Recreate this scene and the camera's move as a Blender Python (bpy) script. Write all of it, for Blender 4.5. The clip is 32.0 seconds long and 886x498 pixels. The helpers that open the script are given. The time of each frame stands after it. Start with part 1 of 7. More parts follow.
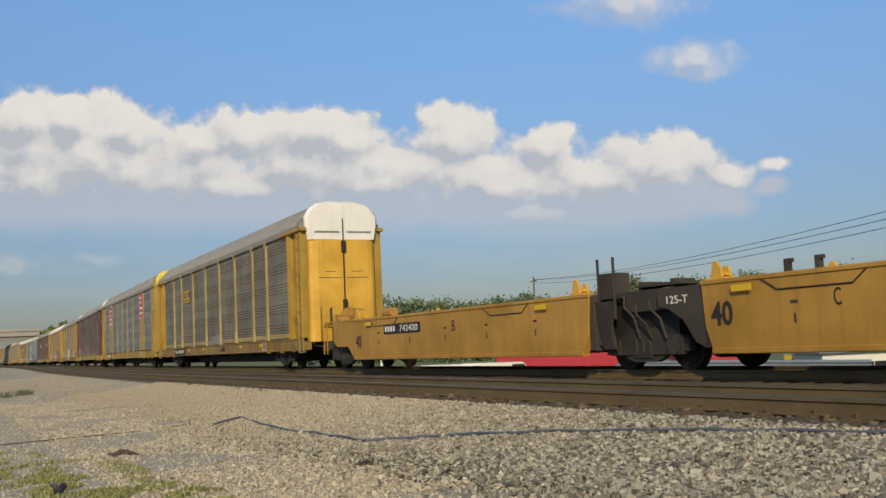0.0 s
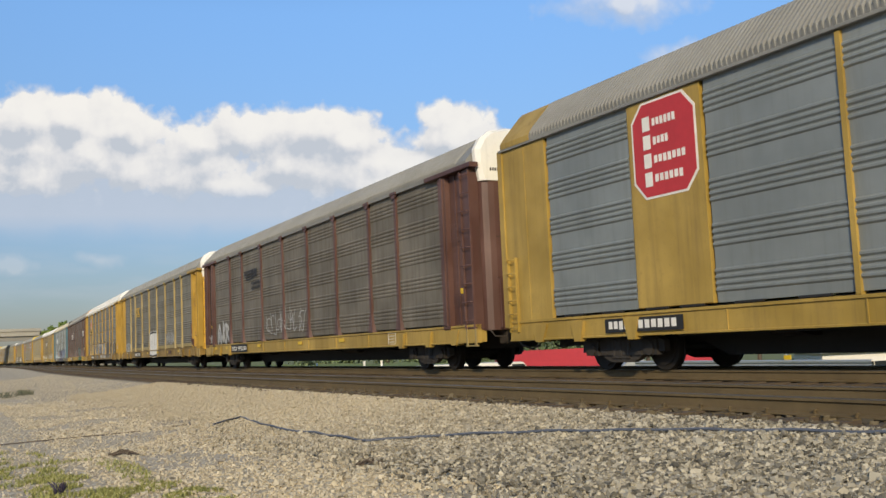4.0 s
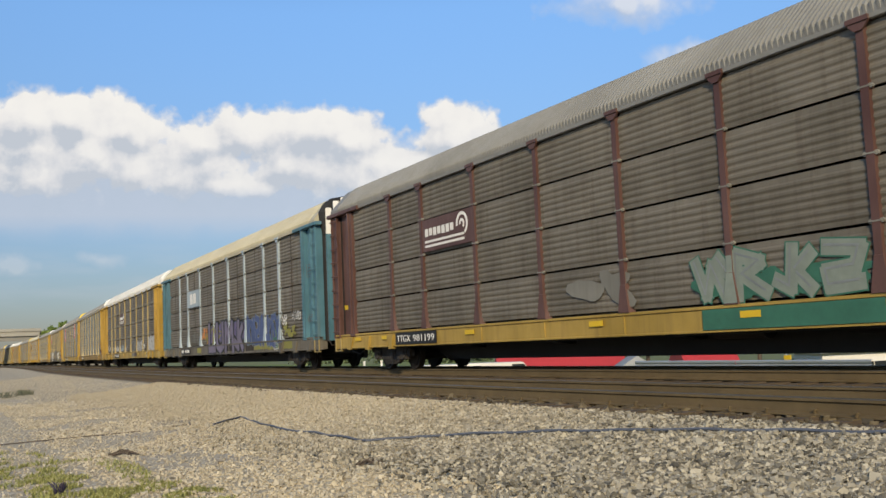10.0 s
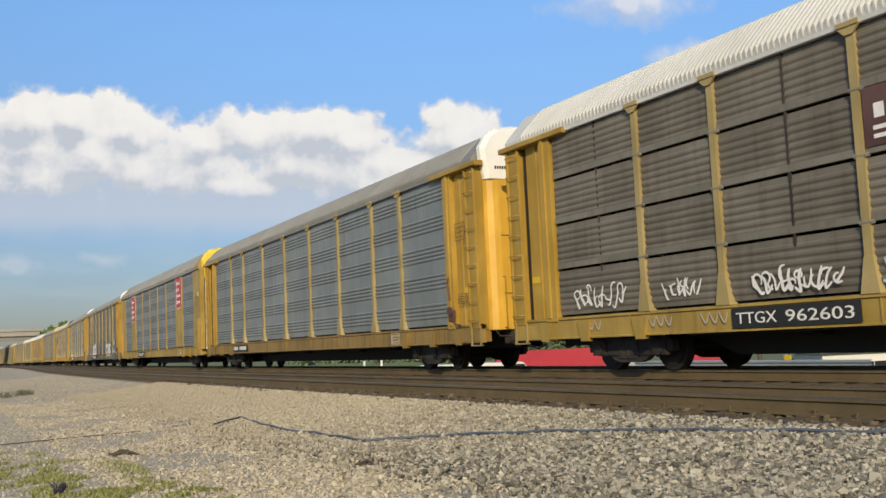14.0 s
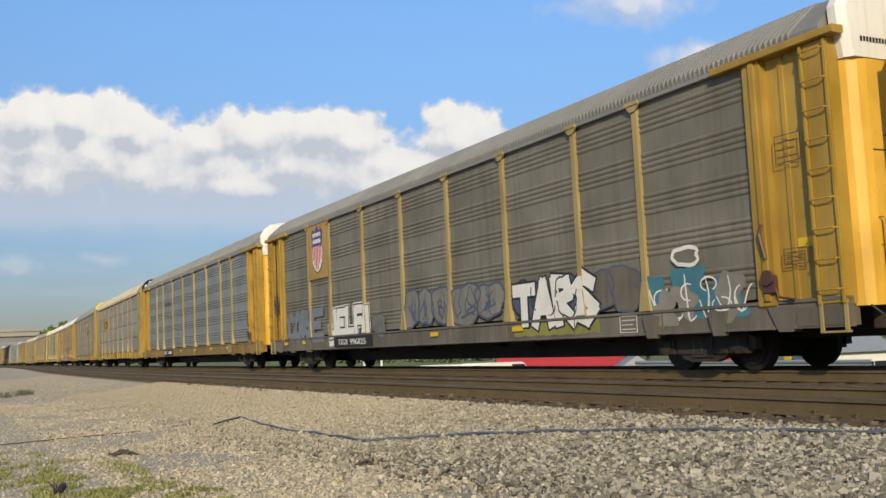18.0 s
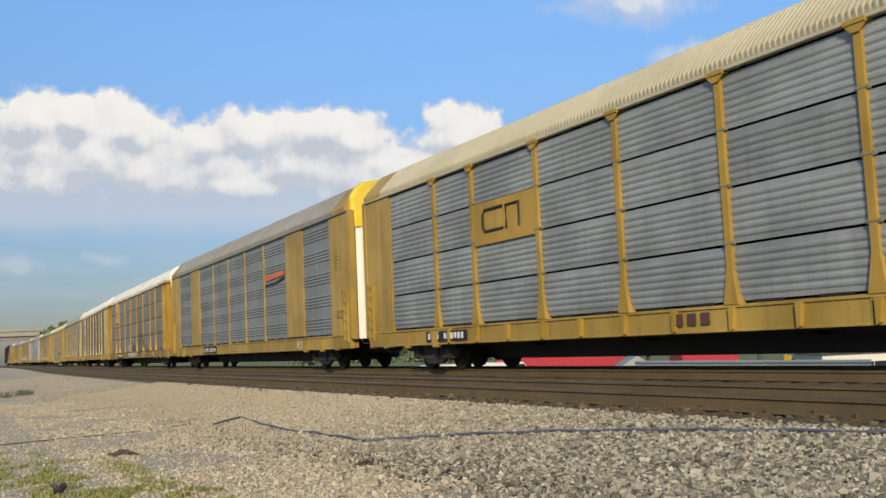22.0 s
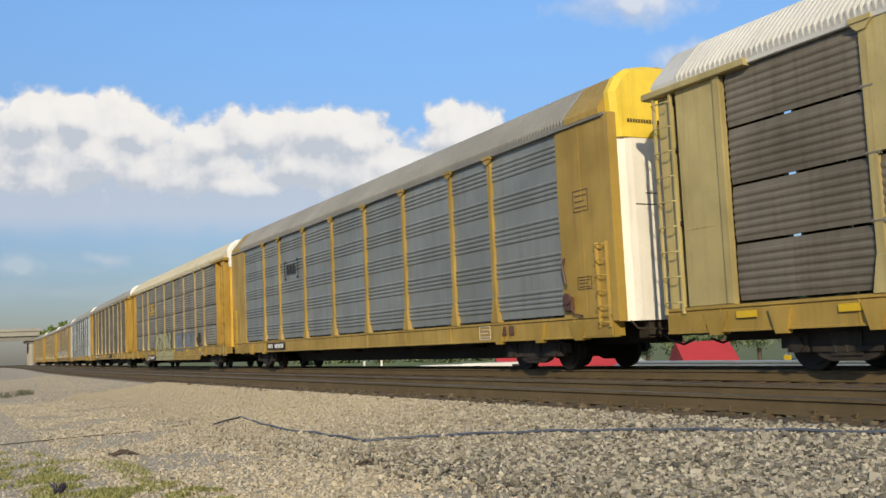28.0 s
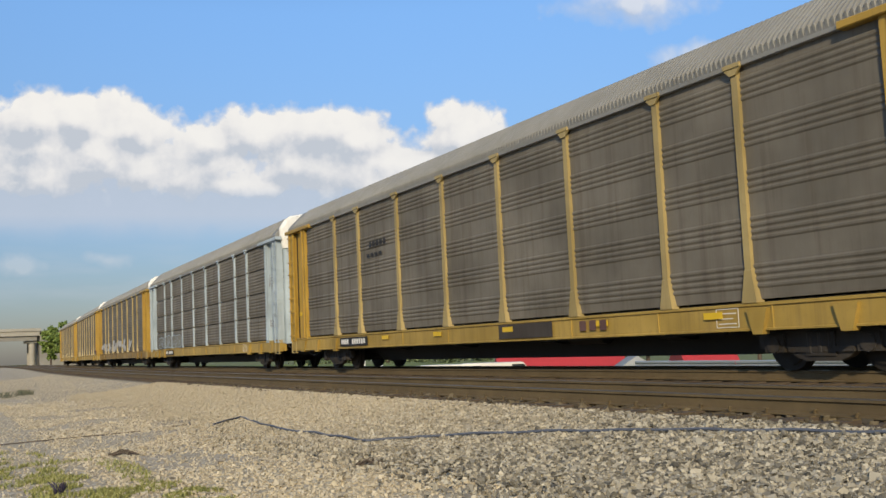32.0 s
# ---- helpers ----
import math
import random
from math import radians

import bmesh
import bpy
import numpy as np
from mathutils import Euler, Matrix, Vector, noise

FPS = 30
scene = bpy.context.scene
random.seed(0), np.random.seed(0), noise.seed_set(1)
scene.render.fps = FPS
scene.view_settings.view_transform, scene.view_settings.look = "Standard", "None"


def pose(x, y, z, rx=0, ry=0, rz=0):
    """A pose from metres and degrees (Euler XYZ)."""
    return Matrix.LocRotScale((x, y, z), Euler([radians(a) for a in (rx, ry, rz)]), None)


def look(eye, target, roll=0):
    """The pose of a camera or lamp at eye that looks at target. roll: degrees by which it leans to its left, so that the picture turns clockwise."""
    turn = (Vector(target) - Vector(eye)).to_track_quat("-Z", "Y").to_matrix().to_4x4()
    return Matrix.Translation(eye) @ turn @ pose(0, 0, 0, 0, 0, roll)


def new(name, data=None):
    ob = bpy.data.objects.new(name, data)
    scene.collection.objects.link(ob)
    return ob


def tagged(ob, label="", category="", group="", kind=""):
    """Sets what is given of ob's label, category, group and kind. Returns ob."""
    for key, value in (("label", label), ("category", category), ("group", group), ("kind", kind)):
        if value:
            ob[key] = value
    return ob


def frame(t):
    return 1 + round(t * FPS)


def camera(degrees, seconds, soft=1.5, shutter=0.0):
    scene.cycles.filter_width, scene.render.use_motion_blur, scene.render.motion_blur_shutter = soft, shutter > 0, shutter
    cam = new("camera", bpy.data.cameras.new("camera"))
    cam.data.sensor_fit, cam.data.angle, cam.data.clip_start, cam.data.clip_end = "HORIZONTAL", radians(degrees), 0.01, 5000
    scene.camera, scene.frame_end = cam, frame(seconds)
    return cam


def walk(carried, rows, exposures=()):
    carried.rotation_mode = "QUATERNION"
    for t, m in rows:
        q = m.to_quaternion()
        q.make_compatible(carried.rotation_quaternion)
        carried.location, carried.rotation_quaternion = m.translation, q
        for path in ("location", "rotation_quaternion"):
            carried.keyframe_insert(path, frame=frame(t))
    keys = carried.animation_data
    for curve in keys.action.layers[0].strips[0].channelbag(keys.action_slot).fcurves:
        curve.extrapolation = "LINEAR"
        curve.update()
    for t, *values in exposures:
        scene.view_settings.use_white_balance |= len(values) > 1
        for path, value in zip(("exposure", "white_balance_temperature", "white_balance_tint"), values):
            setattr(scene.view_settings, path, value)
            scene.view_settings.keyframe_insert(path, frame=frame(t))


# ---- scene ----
cam = camera(48.68, 32.0, soft=1.5)
EYE, AIM = (0.0, -13.116, 0.674), (-43.829, 10.461, 5.487)
walk(cam, [(0, look(EYE, AIM, -2.586)), (32.0, look(EYE, AIM, -2.586))], [(0.0, -0.27, 6800, 11), (0.8, -0.25, 6950, 12), (2.0, -0.03, 6600, 10.5), (32.0, -0.03, 6600, 10.5)])

# ---- daylight ----
SUN_AZ, SUN_EL = -34.0, 24.0   # degrees: from +x towards the camera's side of the line, above the horizon
world = bpy.data.worlds.new("sky")
scene.world = world
world.use_nodes = True
wn = world.node_tree
sky = wn.nodes.new("ShaderNodeTexSky")
sky.sky_type, sky.sun_disc = "NISHITA", False
sky.sun_elevation, sky.sun_rotation = radians(SUN_EL), radians(90 - SUN_AZ)
sky.air_density, sky.dust_density, sky.ozone_density = 1.0, 0.6, 1.6
# the haze low down is greyer than clear air gives, the sky above it a fuller blue
wz = wn.nodes.new("ShaderNodeSeparateXYZ")
wn.links.new(wn.nodes.new("ShaderNodeTexCoord").outputs["Generated"], wz.inputs[0])
haze = wn.nodes.new("ShaderNodeValToRGB")
wn.links.new(wz.outputs[2], haze.inputs[0])
hz = haze.color_ramp.elements
hz[0].position, hz[0].color = 0.0, (0.21, 0.213, 0.265, 1)
hz[1].position, hz[1].color = 1.0, (0.58, 0.72, 0.78, 1)
for pos, c in ((0.15, (0.375, 0.43, 0.525, 1)), (0.33, (0.57, 0.735, 0.89, 1))):
    hz.new(pos).color = c
tint = wn.nodes.new("ShaderNodeMix")
tint.data_type, tint.blend_type = "RGBA", "MULTIPLY"
tint.inputs[0].default_value = 1.0
wn.links.new(sky.outputs[0], tint.inputs[6])
wn.links.new(haze.outputs[0], tint.inputs[7])
wn.links.new(tint.outputs[2], wn.nodes["Background"].inputs[0])
wn.nodes["Background"].inputs[1].default_value = 0.20
sun = new("sun", bpy.data.lights.new("sun", "SUN"))
sun.data.energy, sun.data.angle, sun.data.color = 4.0, radians(0.55), (1.0, 0.83, 0.56)
sa, se = radians(SUN_AZ), radians(SUN_EL)
sun.matrix_world = look((math.cos(sa) * math.cos(se) * 80, math.sin(sa) * math.cos(se) * 80, math.sin(se) * 80), (0, 0, 0))


# ---- materials ----
def tree(name):
    m = bpy.data.materials.new(name)
    m.use_nodes = True
    t = m.node_tree
    return m, t, t.nodes["Principled BSDF"]


def nd(t, kind, inputs=(), **props):
    n = t.nodes.new("ShaderNode" + kind)
    for k, v in props.items():
        if k == "operation":
            n.operation = v
        elif k == "blend":
            n.data_type, n.blend_type = "RGBA", v
        elif k == "feature":
            n.feature = v
    for i, v in inputs:
        if isinstance(v, bpy.types.NodeSocket):
            t.links.new(v, n.inputs[i])
        else:
            n.inputs[i].default_value = v
    return n


def ramp(t, fac, stops):
    n = t.nodes.new("ShaderNodeValToRGB")
    t.links.new(fac, n.inputs[0])
    el = n.color_ramp.elements
    while len(el) < len(stops):
        el.new(0.5)
    for e, (pos, c) in zip(el, stops):
        e.position, e.color = pos, (*c, 1) if len(c) == 3 else c
    return n.outputs[0]


def coords(t, scale=(1, 1, 1), shift=True):
    """Object coordinates, moved by a step of its own for every object."""
    tc = t.nodes.new("ShaderNodeTexCoord")
    out = tc.outputs["Object"]
    if shift:
        info = t.nodes.new("ShaderNodeObjectInfo")
        r = nd(t, "Math", [(0, info.outputs["Random"]), (1, 37.0)], operation="MULTIPLY")
        out = nd(t, "VectorMath", [(0, out), (1, r.outputs[0])], operation="ADD").outputs[0]
    mp = nd(t, "Mapping", [(0, out), (3, scale)])
    return mp.outputs[0]


def mixc(t, fac, a, b, blend="MIX"):
    n = nd(t, "Mix", [(0, fac), (6, a if isinstance(a, bpy.types.NodeSocket) else (*a, 1)), (7, b if isinstance(b, bpy.types.NodeSocket) else (*b, 1))], blend=blend)
    return n.outputs[2]


def noise_of(t, vec, scale, detail=4, rough=0.6):
    return nd(t, "TexNoise", [(0, vec), (2, scale), (3, detail), (4, rough)]).outputs[0]


def paint(name, col, dirt=(0.10, 0.075, 0.05), rough=0.5, metal=0.0, wear=0.5, streak=0.5, bump=0.05, fade=0.18):
    """Weathered coach paint: faded patches, streaks that run down, grime and fine pitting."""
    m, t, b = tree(name)
    v = coords(t)
    big = noise_of(t, v, 0.6, 3)
    fine = noise_of(t, v, 14.0, 5)
    vs = coords(t, (3.0, 3.0, 0.16))
    run = noise_of(t, vs, 1.6, 5, 0.7)
    light = tuple(min(1, c * (1 + fade) + 0.02) for c in col)
    dark = tuple(c * (1 - fade) for c in col)
    base = mixc(t, ramp(t, big, [(0.35, (0, 0, 0)), (0.7, (1, 1, 1))]), dark, light)
    f1 = nd(t, "Math", [(0, ramp(t, run, [(0.5, (0, 0, 0)), (0.78, (1, 1, 1))])), (1, streak)], operation="MULTIPLY").outputs[0]
    base = mixc(t, f1, base, dirt)
    f2 = nd(t, "Math", [(0, ramp(t, fine, [(0.56, (0, 0, 0)), (0.75, (1, 1, 1))])), (1, wear)], operation="MULTIPLY").outputs[0]
    base = mixc(t, f2, base, tuple(0.6 * c + 0.4 * d for c, d in zip(col, dirt)))
    t.links.new(base, b.inputs["Base Color"])
    b.inputs["Metallic"].default_value = metal
    t.links.new(ramp(t, run, [(0.3, (rough * 0.8,) * 3), (0.8, (min(1, rough * 1.35),) * 3)]), b.inputs["Roughness"])
    bp = nd(t, "Bump", [(0, bump), (1, 0.02), (2, fine)])
    t.links.new(bp.outputs[0], b.inputs["Normal"])
    return m


def plain(name, col, rough=0.6, metal=0.0, var=0.15, scale=8.0, bump=0.1, dist=0.01, glow=None):
    m, t, b = tree(name)
    v = coords(t)
    n = noise_of(t, v, scale, 5)
    n2 = noise_of(t, v, scale * 0.12, 2)
    c = mixc(t, n, tuple(x * (1 - var) for x in col), tuple(min(1, x * (1 + var)) for x in col))
    c = mixc(t, ramp(t, n2, [(0.35, (0, 0, 0)), (0.7, (0.5, 0.5, 0.5))]), c, tuple(x * (1 - 1.6 * var) for x in col))
    t.links.new(c, b.inputs["Base Color"])
    b.inputs["Roughness"].default_value, b.inputs["Metallic"].default_value = rough, metal
    bp = nd(t, "Bump", [(0, bump), (1, dist), (2, n)])
    t.links.new(bp.outputs[0], b.inputs["Normal"])
    return m


M = {
    "yellow": paint("rail_yellow_paint", (0.365, 0.228, 0.028), streak=0.35, wear=0.4),
    "yellow_bright": paint("fresh_yellow_paint", (0.65, 0.375, 0.038), streak=0.25, wear=0.3),
    "yellow_tan": paint("faded_yellow_paint", (0.43, 0.355, 0.15), streak=0.4),
    "yellow_grimy": paint("grimy_yellow_paint", (0.25, 0.158, 0.034), streak=0.85, wear=0.8, dirt=(0.07, 0.048, 0.026)),
    "lemon": paint("lemon_yellow_paint", (0.80, 0.58, 0.05), streak=0.2, wear=0.3),
    "yellow_olive": paint("mustard_paint", (0.36, 0.24, 0.045), streak=0.45),
    "well": paint("well_car_yellow_paint", (0.40, 0.215, 0.03), streak=0.35, wear=0.6, dirt=(0.12, 0.07, 0.03)),
    "brown": paint("oxide_brown_paint", (0.092, 0.041, 0.031), streak=0.4, dirt=(0.05, 0.035, 0.03)),
    "blue": paint("dull_blue_paint", (0.06, 0.16, 0.21), streak=0.45, dirt=(0.12, 0.09, 0.06)),
    "bluegrey": paint("pale_blue_grey_paint", (0.33, 0.40, 0.45), streak=0.4),
    "white": paint("white_paint", (0.78, 0.77, 0.72), streak=0.2, wear=0.2, fade=0.05),
    "cream": paint("cream_paint", (0.70, 0.64, 0.44), streak=0.25, wear=0.3, fade=0.08),
    "peach": paint("peach_paint", (0.66, 0.40, 0.18), streak=0.2, wear=0.3),
    "galv": paint("weathered_galvanised_steel", (0.18, 0.168, 0.13), dirt=(0.10, 0.083, 0.06), rough=0.62, metal=0.15, streak=0.5, wear=0.35),
    "galv_brown": paint("grimy_galvanised_steel", (0.142, 0.127, 0.099), dirt=(0.08, 0.065, 0.05), rough=0.68, metal=0.1, streak=0.6, wear=0.4),
    "galv_silver": paint("clean_galvanised_steel", (0.222, 0.245, 0.243), dirt=(0.145, 0.152, 0.142), rough=0.5, metal=0.25, streak=0.35, wear=0.25, fade=0.1),
    "galv_bright": paint("bright_galvanised_steel", (0.27, 0.295, 0.30), dirt=(0.17, 0.17, 0.16), rough=0.5, metal=0.2, streak=0.45, wear=0.4, fade=0.2),
    "galv_light": paint("pale_galvanised_steel", (0.205, 0.198, 0.168), dirt=(0.12, 0.108, 0.085), rough=0.6, metal=0.15, streak=0.4, wear=0.3),
    "post_tan": paint("dusty_yellow_paint", (0.34, 0.26, 0.10), dirt=(0.14, 0.11, 0.07), streak=0.5),
    "roof_grey": paint("galvanised_roof", (0.22, 0.22, 0.205), dirt=(0.14, 0.13, 0.11), rough=0.6, metal=0.1, streak=0.2, fade=0.08),
    "roof_white": paint("white_painted_roof", (0.56, 0.56, 0.53), dirt=(0.30, 0.29, 0.26), streak=0.3, wear=0.3, fade=0.08),
    "roof_cream": paint("cream_painted_roof", (0.44, 0.405, 0.285), dirt=(0.24, 0.215, 0.155), streak=0.3, wear=0.3, fade=0.08),
    "black": plain("black_underframe_paint", (0.018, 0.017, 0.016), 0.7, var=0.4),
    "grime": paint("grimy_dark_steel", (0.034, 0.026, 0.019), dirt=(0.065, 0.047, 0.032), rough=0.75, streak=0.5),
    # the sill's shade over wheels and trucks is put into these two colours
    "wheel": plain("wheel_steel", (0.022, 0.018, 0.014), 0.65, 0.2, var=0.3),
    "truck": paint("shade_dark_cast_steel", (0.02, 0.016, 0.012), dirt=(0.07, 0.052, 0.035), rough=0.75, streak=0.5, wear=0.5),
    "plate": plain("black_number_plate", (0.02, 0.02, 0.02), 0.6, var=0.3),
    "white_mark": plain("white_lettering", (0.75, 0.74, 0.70), 0.6, var=0.15, scale=20),
    "grey_mark": plain("grey_spray_paint", (0.45, 0.45, 0.44), 0.6, var=0.2, scale=9),
    "black_mark": plain("black_lettering", (0.025, 0.022, 0.02), 0.6, var=0.3),
    "red_mark": plain("red_emblem_paint", (0.47, 0.035, 0.04), 0.5, var=0.15),
    "blue_mark": plain("navy_emblem_paint", (0.07, 0.055, 0.22), 0.5, var=0.15),
    "orange_mark": plain("orange_stripe_paint", (0.62, 0.14, 0.03), 0.5, var=0.15),
    "gold_mark": plain("golden_lettering", (0.58, 0.36, 0.03), 0.5, var=0.15),
    "reflector": plain("yellow_reflector_tape", (0.66, 0.44, 0.02), 0.4, var=0.08),
    "cyan_spray": plain("faded_cyan_spray_paint", (0.06, 0.20, 0.26), 0.6, var=0.3, scale=5),
    "blue_dull": plain("faded_blue_spray_paint", (0.07, 0.10, 0.22), 0.6, var=0.35, scale=5),
    "teal_haze": plain("thin_pale_teal_spray_paint", (0.225, 0.265, 0.225), 0.6, var=0.3, scale=5),
    "wash": plain("thin_grey_spray_wash", (0.265, 0.25, 0.215), 0.6, var=0.3, scale=4),
    "slate_haze": plain("grey_blue_spray_paint", (0.19, 0.215, 0.25), 0.6, var=0.25, scale=6),
    "wet_grey": plain("mid_grey_spray_paint", (0.11, 0.11, 0.105), 0.6, var=0.3, scale=6),
    "green_spray": plain("dark_green_spray_paint", (0.04, 0.15, 0.10), 0.6, var=0.3, scale=6),
    "purple_spray": plain("purple_spray_paint", (0.14, 0.11, 0.22), 0.6, var=0.3, scale=6),
    "slate_spray": plain("slate_blue_spray_paint", (0.08, 0.10, 0.16), 0.6, var=0.3, scale=6),
    "lime_spray": plain("yellow_green_spray_paint", (0.27, 0.255, 0.06), 0.6, var=0.3, scale=6),
    "lichen": plain("pale_green_spray_paint", (0.36, 0.37, 0.22), 0.6, var=0.25, scale=6),
    "lilac_spray": plain("lilac_spray_paint", (0.18, 0.158, 0.225), 0.6, var=0.25, scale=6),
    "orange_spray": plain("orange_spray_paint", (0.55, 0.22, 0.06), 0.6, var=0.3, scale=6),
    "rust_rail": plain("rusty_rail_web", (0.135, 0.098, 0.048), 0.8, 0.1, var=0.3, scale=10),
    "rail_top": plain("worn_rail_head", (0.20, 0.175, 0.14), 0.42, 0.75, var=0.15, scale=5),
    "tie": plain("weathered_timber_sleeper", (0.09, 0.065, 0.042), 0.9, var=0.4, scale=9, bump=0.4),
    "concrete": plain("pale_concrete", (0.35, 0.33, 0.28), 0.85, var=0.15, scale=1.2, bump=0.15),
    "concrete_dark": plain("darker_concrete", (0.25, 0.24, 0.21), 0.85, var=0.2, scale=1.0),
    "bark": plain("grey_brown_bark", (0.10, 0.075, 0.055), 0.9, var=0.3, scale=12, bump=0.5),
    "pole": plain("grey_timber_pole", (0.16, 0.13, 0.10), 0.9, var=0.3, scale=9, bump=0.3),
    "wire": plain("dull_black_wire", (0.03, 0.03, 0.03), 0.6, var=0.1),
    "cable": plain("blue_grey_cable_sheath", (0.09, 0.105, 0.14), 0.5, var=0.3, scale=5),
    "red_roof": plain("red_metal_roof", (0.50, 0.045, 0.045), 0.55, var=0.15, scale=1.5),
    # blue-grey because the shadow on the beam's face is put into its colour
    "rail_white": plain("galvanised_guard_rail", (0.34, 0.39, 0.45), 0.5, 0.2, var=0.1, scale=3),
    "wall_white": plain("white_siding", (0.66, 0.64, 0.60), 0.7, var=0.08, scale=2),
    "wall_grey": plain("grey_siding", (0.30, 0.32, 0.34), 0.7, var=0.12, scale=2),
    "glass": plain("dark_window_glass", (0.02, 0.025, 0.03), 0.1, var=0.1),
}


def leafy(name, a, b_):
    m, t, b = tree(name)
    isl = nd(t, "NewGeometry").outputs["Random Per Island"]
    c = mixc(t, isl, a, b_)
    t.links.new(c, b.inputs["Base Color"])
    b.inputs["Roughness"].default_value = 0.65
    b.inputs["Subsurface Weight"].default_value = 0.0
    return m


M["leaf"] = leafy("mid_green_foliage", (0.035, 0.075, 0.014), (0.10, 0.16, 0.035))
M["leaf_bright"] = leafy("bright_green_foliage", (0.08, 0.13, 0.02), (0.20, 0.27, 0.06))
# paler green: the haze of distance is put into the leaf colour
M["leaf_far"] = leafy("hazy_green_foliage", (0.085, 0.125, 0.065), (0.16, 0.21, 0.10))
M["grass"] = leafy("short_dry_grass", (0.15, 0.165, 0.04), (0.33, 0.32, 0.11))
M["weed_dull"] = leafy("dull_grey_green_weeds", (0.06, 0.065, 0.04), (0.14, 0.145, 0.09))
M["weed"] = leafy("dark_purple_weed", (0.02, 0.015, 0.04), (0.05, 0.04, 0.08))
M["bank"] = plain("mown_green_grass", (0.14, 0.18, 0.05), 0.9, var=0.3, scale=2.0, bump=0.3)
M["stone"] = leafy("grey_limestone_ballast", (0.065, 0.06, 0.046), (0.47, 0.43, 0.335))
st = M["stone"].node_tree      # dusty and buff further down the line, clean and grey close by
sx = nd(st, "SeparateXYZ", [(0, st.nodes.new("ShaderNodeTexCoord").outputs["Object"])]).outputs[0]
dust = nd(st, "MapRange", [(0, sx), (1, -7.5), (2, -15.0), (3, 0.0), (4, 0.82)]).outputs[0]
clean = st.nodes["Principled BSDF"].inputs["Base Color"].links[0].from_socket
st.links.new(mixc(st, dust, clean, (0.47, 0.405, 0.285)), st.nodes["Principled BSDF"].inputs["Base Color"])
M["stone_fine"] = leafy("buff_gravel", (0.34, 0.29, 0.20), (0.54, 0.475, 0.35))
M["stone_brown"] = leafy("rust_stained_ballast", (0.05, 0.039, 0.021), (0.15, 0.118, 0.066))


def ground_material():
    """Buff gravel flat, grey ballast by the line with the shade of its gaps painted in, rust-brown between the rails,
    grass beyond.
    """
    m, t, b = tree("gravel_ground")
    tc = t.nodes.new("ShaderNodeTexCoord").outputs["Object"]
    big = noise_of(t, tc, 0.25, 4)
    mid = noise_of(t, tc, 2.2, 5)
    vor = nd(t, "TexVoronoi", [(0, tc), (2, 26.0)])
    vor2 = nd(t, "TexVoronoi", [(0, tc), (2, 60.0)])
    peb = ramp(t, nd(t, "SeparateColor", [(0, vor.outputs["Color"])]).outputs[0], [(0.0, (0.20, 0.17, 0.13)), (0.5, (0.37, 0.32, 0.24)), (1.0, (0.56, 0.50, 0.40))])
    dirt = mixc(t, mid, (0.34, 0.285, 0.19), (0.57, 0.495, 0.35))
    gravel = mixc(t, ramp(t, big, [(0.4, (0.35,) * 3), (0.65, (0.75,) * 3)]), dirt, peb)
    xyz = nd(t, "SeparateXYZ", [(0, tc)])
    # the distance from the line's middle, along the bend
    xn = nd(t, "Math", [(0, xyz.outputs[0]), (1, 0.0)], operation="MINIMUM").outputs[0]
    xn = nd(t, "Math", [(0, xn), (1, -BENT)], operation="MAXIMUM").outputs[0]
    far = nd(t, "Math", [(0, nd(t, "Math", [(0, xyz.outputs[0]), (1, BENT)], operation="ADD").outputs[0]), (1, 0.0)], operation="MINIMUM").outputs[0]
    x2 = nd(t, "Math", [(0, xn), (1, xn)], operation="MULTIPLY").outputs[0]
    off = nd(t, "Math", [(0, x2), (1, -BEND), (2, xyz.outputs[1])], operation="MULTIPLY_ADD").outputs[0]
    far = nd(t, "Math", [(0, far), (1, -EASE)], operation="MAXIMUM").outputs[0]
    off = nd(t, "Math", [(0, far), (1, 2 * BEND * BENT), (2, off)], operation="MULTIPLY_ADD").outputs[0]
    far2 = nd(t, "Math", [(0, far), (1, far)], operation="MULTIPLY").outputs[0]
    off = nd(t, "Math", [(0, far2), (1, BEND * BENT / EASE), (2, off)], operation="MULTIPLY_ADD").outputs[0]
    wob = nd(t, "Math", [(0, mid), (1, 0.5), (2, off)], operation="MULTIPLY_ADD").outputs[0]
    near = nd(t, "MapRange", [(0, wob), (1, -6.22), (2, -6.0)]).outputs[0]
    brown = mixc(t, mid, (0.09, 0.068, 0.038), (0.18, 0.137, 0.08))
    # dark ground under the ballast: shade between the stones, put into the colour
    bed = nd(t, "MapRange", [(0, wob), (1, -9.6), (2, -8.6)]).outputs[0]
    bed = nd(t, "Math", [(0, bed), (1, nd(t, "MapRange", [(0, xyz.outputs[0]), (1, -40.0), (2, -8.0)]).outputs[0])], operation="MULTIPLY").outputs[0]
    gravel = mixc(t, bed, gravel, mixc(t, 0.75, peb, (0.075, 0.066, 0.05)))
    c = mixc(t, near, gravel, brown)
    beyond = nd(t, "MapRange", [(0, wob), (1, 4.0), (2, 6.0)]).outputs[0]
    field = mixc(t, big, (0.09, 0.12, 0.03), (0.18, 0.19, 0.07))
    c = mixc(t, beyond, c, field)
    t.links.new(c, b.inputs["Base Color"])
    b.inputs["Roughness"].default_value = 0.95
    hgt = nd(t, "Math", [(0, vor.outputs[0]), (1, -1.0), (2, mid)], operation="MULTIPLY_ADD").outputs[0]
    bp = nd(t, "Bump", [(0, 0.7), (1, 0.03), (2, hgt)])
    t.links.new(bp.outputs[0], b.inputs["Normal"])
    return m


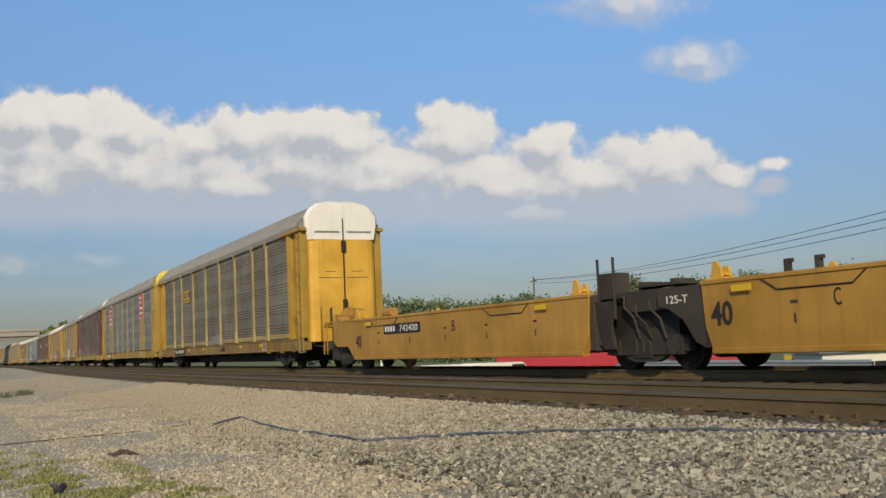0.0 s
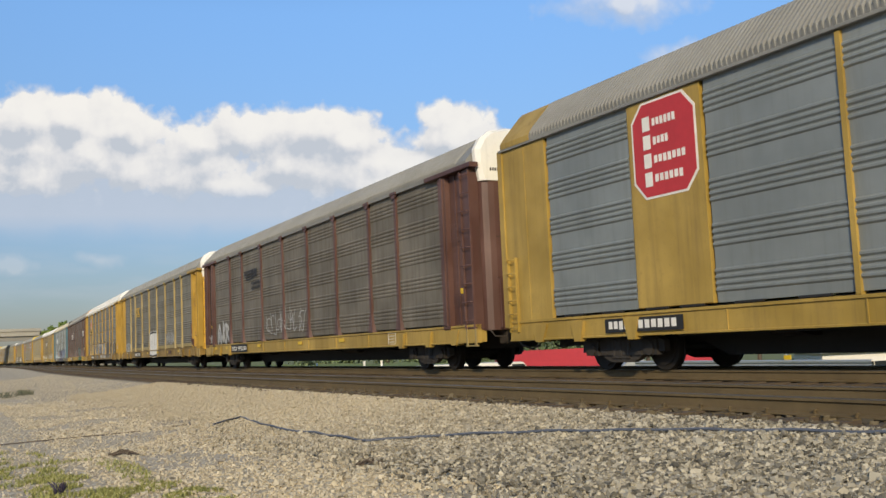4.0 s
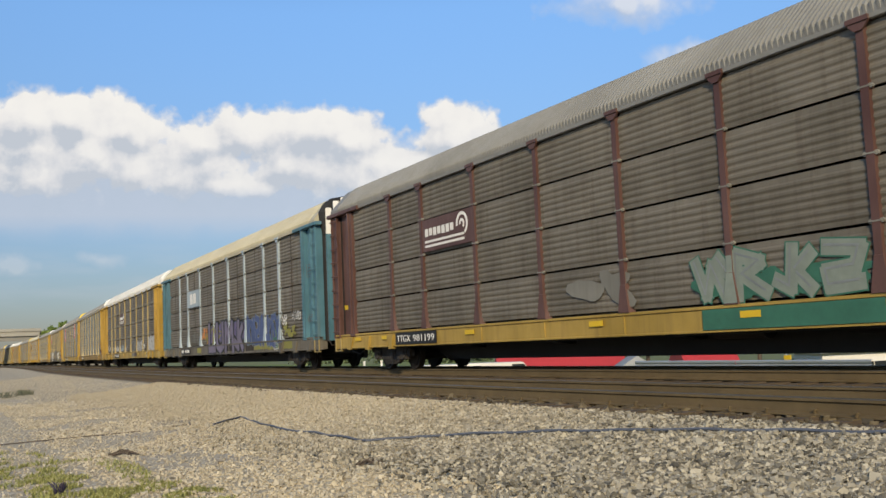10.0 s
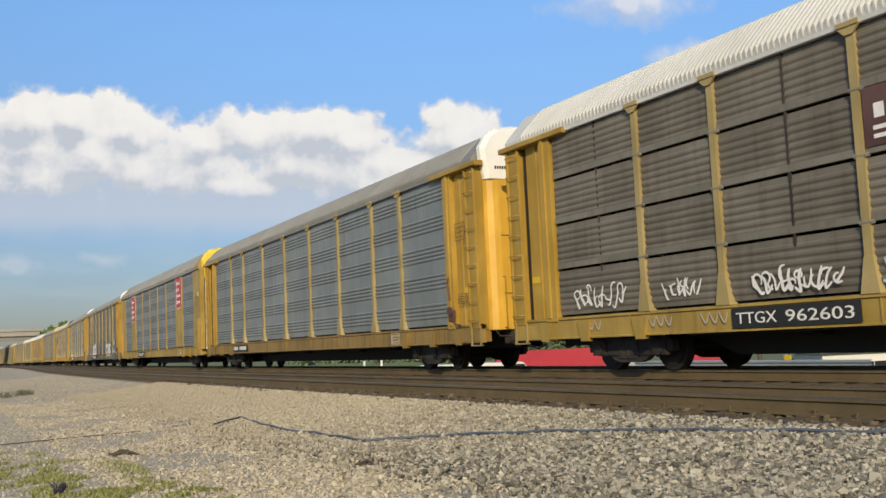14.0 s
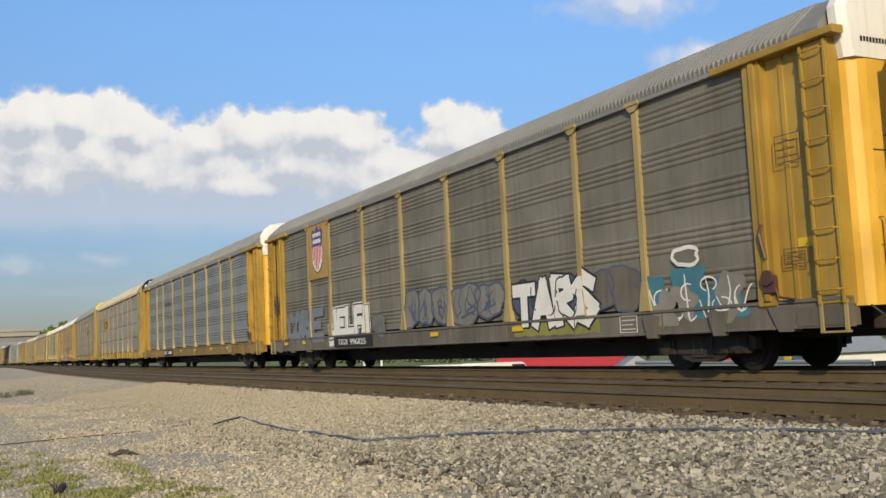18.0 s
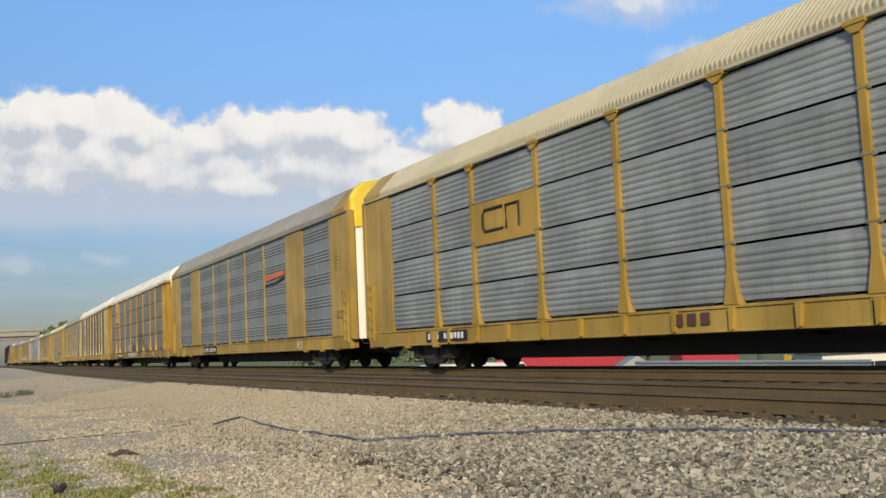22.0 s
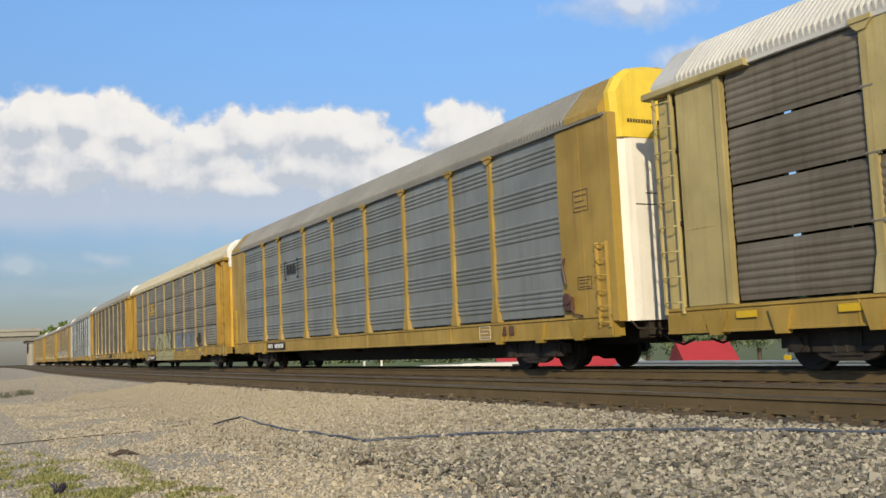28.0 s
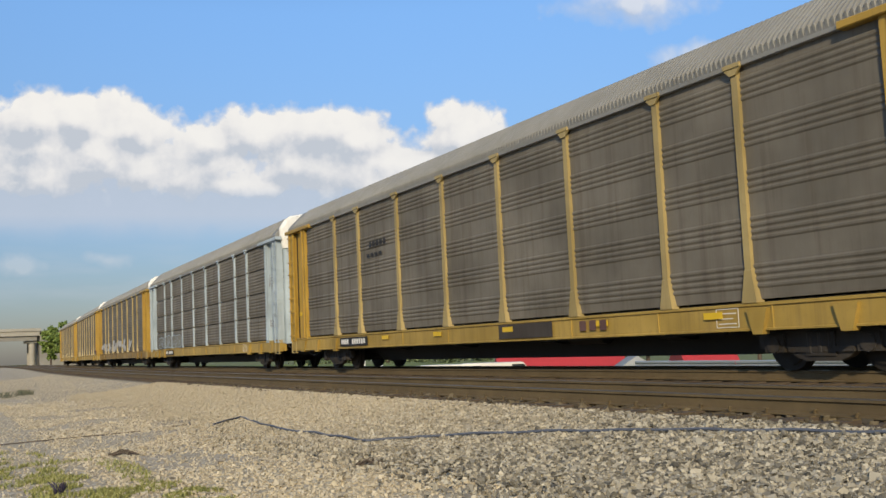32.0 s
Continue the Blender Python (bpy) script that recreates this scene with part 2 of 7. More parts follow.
# ---- geometry helpers ----
BEND, BENT, EASE = 3.043e-4, 110.0, 200.0   # the line bends away gently behind the train, then runs straight again


def bend(x):
    x = min(x, 0.0)
    if x < -BENT:
        u = min(-BENT - x, EASE)
        return BEND * BENT * BENT + 2 * BEND * BENT * (u - u * u / (2 * EASE))
    return BEND * x * x


def slope(x):
    if x < -BENT:
        return -2 * BEND * BENT * (1 - min(-BENT - x, EASE) / EASE)
    return 2 * BEND * min(x, 0.0)


class Geo:
    """Collects faces for one mesh."""

    def __init__(self):
        self.v, self.f = [], []

    def add(self, vs, fs):
        k = len(self.v)
        self.v += [tuple(p) for p in vs]
        self.f += [tuple(i + k for i in q) for q in fs]
        return self

    def box(self, x0, x1, y0, y1, z0, z1):
        return self.add([(x0, y0, z0), (x1, y0, z0), (x1, y1, z0), (x0, y1, z0), (x0, y0, z1), (x1, y0, z1), (x1, y1, z1), (x0, y1, z1)],
                        [(0, 3, 2, 1), (4, 5, 6, 7), (0, 1, 5, 4), (1, 2, 6, 5), (2, 3, 7, 6), (3, 0, 4, 7)])

    def bev(self, x0, x1, y0, y1, z0, z1, r=0.02):
        """A box with its four upright and long edges taken off."""
        return self.prism([(y0 + r, z0), (y1 - r, z0), (y1, z0 + r), (y1, z1 - r), (y1 - r, z1), (y0 + r, z1), (y0, z1 - r), (y0, z0 + r)], "x", x0, x1)

    def prism(self, prof, axis, a, b):
        """A closed outline (two numbers a point) pushed along an axis."""
        n = len(prof)
        put = {"x": lambda p, s: (s, p[0], p[1]), "y": lambda p, s: (p[0], s, p[1]), "z": lambda p, s: (p[0], p[1], s)}[axis]
        vs = [put(p, a) for p in prof] + [put(p, b) for p in prof]
        fs = [(i, (i + 1) % n, n + (i + 1) % n, n + i) for i in range(n)] + [tuple(range(n))[::-1], tuple(range(n, 2 * n))]
        return self.add(vs, fs)

    def disc(self, c, axis, r, half, n=20, r2=None):
        r2 = r if r2 is None else r2
        prof = [(math.cos(2 * math.pi * i / n), math.sin(2 * math.pi * i / n)) for i in range(n)]
        vs = []
        for s, q in ((-half, r), (half, r2)):
            for a, b in prof:
                vs.append({"y": (c[0] + a * q, c[1] + s, c[2] + b * q), "x": (c[0] + s, c[1] + a * q, c[2] + b * q), "z": (c[0] + a * q, c[1] + b * q, c[2] + s)}[axis])
        fs = [(i, (i + 1) % n, n + (i + 1) % n, n + i) for i in range(n)] + [tuple(range(n))[::-1], tuple(range(n, 2 * n))]
        return self.add(vs, fs)

    def tube(self, pts, r, n=6):
        pts = [Vector(p) for p in pts]
        vs, fs = [], []
        for i, p in enumerate(pts):
            d = (pts[min(i + 1, len(pts) - 1)] - pts[max(i - 1, 0)]).normalized()
            u = d.orthogonal().normalized() if abs(d.z) > 0.9 else d.cross(Vector((0, 0, 1))).normalized()
            w = d.cross(u)
            for k in range(n):
                a = 2 * math.pi * k / n
                vs.append(p + r * (math.cos(a) * u + math.sin(a) * w))
        for i in range(len(pts) - 1):
            for k in range(n):
                fs.append((i * n + k, i * n + (k + 1) % n, (i + 1) * n + (k + 1) % n, (i + 1) * n + k))
        fs += [tuple(range(n))[::-1], tuple(range((len(pts) - 1) * n, len(pts) * n))]
        return self.add(vs, fs)

    def strip(self, prof, axis, a, b):
        """An open outline pushed along an axis: a sheet."""
        n = len(prof)
        put = {"x": lambda p, s: (s, p[0], p[1]), "y": lambda p, s: (p[0], s, p[1])}[axis]
        return self.add([put(p, a) for p in prof] + [put(p, b) for p in prof], [(i, i + 1, n + i + 1, n + i) for i in range(n - 1)])

    def mesh(self, name, mat, fix=True):
        me = bpy.data.meshes.new(name)
        me.from_pydata(self.v, [], self.f)
        if fix:
            bm = bmesh.new()
            bm.from_mesh(me)
            bmesh.ops.recalc_face_normals(bm, faces=bm.faces)
            bm.to_mesh(me)
            bm.free()
        me.materials.append(mat)
        return me


def thing(name, label, category, group="", kind=""):
    ob = new(name)
    ob.empty_display_size = 0.3
    return tagged(ob, label, category, group, kind)


def part(name, me, parent, label="", at=None, m=None):
    ob = new(name, me)
    ob.parent = parent
    if at:
        ob.location = at
    if m:
        ob.matrix_basis = m
    if label:
        ob["label"] = label
    if name in ("lettering", "data_panel", "graffiti_tag", "graffiti_strokes"):
        ob["kind"] = "stuff"     # too small to pick apart
    return ob


def solo(name, g, mat, label, category="", group="", kind=""):
    return tagged(new(name, g.mesh(name, mat)), label, category, group, kind)


CACHE = {}


def kept(key, make):
    """One mesh for all alike parts."""
    if key not in CACHE:
        CACHE[key] = make()
    return CACHE[key]


# ---- the ground and the line ----
def swept(name, prof, xs, mat, lift=0.0):
    g = Geo()
    n = len(prof)
    vs = [(x, y + bend(x), z + lift) for x in xs for y, z in prof]
    g.add(vs, [(i * n + k, i * n + k + 1, (i + 1) * n + k + 1, (i + 1) * n + k) for i in range(len(xs) - 1) for k in range(n - 1)])
    return g


M["ground"] = ground_material()
XS = [-3500, -1500, -700] + list(range(-420, -60, 12)) + [-60 + 2.5 * i for i in range(29)] + [20, 40, 80, 160, 320, 640, 1500, 3500]
SECTION = [(-3000, -0.5), (-200, -0.48), (-60, -0.47), (-20, -0.47), (-13, -0.47), (-9, -0.46), (-8.2, -0.44), (-7.1, -0.32), (-6.4, -0.23), (-5.9, -0.22), (-3.4, -0.22), (-1.4, -0.22), (1.5, -0.22),
           (2.2, -0.3), (3.6, -0.8), (6, -1.05), (22, -1.15), (40, -2.2), (70, -4.6), (120, -6), (260, -6), (700, -2), (3000, 6)]
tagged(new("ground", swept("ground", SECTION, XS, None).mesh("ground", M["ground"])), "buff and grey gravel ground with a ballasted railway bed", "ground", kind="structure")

RAIL = [(-0.07, 0), (0.07, 0), (0.07, 0.012), (0.012, 0.03), (0.012, 0.13), (0.036, 0.14), (0.036, 0.168), (0.026, 0.176), (-0.026, 0.176), (-0.036, 0.168), (-0.036, 0.14), (-0.012, 0.13), (-0.012, 0.03), (-0.07, 0.012)]
RXS = [-420 + 12 * i for i in range(30)] + [-60 + 3 * i for i in range(22)] + [12, 40, 120, 300, 600]
TRACKS = (("near", -4.75), ("far", 0.0))
for tag, yc in TRACKS:
    line = thing("railway_track", "railway track of rusty rails on timber sleepers in stained ballast", "railway track", "parallel railway tracks", "structure")
    for s in (-0.75, 0.75):
        g = Geo()
        n = len(RAIL)
        vs = [(x, bend(x) + yc + s + py, pz - 0.176) for x in RXS for py, pz in RAIL]
        g.add(vs, [(i * n + k, i * n + (k + 1) % n, (i + 1) * n + (k + 1) % n, (i + 1) * n + k) for i in range(len(RXS) - 1) for k in range(n)])
        me = g.mesh("rail", M["rust_rail"])
        me.materials.append(M["rail_top"])
        for p in me.polygons:
            if p.normal.z > 0.5 and p.center.z > -0.02:
                p.material_index = 1
        part("rail", me, line)
    tie = Geo().bev(-0.115, 0.115, -1.3, 1.3, -0.36, -0.182, 0.015).mesh("sleeper", M["tie"])
    plate = Geo().prism([(-0.09, -0.186), (0.09, -0.186), (0.09, -0.17), (-0.09, -0.17)], "y", -0.19, 0.19).mesh("tie_plate", M["rust_rail"])
    spike = Geo().box(-0.01, 0.01, -0.01, 0.01, -0.18, -0.135).box(-0.02, 0.02, -0.022, 0.022, -0.14, -0.128).mesh("spike", M["rust_rail"])
    rest = Geo()
    rng = random.Random(5)
    for i in range(700):
        x = 14 - 0.52 * i
        y = bend(x) + yc
        if i < 110:
            o = part("sleeper", tie, line, m=pose(x + rng.uniform(-0.03, 0.03), y + rng.uniform(-0.05, 0.05), rng.uniform(-0.012, 0.008), 0, 0, math.degrees(slope(x)) + rng.uniform(-1, 1)))
            if yc < -1 and x > -26:
                for s in (-0.75, 0.75):
                    pl = part("tie_plate", plate, o, m=pose(0, s, 0))
            if yc < -1 and x > -20:
                for s in (-0.84, -0.66):
                    part("spike", spike, o, m=pose(0.05, s, rng.uniform(0, 0.02)))
        else:
            rest.box(x - 0.11, x + 0.11, y - 1.3, y + 1.3, -0.3, -0.185)
    me = rest.mesh("sleepers_beyond", M["tie"], False)
    o = part("sleepers_beyond", me, line, "row of timber sleepers")
    o["kind"] = "stuff"

# ---- loose stones ----
CORNERS = [(x * 0.72, y * 0.72, z * 0.72) for z in (-1, 1) for y in (-1, 1) for x in (-1, 1)]
SIDES = [(4, 5, 6), (5, 7, 6), (0, 1, 5), (0, 5, 4), (2, 7, 3), (2, 6, 7), (0, 4, 2), (2, 4, 6), (1, 3, 7), (1, 7, 5)]
SEC_Y, SEC_Z = [p[0] for p in SECTION], [p[1] for p in SECTION]


def pebbles(name, label, mat, spots, size, seed, flat=0.7, heap=0.0):
    """Many angular stones joined into one sheet. spots: x, y (from the line's middle) and a size factor."""
    r = np.random.default_rng(seed)
    n = len(spots)
    base = np.array(CORNERS)
    sc = r.lognormal(0, 0.27, n)[:, None] * size * spots[:, 2:3] * np.stack([r.uniform(0.7, 1.3, n), r.uniform(0.7, 1.3, n), flat * r.uniform(0.6, 1.2, n)], 1)
    v = (base[None] + r.normal(0, 0.24, (n, 8, 3))) * sc[:, None, :]
    a, tl = r.uniform(0, 6.28, n), r.normal(0, 0.8, n)
    y2, z2 = v[..., 1] * np.cos(tl)[:, None] - v[..., 2] * np.sin(tl)[:, None], v[..., 1] * np.sin(tl)[:, None] + v[..., 2] * np.cos(tl)[:, None]
    x3, y3 = v[..., 0] * np.cos(a)[:, None] - y2 * np.sin(a)[:, None], v[..., 0] * np.sin(a)[:, None] + y2 * np.cos(a)[:, None]
    z0 = np.interp(spots[:, 1], SEC_Y, SEC_Z)
    bx = np.minimum(spots[:, 0], 0) ** 2 * BEND
    P = np.stack([x3 + spots[:, 0:1], y3 + (spots[:, 1] + bx)[:, None], z2 + (z0 + sc[:, 2] * r.uniform(0.1, 0.9, n) + heap * r.random(n) ** 1.4)[:, None]], -1).reshape(-1, 3)
    F = (np.array(SIDES)[None] + 8 * np.arange(n)[:, None, None]).reshape(-1, 3)
    me = bpy.data.meshes.new(name)
    me.vertices.add(len(P))
    me.vertices.foreach_set("co", P.ravel())
    me.loops.add(F.size)
    me.loops.foreach_set("vertex_index", F.ravel().astype(np.int32))
    me.polygons.add(len(F))
    me.polygons.foreach_set("loop_start", np.arange(0, F.size, 3, dtype=np.int32))
    me.update(calc_edges=True)
    me.shade_flat()
    me.materials.append(mat)
    return tagged(new(name, me), label, "gravel", kind="stuff")


def spots(n, x0, x1, y0, y1, seed, bias=1.0):
    r = np.random.default_rng(seed)
    x = x1 - (x1 - x0) * r.random(n) ** bias
    return np.stack([x, r.uniform(y0, y1, n), np.ones(n)], 1)


def patchy(s, seed, scale, cut):
    keep = [noise.noise(Vector((p[0] * scale, p[1] * scale, seed))) > cut for p in s]
    return s[np.array(keep)]


coarse = spots(330000, -34, -2.5, -9.9, -6.2, 11, 1.9)
coarse = coarse[coarse[:, 0] < -2.6 - 0.62 * (coarse[:, 1] + 9.9) * 0.9]
coarse[:, 2] = np.clip(0.90 + coarse[:, 0] / 55, 0.5, 0.82)
fade = np.random.default_rng(8).normal(0, 0.38, len(coarse))
coarse = coarse[np.array([p[1] + f > -9.0 - 0.7 * noise.noise(Vector((p[0] * 0.5, p[1] * 0.5, 1))) - 0.02 * (p[0] + 10) for p, f in zip(coarse, fade)])]
coarse = coarse[:190000]
pebbles("ballast_stones", "angular grey limestone ballast stones beside the track", M["stone"], coarse, 0.0195, 21, 0.95, 0.045)
edge = patchy(spots(22000, -30, -4, -11.6, -8.6, 12, 1.5), 3.0, 0.7, -0.2)
pebbles("gravel_stones", "scattered buff gravel stones on bare dirt", M["stone_fine"], edge, 0.0155, 22)
fine = patchy(spots(60000, -75, -5, -14.5, -6.5, 13, 2.2), 7.0, 0.5, -0.5)
pebbles("fine_gravel", "fine pale gravel on bare dirt", M["stone_fine"], fine, 0.011, 23)
bed = spots(12000, -30, -2, -6.45, -2.0, 14, 1.2)
pebbles("stained_ballast", "rust-brown stained ballast between the rails", M["stone_brown"], bed, 0.03, 24)


# ---- clouds, far behind everything ----
def cloud_material():
    m = bpy.data.materials.new("sunlit_cumulus")
    m.use_nodes = True
    t = m.node_tree
    t.nodes.remove(t.nodes["Principled BSDF"])
    out = t.nodes["Material Output"]
    p = t.nodes.new("ShaderNodeTexCoord").outputs["Object"]
    P = nd(t, "VectorMath", [(0, p), (1, (1 / 202.0, 1 / 202.0, 0))], operation="MULTIPLY").outputs[0]
    warp = nd(t, "TexNoise", [(0, P), (2, 1.6), (3, 3), (4, 0.5)]).outputs[1]
    W = nd(t, "VectorMath", [(0, warp), (1, (0.45, 0.35, 0)), (2, P)], operation="MULTIPLY_ADD").outputs[0]
    W = nd(t, "VectorMath", [(0, W), (1, (0.225, 0.175, 0))], operation="SUBTRACT").outputs[0]
    blobs = [(60, 220, 100, 58), (135, 210, 70, 46), (225, 230, 80, 48), (60, 265, 120, 42), (260, 305, 100, 58), (150, 270, 120, 40), (395, 332, 120, 40), (475, 330, 80, 38), (370, 255, 70, 34), (445, 238, 95, 46), (565, 232, 95, 42), (625, 245, 60, 36), (510, 290, 60, 30),
             (20, 325, 75, 46), (680, 290, 80, 30), (812, 240, 75, 54), (760, 300, 130, 44), (900, 330, 170, 48), (972, 258, 60, 40), (1060, 310, 140, 50), (1175, 290, 115, 54), (1290, 312, 52, 28), (950, 375, 130, 24), (1105, 8, 115, 36), (1240, 102, 78, 30), (1375, 288, 26, 16), (150, 298, 170, 74), (330, 303, 170, 80), (560, 298, 170, 76), (690, 322, 140, 60), (60, 302, 130, 76), (860, 318, 130, 62), (1000, 330, 190, 62), (28, 466, 48, 15), (186, 462, 44, 13)]

    def mass(V, soft):
        acc = None
        for cx, cy, rx, ry in blobs:
            c = ((cx - 784) / 100, (441 - cy) / 100, 0)
            d = nd(t, "VectorMath", [(0, V), (1, c)], operation="SUBTRACT").outputs[0]
            d = nd(t, "VectorMath", [(0, d), (1, (100 / rx, 100 / ry, 0))], operation="MULTIPLY").outputs[0]
            d = nd(t, "VectorMath", [(0, d)], operation="LENGTH").outputs[1]
            d = nd(t, "Math", [(0, 1.0), (1, d)], operation="SUBTRACT").outputs[0]
            acc = d if acc is None else nd(t, "Math", [(0, acc), (1, d), (2, soft)], operation="SMOOTH_MAX").outputs[0]
        return acc

    def billow(V):
        big = nd(t, "TexNoise", [(0, V), (2, 1.5), (3, 8), (4, 0.56)]).outputs[0]
        vo = nd(t, "TexVoronoi", [(0, V), (2, 3.2), (3, 2.0)], feature="SMOOTH_F1").outputs[0]
        return nd(t, "Math", [(0, vo), (1, -0.45), (2, nd(t, "Math", [(0, big), (1, 1.5)], operation="MULTIPLY").outputs[0])], operation="MULTIPLY_ADD").outputs[0]

    def density(V, Q):
        d = nd(t, "Math", [(0, mass(V, 0.22)), (1, billow(Q))], operation="ADD").outputs[0]
        return nd(t, "Math", [(0, d), (1, 0.13)], operation="SUBTRACT").outputs[0]

    up = (0.10, 0.22, 0)
    dens = density(W, P)
    above = density(nd(t, "VectorMath", [(0, W), (1, up)], operation="ADD").outputs[0], nd(t, "VectorMath", [(0, P), (1, up)], operation="ADD").outputs[0])
    y = nd(t, "SeparateXYZ", [(0, P)]).outputs[1]
    # crisp tops, hazy bases, thin shreds high up
    level = nd(t, "MapRange", [(0, y), (1, 0.0), (2, 5.0)]).outputs[0]
    soft = ramp(t, level, [(0.10, (1.0,) * 3), (0.26, (0.7,) * 3), (0.40, (0.36,) * 3), (0.55, (0.36,) * 3), (0.64, (1.0,) * 3)])
    alpha = nd(t, "MapRange", [(0, dens), (1, 0.0), (2, soft)], ).outputs[0]
    alpha = nd(t, "Math", [(0, alpha), (1, ramp(t, level, [(0.06, (0.35,) * 3), (0.22, (0.95,) * 3), (0.56, (1.0,) * 3), (0.66, (0.75,) * 3)]))], operation="MULTIPLY").outputs[0]
    # the bank's grey-blue foot melts into the haze below it
    lower = mass(nd(t, "VectorMath", [(0, W), (1, (0.0, 0.42, 0))], operation="ADD").outputs[0], 0.4)
    drift = nd(t, "Math", [(0, noise_of(t, P, 0.8, 4)), (1, 0.9), (2, lower)], operation="MULTIPLY_ADD").outputs[0]
    foot = nd(t, "MapRange", [(0, drift), (1, 0.0), (2, 0.75), (4, 0.86)]).outputs[0]
    foot = nd(t, "Math", [(0, foot), (1, ramp(t, level, [(0.0, (0.0,) * 3), (0.12, (0.8,) * 3), (0.42, (1.0,) * 3), (0.5, (0.0,) * 3)]))], operation="MULTIPLY").outputs[0]
    # faint streaks low in the sky
    low = nd(t, "TexNoise", [(0, nd(t, "VectorMath", [(0, P), (1, (0.35, 2.2, 1))], operation="MULTIPLY").outputs[0]), (2, 1.4), (3, 4)]).outputs[0]
    band = ramp(t, nd(t, "MapRange", [(0, y), (1, -1.6), (2, 0.9)]).outputs[0], [(0.0, (0, 0, 0)), (0.45, (0.28,) * 3), (0.85, (0, 0, 0))])
    veil = nd(t, "Math", [(0, ramp(t, low, [(0.45, (0, 0, 0)), (0.75, (1, 1, 1))])), (1, band)], operation="MULTIPLY").outputs[0]
    thin = nd(t, "Math", [(0, foot), (1, veil)], operation="MAXIMUM").outputs[0]
    # lit from the upper right: every billow turns from a bright crown to a grey-blue foot, at two sizes
    tilt = nd(t, "Math", [(0, above), (1, dens)], operation="SUBTRACT").outputs[0]
    tilt = nd(t, "MapRange", [(0, tilt), (1, -0.42), (2, 0.42)]).outputs[0]
    broad = nd(t, "Math", [(0, mass(nd(t, "VectorMath", [(0, W), (1, (0.12, 0.34, 0))], operation="ADD").outputs[0], 0.4)), (1, mass(W, 0.4))], operation="SUBTRACT").outputs[0]
    broad = nd(t, "MapRange", [(0, broad), (1, -0.75), (2, 0.75)]).outputs[0]
    puff = nd(t, "MapRange", [(0, nd(t, "TexNoise", [(0, P), (2, 1.1), (3, 6), (4, 0.55)]).outputs[0]), (1, 0.3), (2, 0.7)]).outputs[0]
    shade = nd(t, "Math", [(0, tilt), (1, 0.42), (2, nd(t, "Math", [(0, broad), (1, 0.5)], operation="MULTIPLY").outputs[0])], operation="MULTIPLY_ADD").outputs[0]
    shade = nd(t, "Math", [(0, puff), (1, 0.55), (2, shade)], operation="MULTIPLY_ADD").outputs[0]
    shade = nd(t, "Math", [(0, nd(t, "MapRange", [(0, y), (1, 2.6), (2, 1.0)]).outputs[0]), (1, 0.10), (2, shade)], operation="MULTIPLY_ADD").outputs[0]
    col = ramp(t, shade, [(0.26, (1.0, 0.985, 0.945)), (0.52, (0.94, 0.93, 0.91)), (0.76, (0.80, 0.81, 0.83)), (1.0, (0.60, 0.65, 0.72))])
    col = mixc(t, alpha, (0.64, 0.68, 0.76), col)
    alpha = nd(t, "Math", [(0, alpha), (1, thin)], operation="MAXIMUM").outputs[0]
    em = nd(t, "Emission", [(0, col), (1, 0.92)])
    tr = t.nodes.new("ShaderNodeBsdfTransparent")
    mx = nd(t, "MixShader", [(0, alpha), (1, tr.outputs[0]), (2, em.outputs[0])])
    t.links.new(mx.outputs[0], out.inputs[0])
    return m


CAMM = look(EYE, AIM, -2.586)
CLOUD_AT = Matrix.Translation(Vector(EYE) + (Vector(AIM) - Vector(EYE)).normalized() * 3500) @ CAMM.to_3x3().to_4x4()
g = Geo().add([(-2600, -330, 0), (2600, -330, 0), (2600, 1300, 0), (-2600, 1300, 0)], [(0, 1, 2, 3)])
clouds = tagged(new("backdrop", g.mesh("backdrop", cloud_material(), False)), "bank of white cumulus clouds in a blue sky", "sky", kind="structure")
clouds.matrix_world = CLOUD_AT


# ---- the train: shared meshes ----
EDGES = [-11.8, -9.05, -7.05, -4.2, -1.4, 1.4, 4.2, 7.05, 9.05, 11.8]
Z0, Z1 = 1.15, 4.93


def ridged(z0, z1, groups, ridges, pitch, deep=0.026):
    """Outline of a rolled steel sheet with groups of horizontal ridges, facing -y."""
    pr = [(-1.385, z1), (-1.385, z0), (-1.425, z0)]
    step = (z1 - z0) / groups
    for k in range(groups):
        a = z0 + k * step + (step - ridges * pitch) / 2
        for i in range(ridges):
            b = a + i * pitch
            pr += [(-1.43, b), (-1.43 - deep, b + 0.3 * pitch), (-1.43 - deep, b + 0.6 * pitch), (-1.43, b + 0.86 * pitch)]
    return pr + [(-1.425, z1)]


def sheet_mesh(w, z0, z1, groups, ridges, pitch, mat):
    key = ("sheet", round(w, 2), round(z0, 2), round(z1, 2), groups, ridges, mat.name)

    def make():
        g = Geo().prism(ridged(z0, z1, groups, ridges, pitch, 0.028 if "clean" in mat.name else 0.02), "x", -w / 2, w / 2)
        return g.mesh("side_panel", mat, False)
    return kept(key, make)


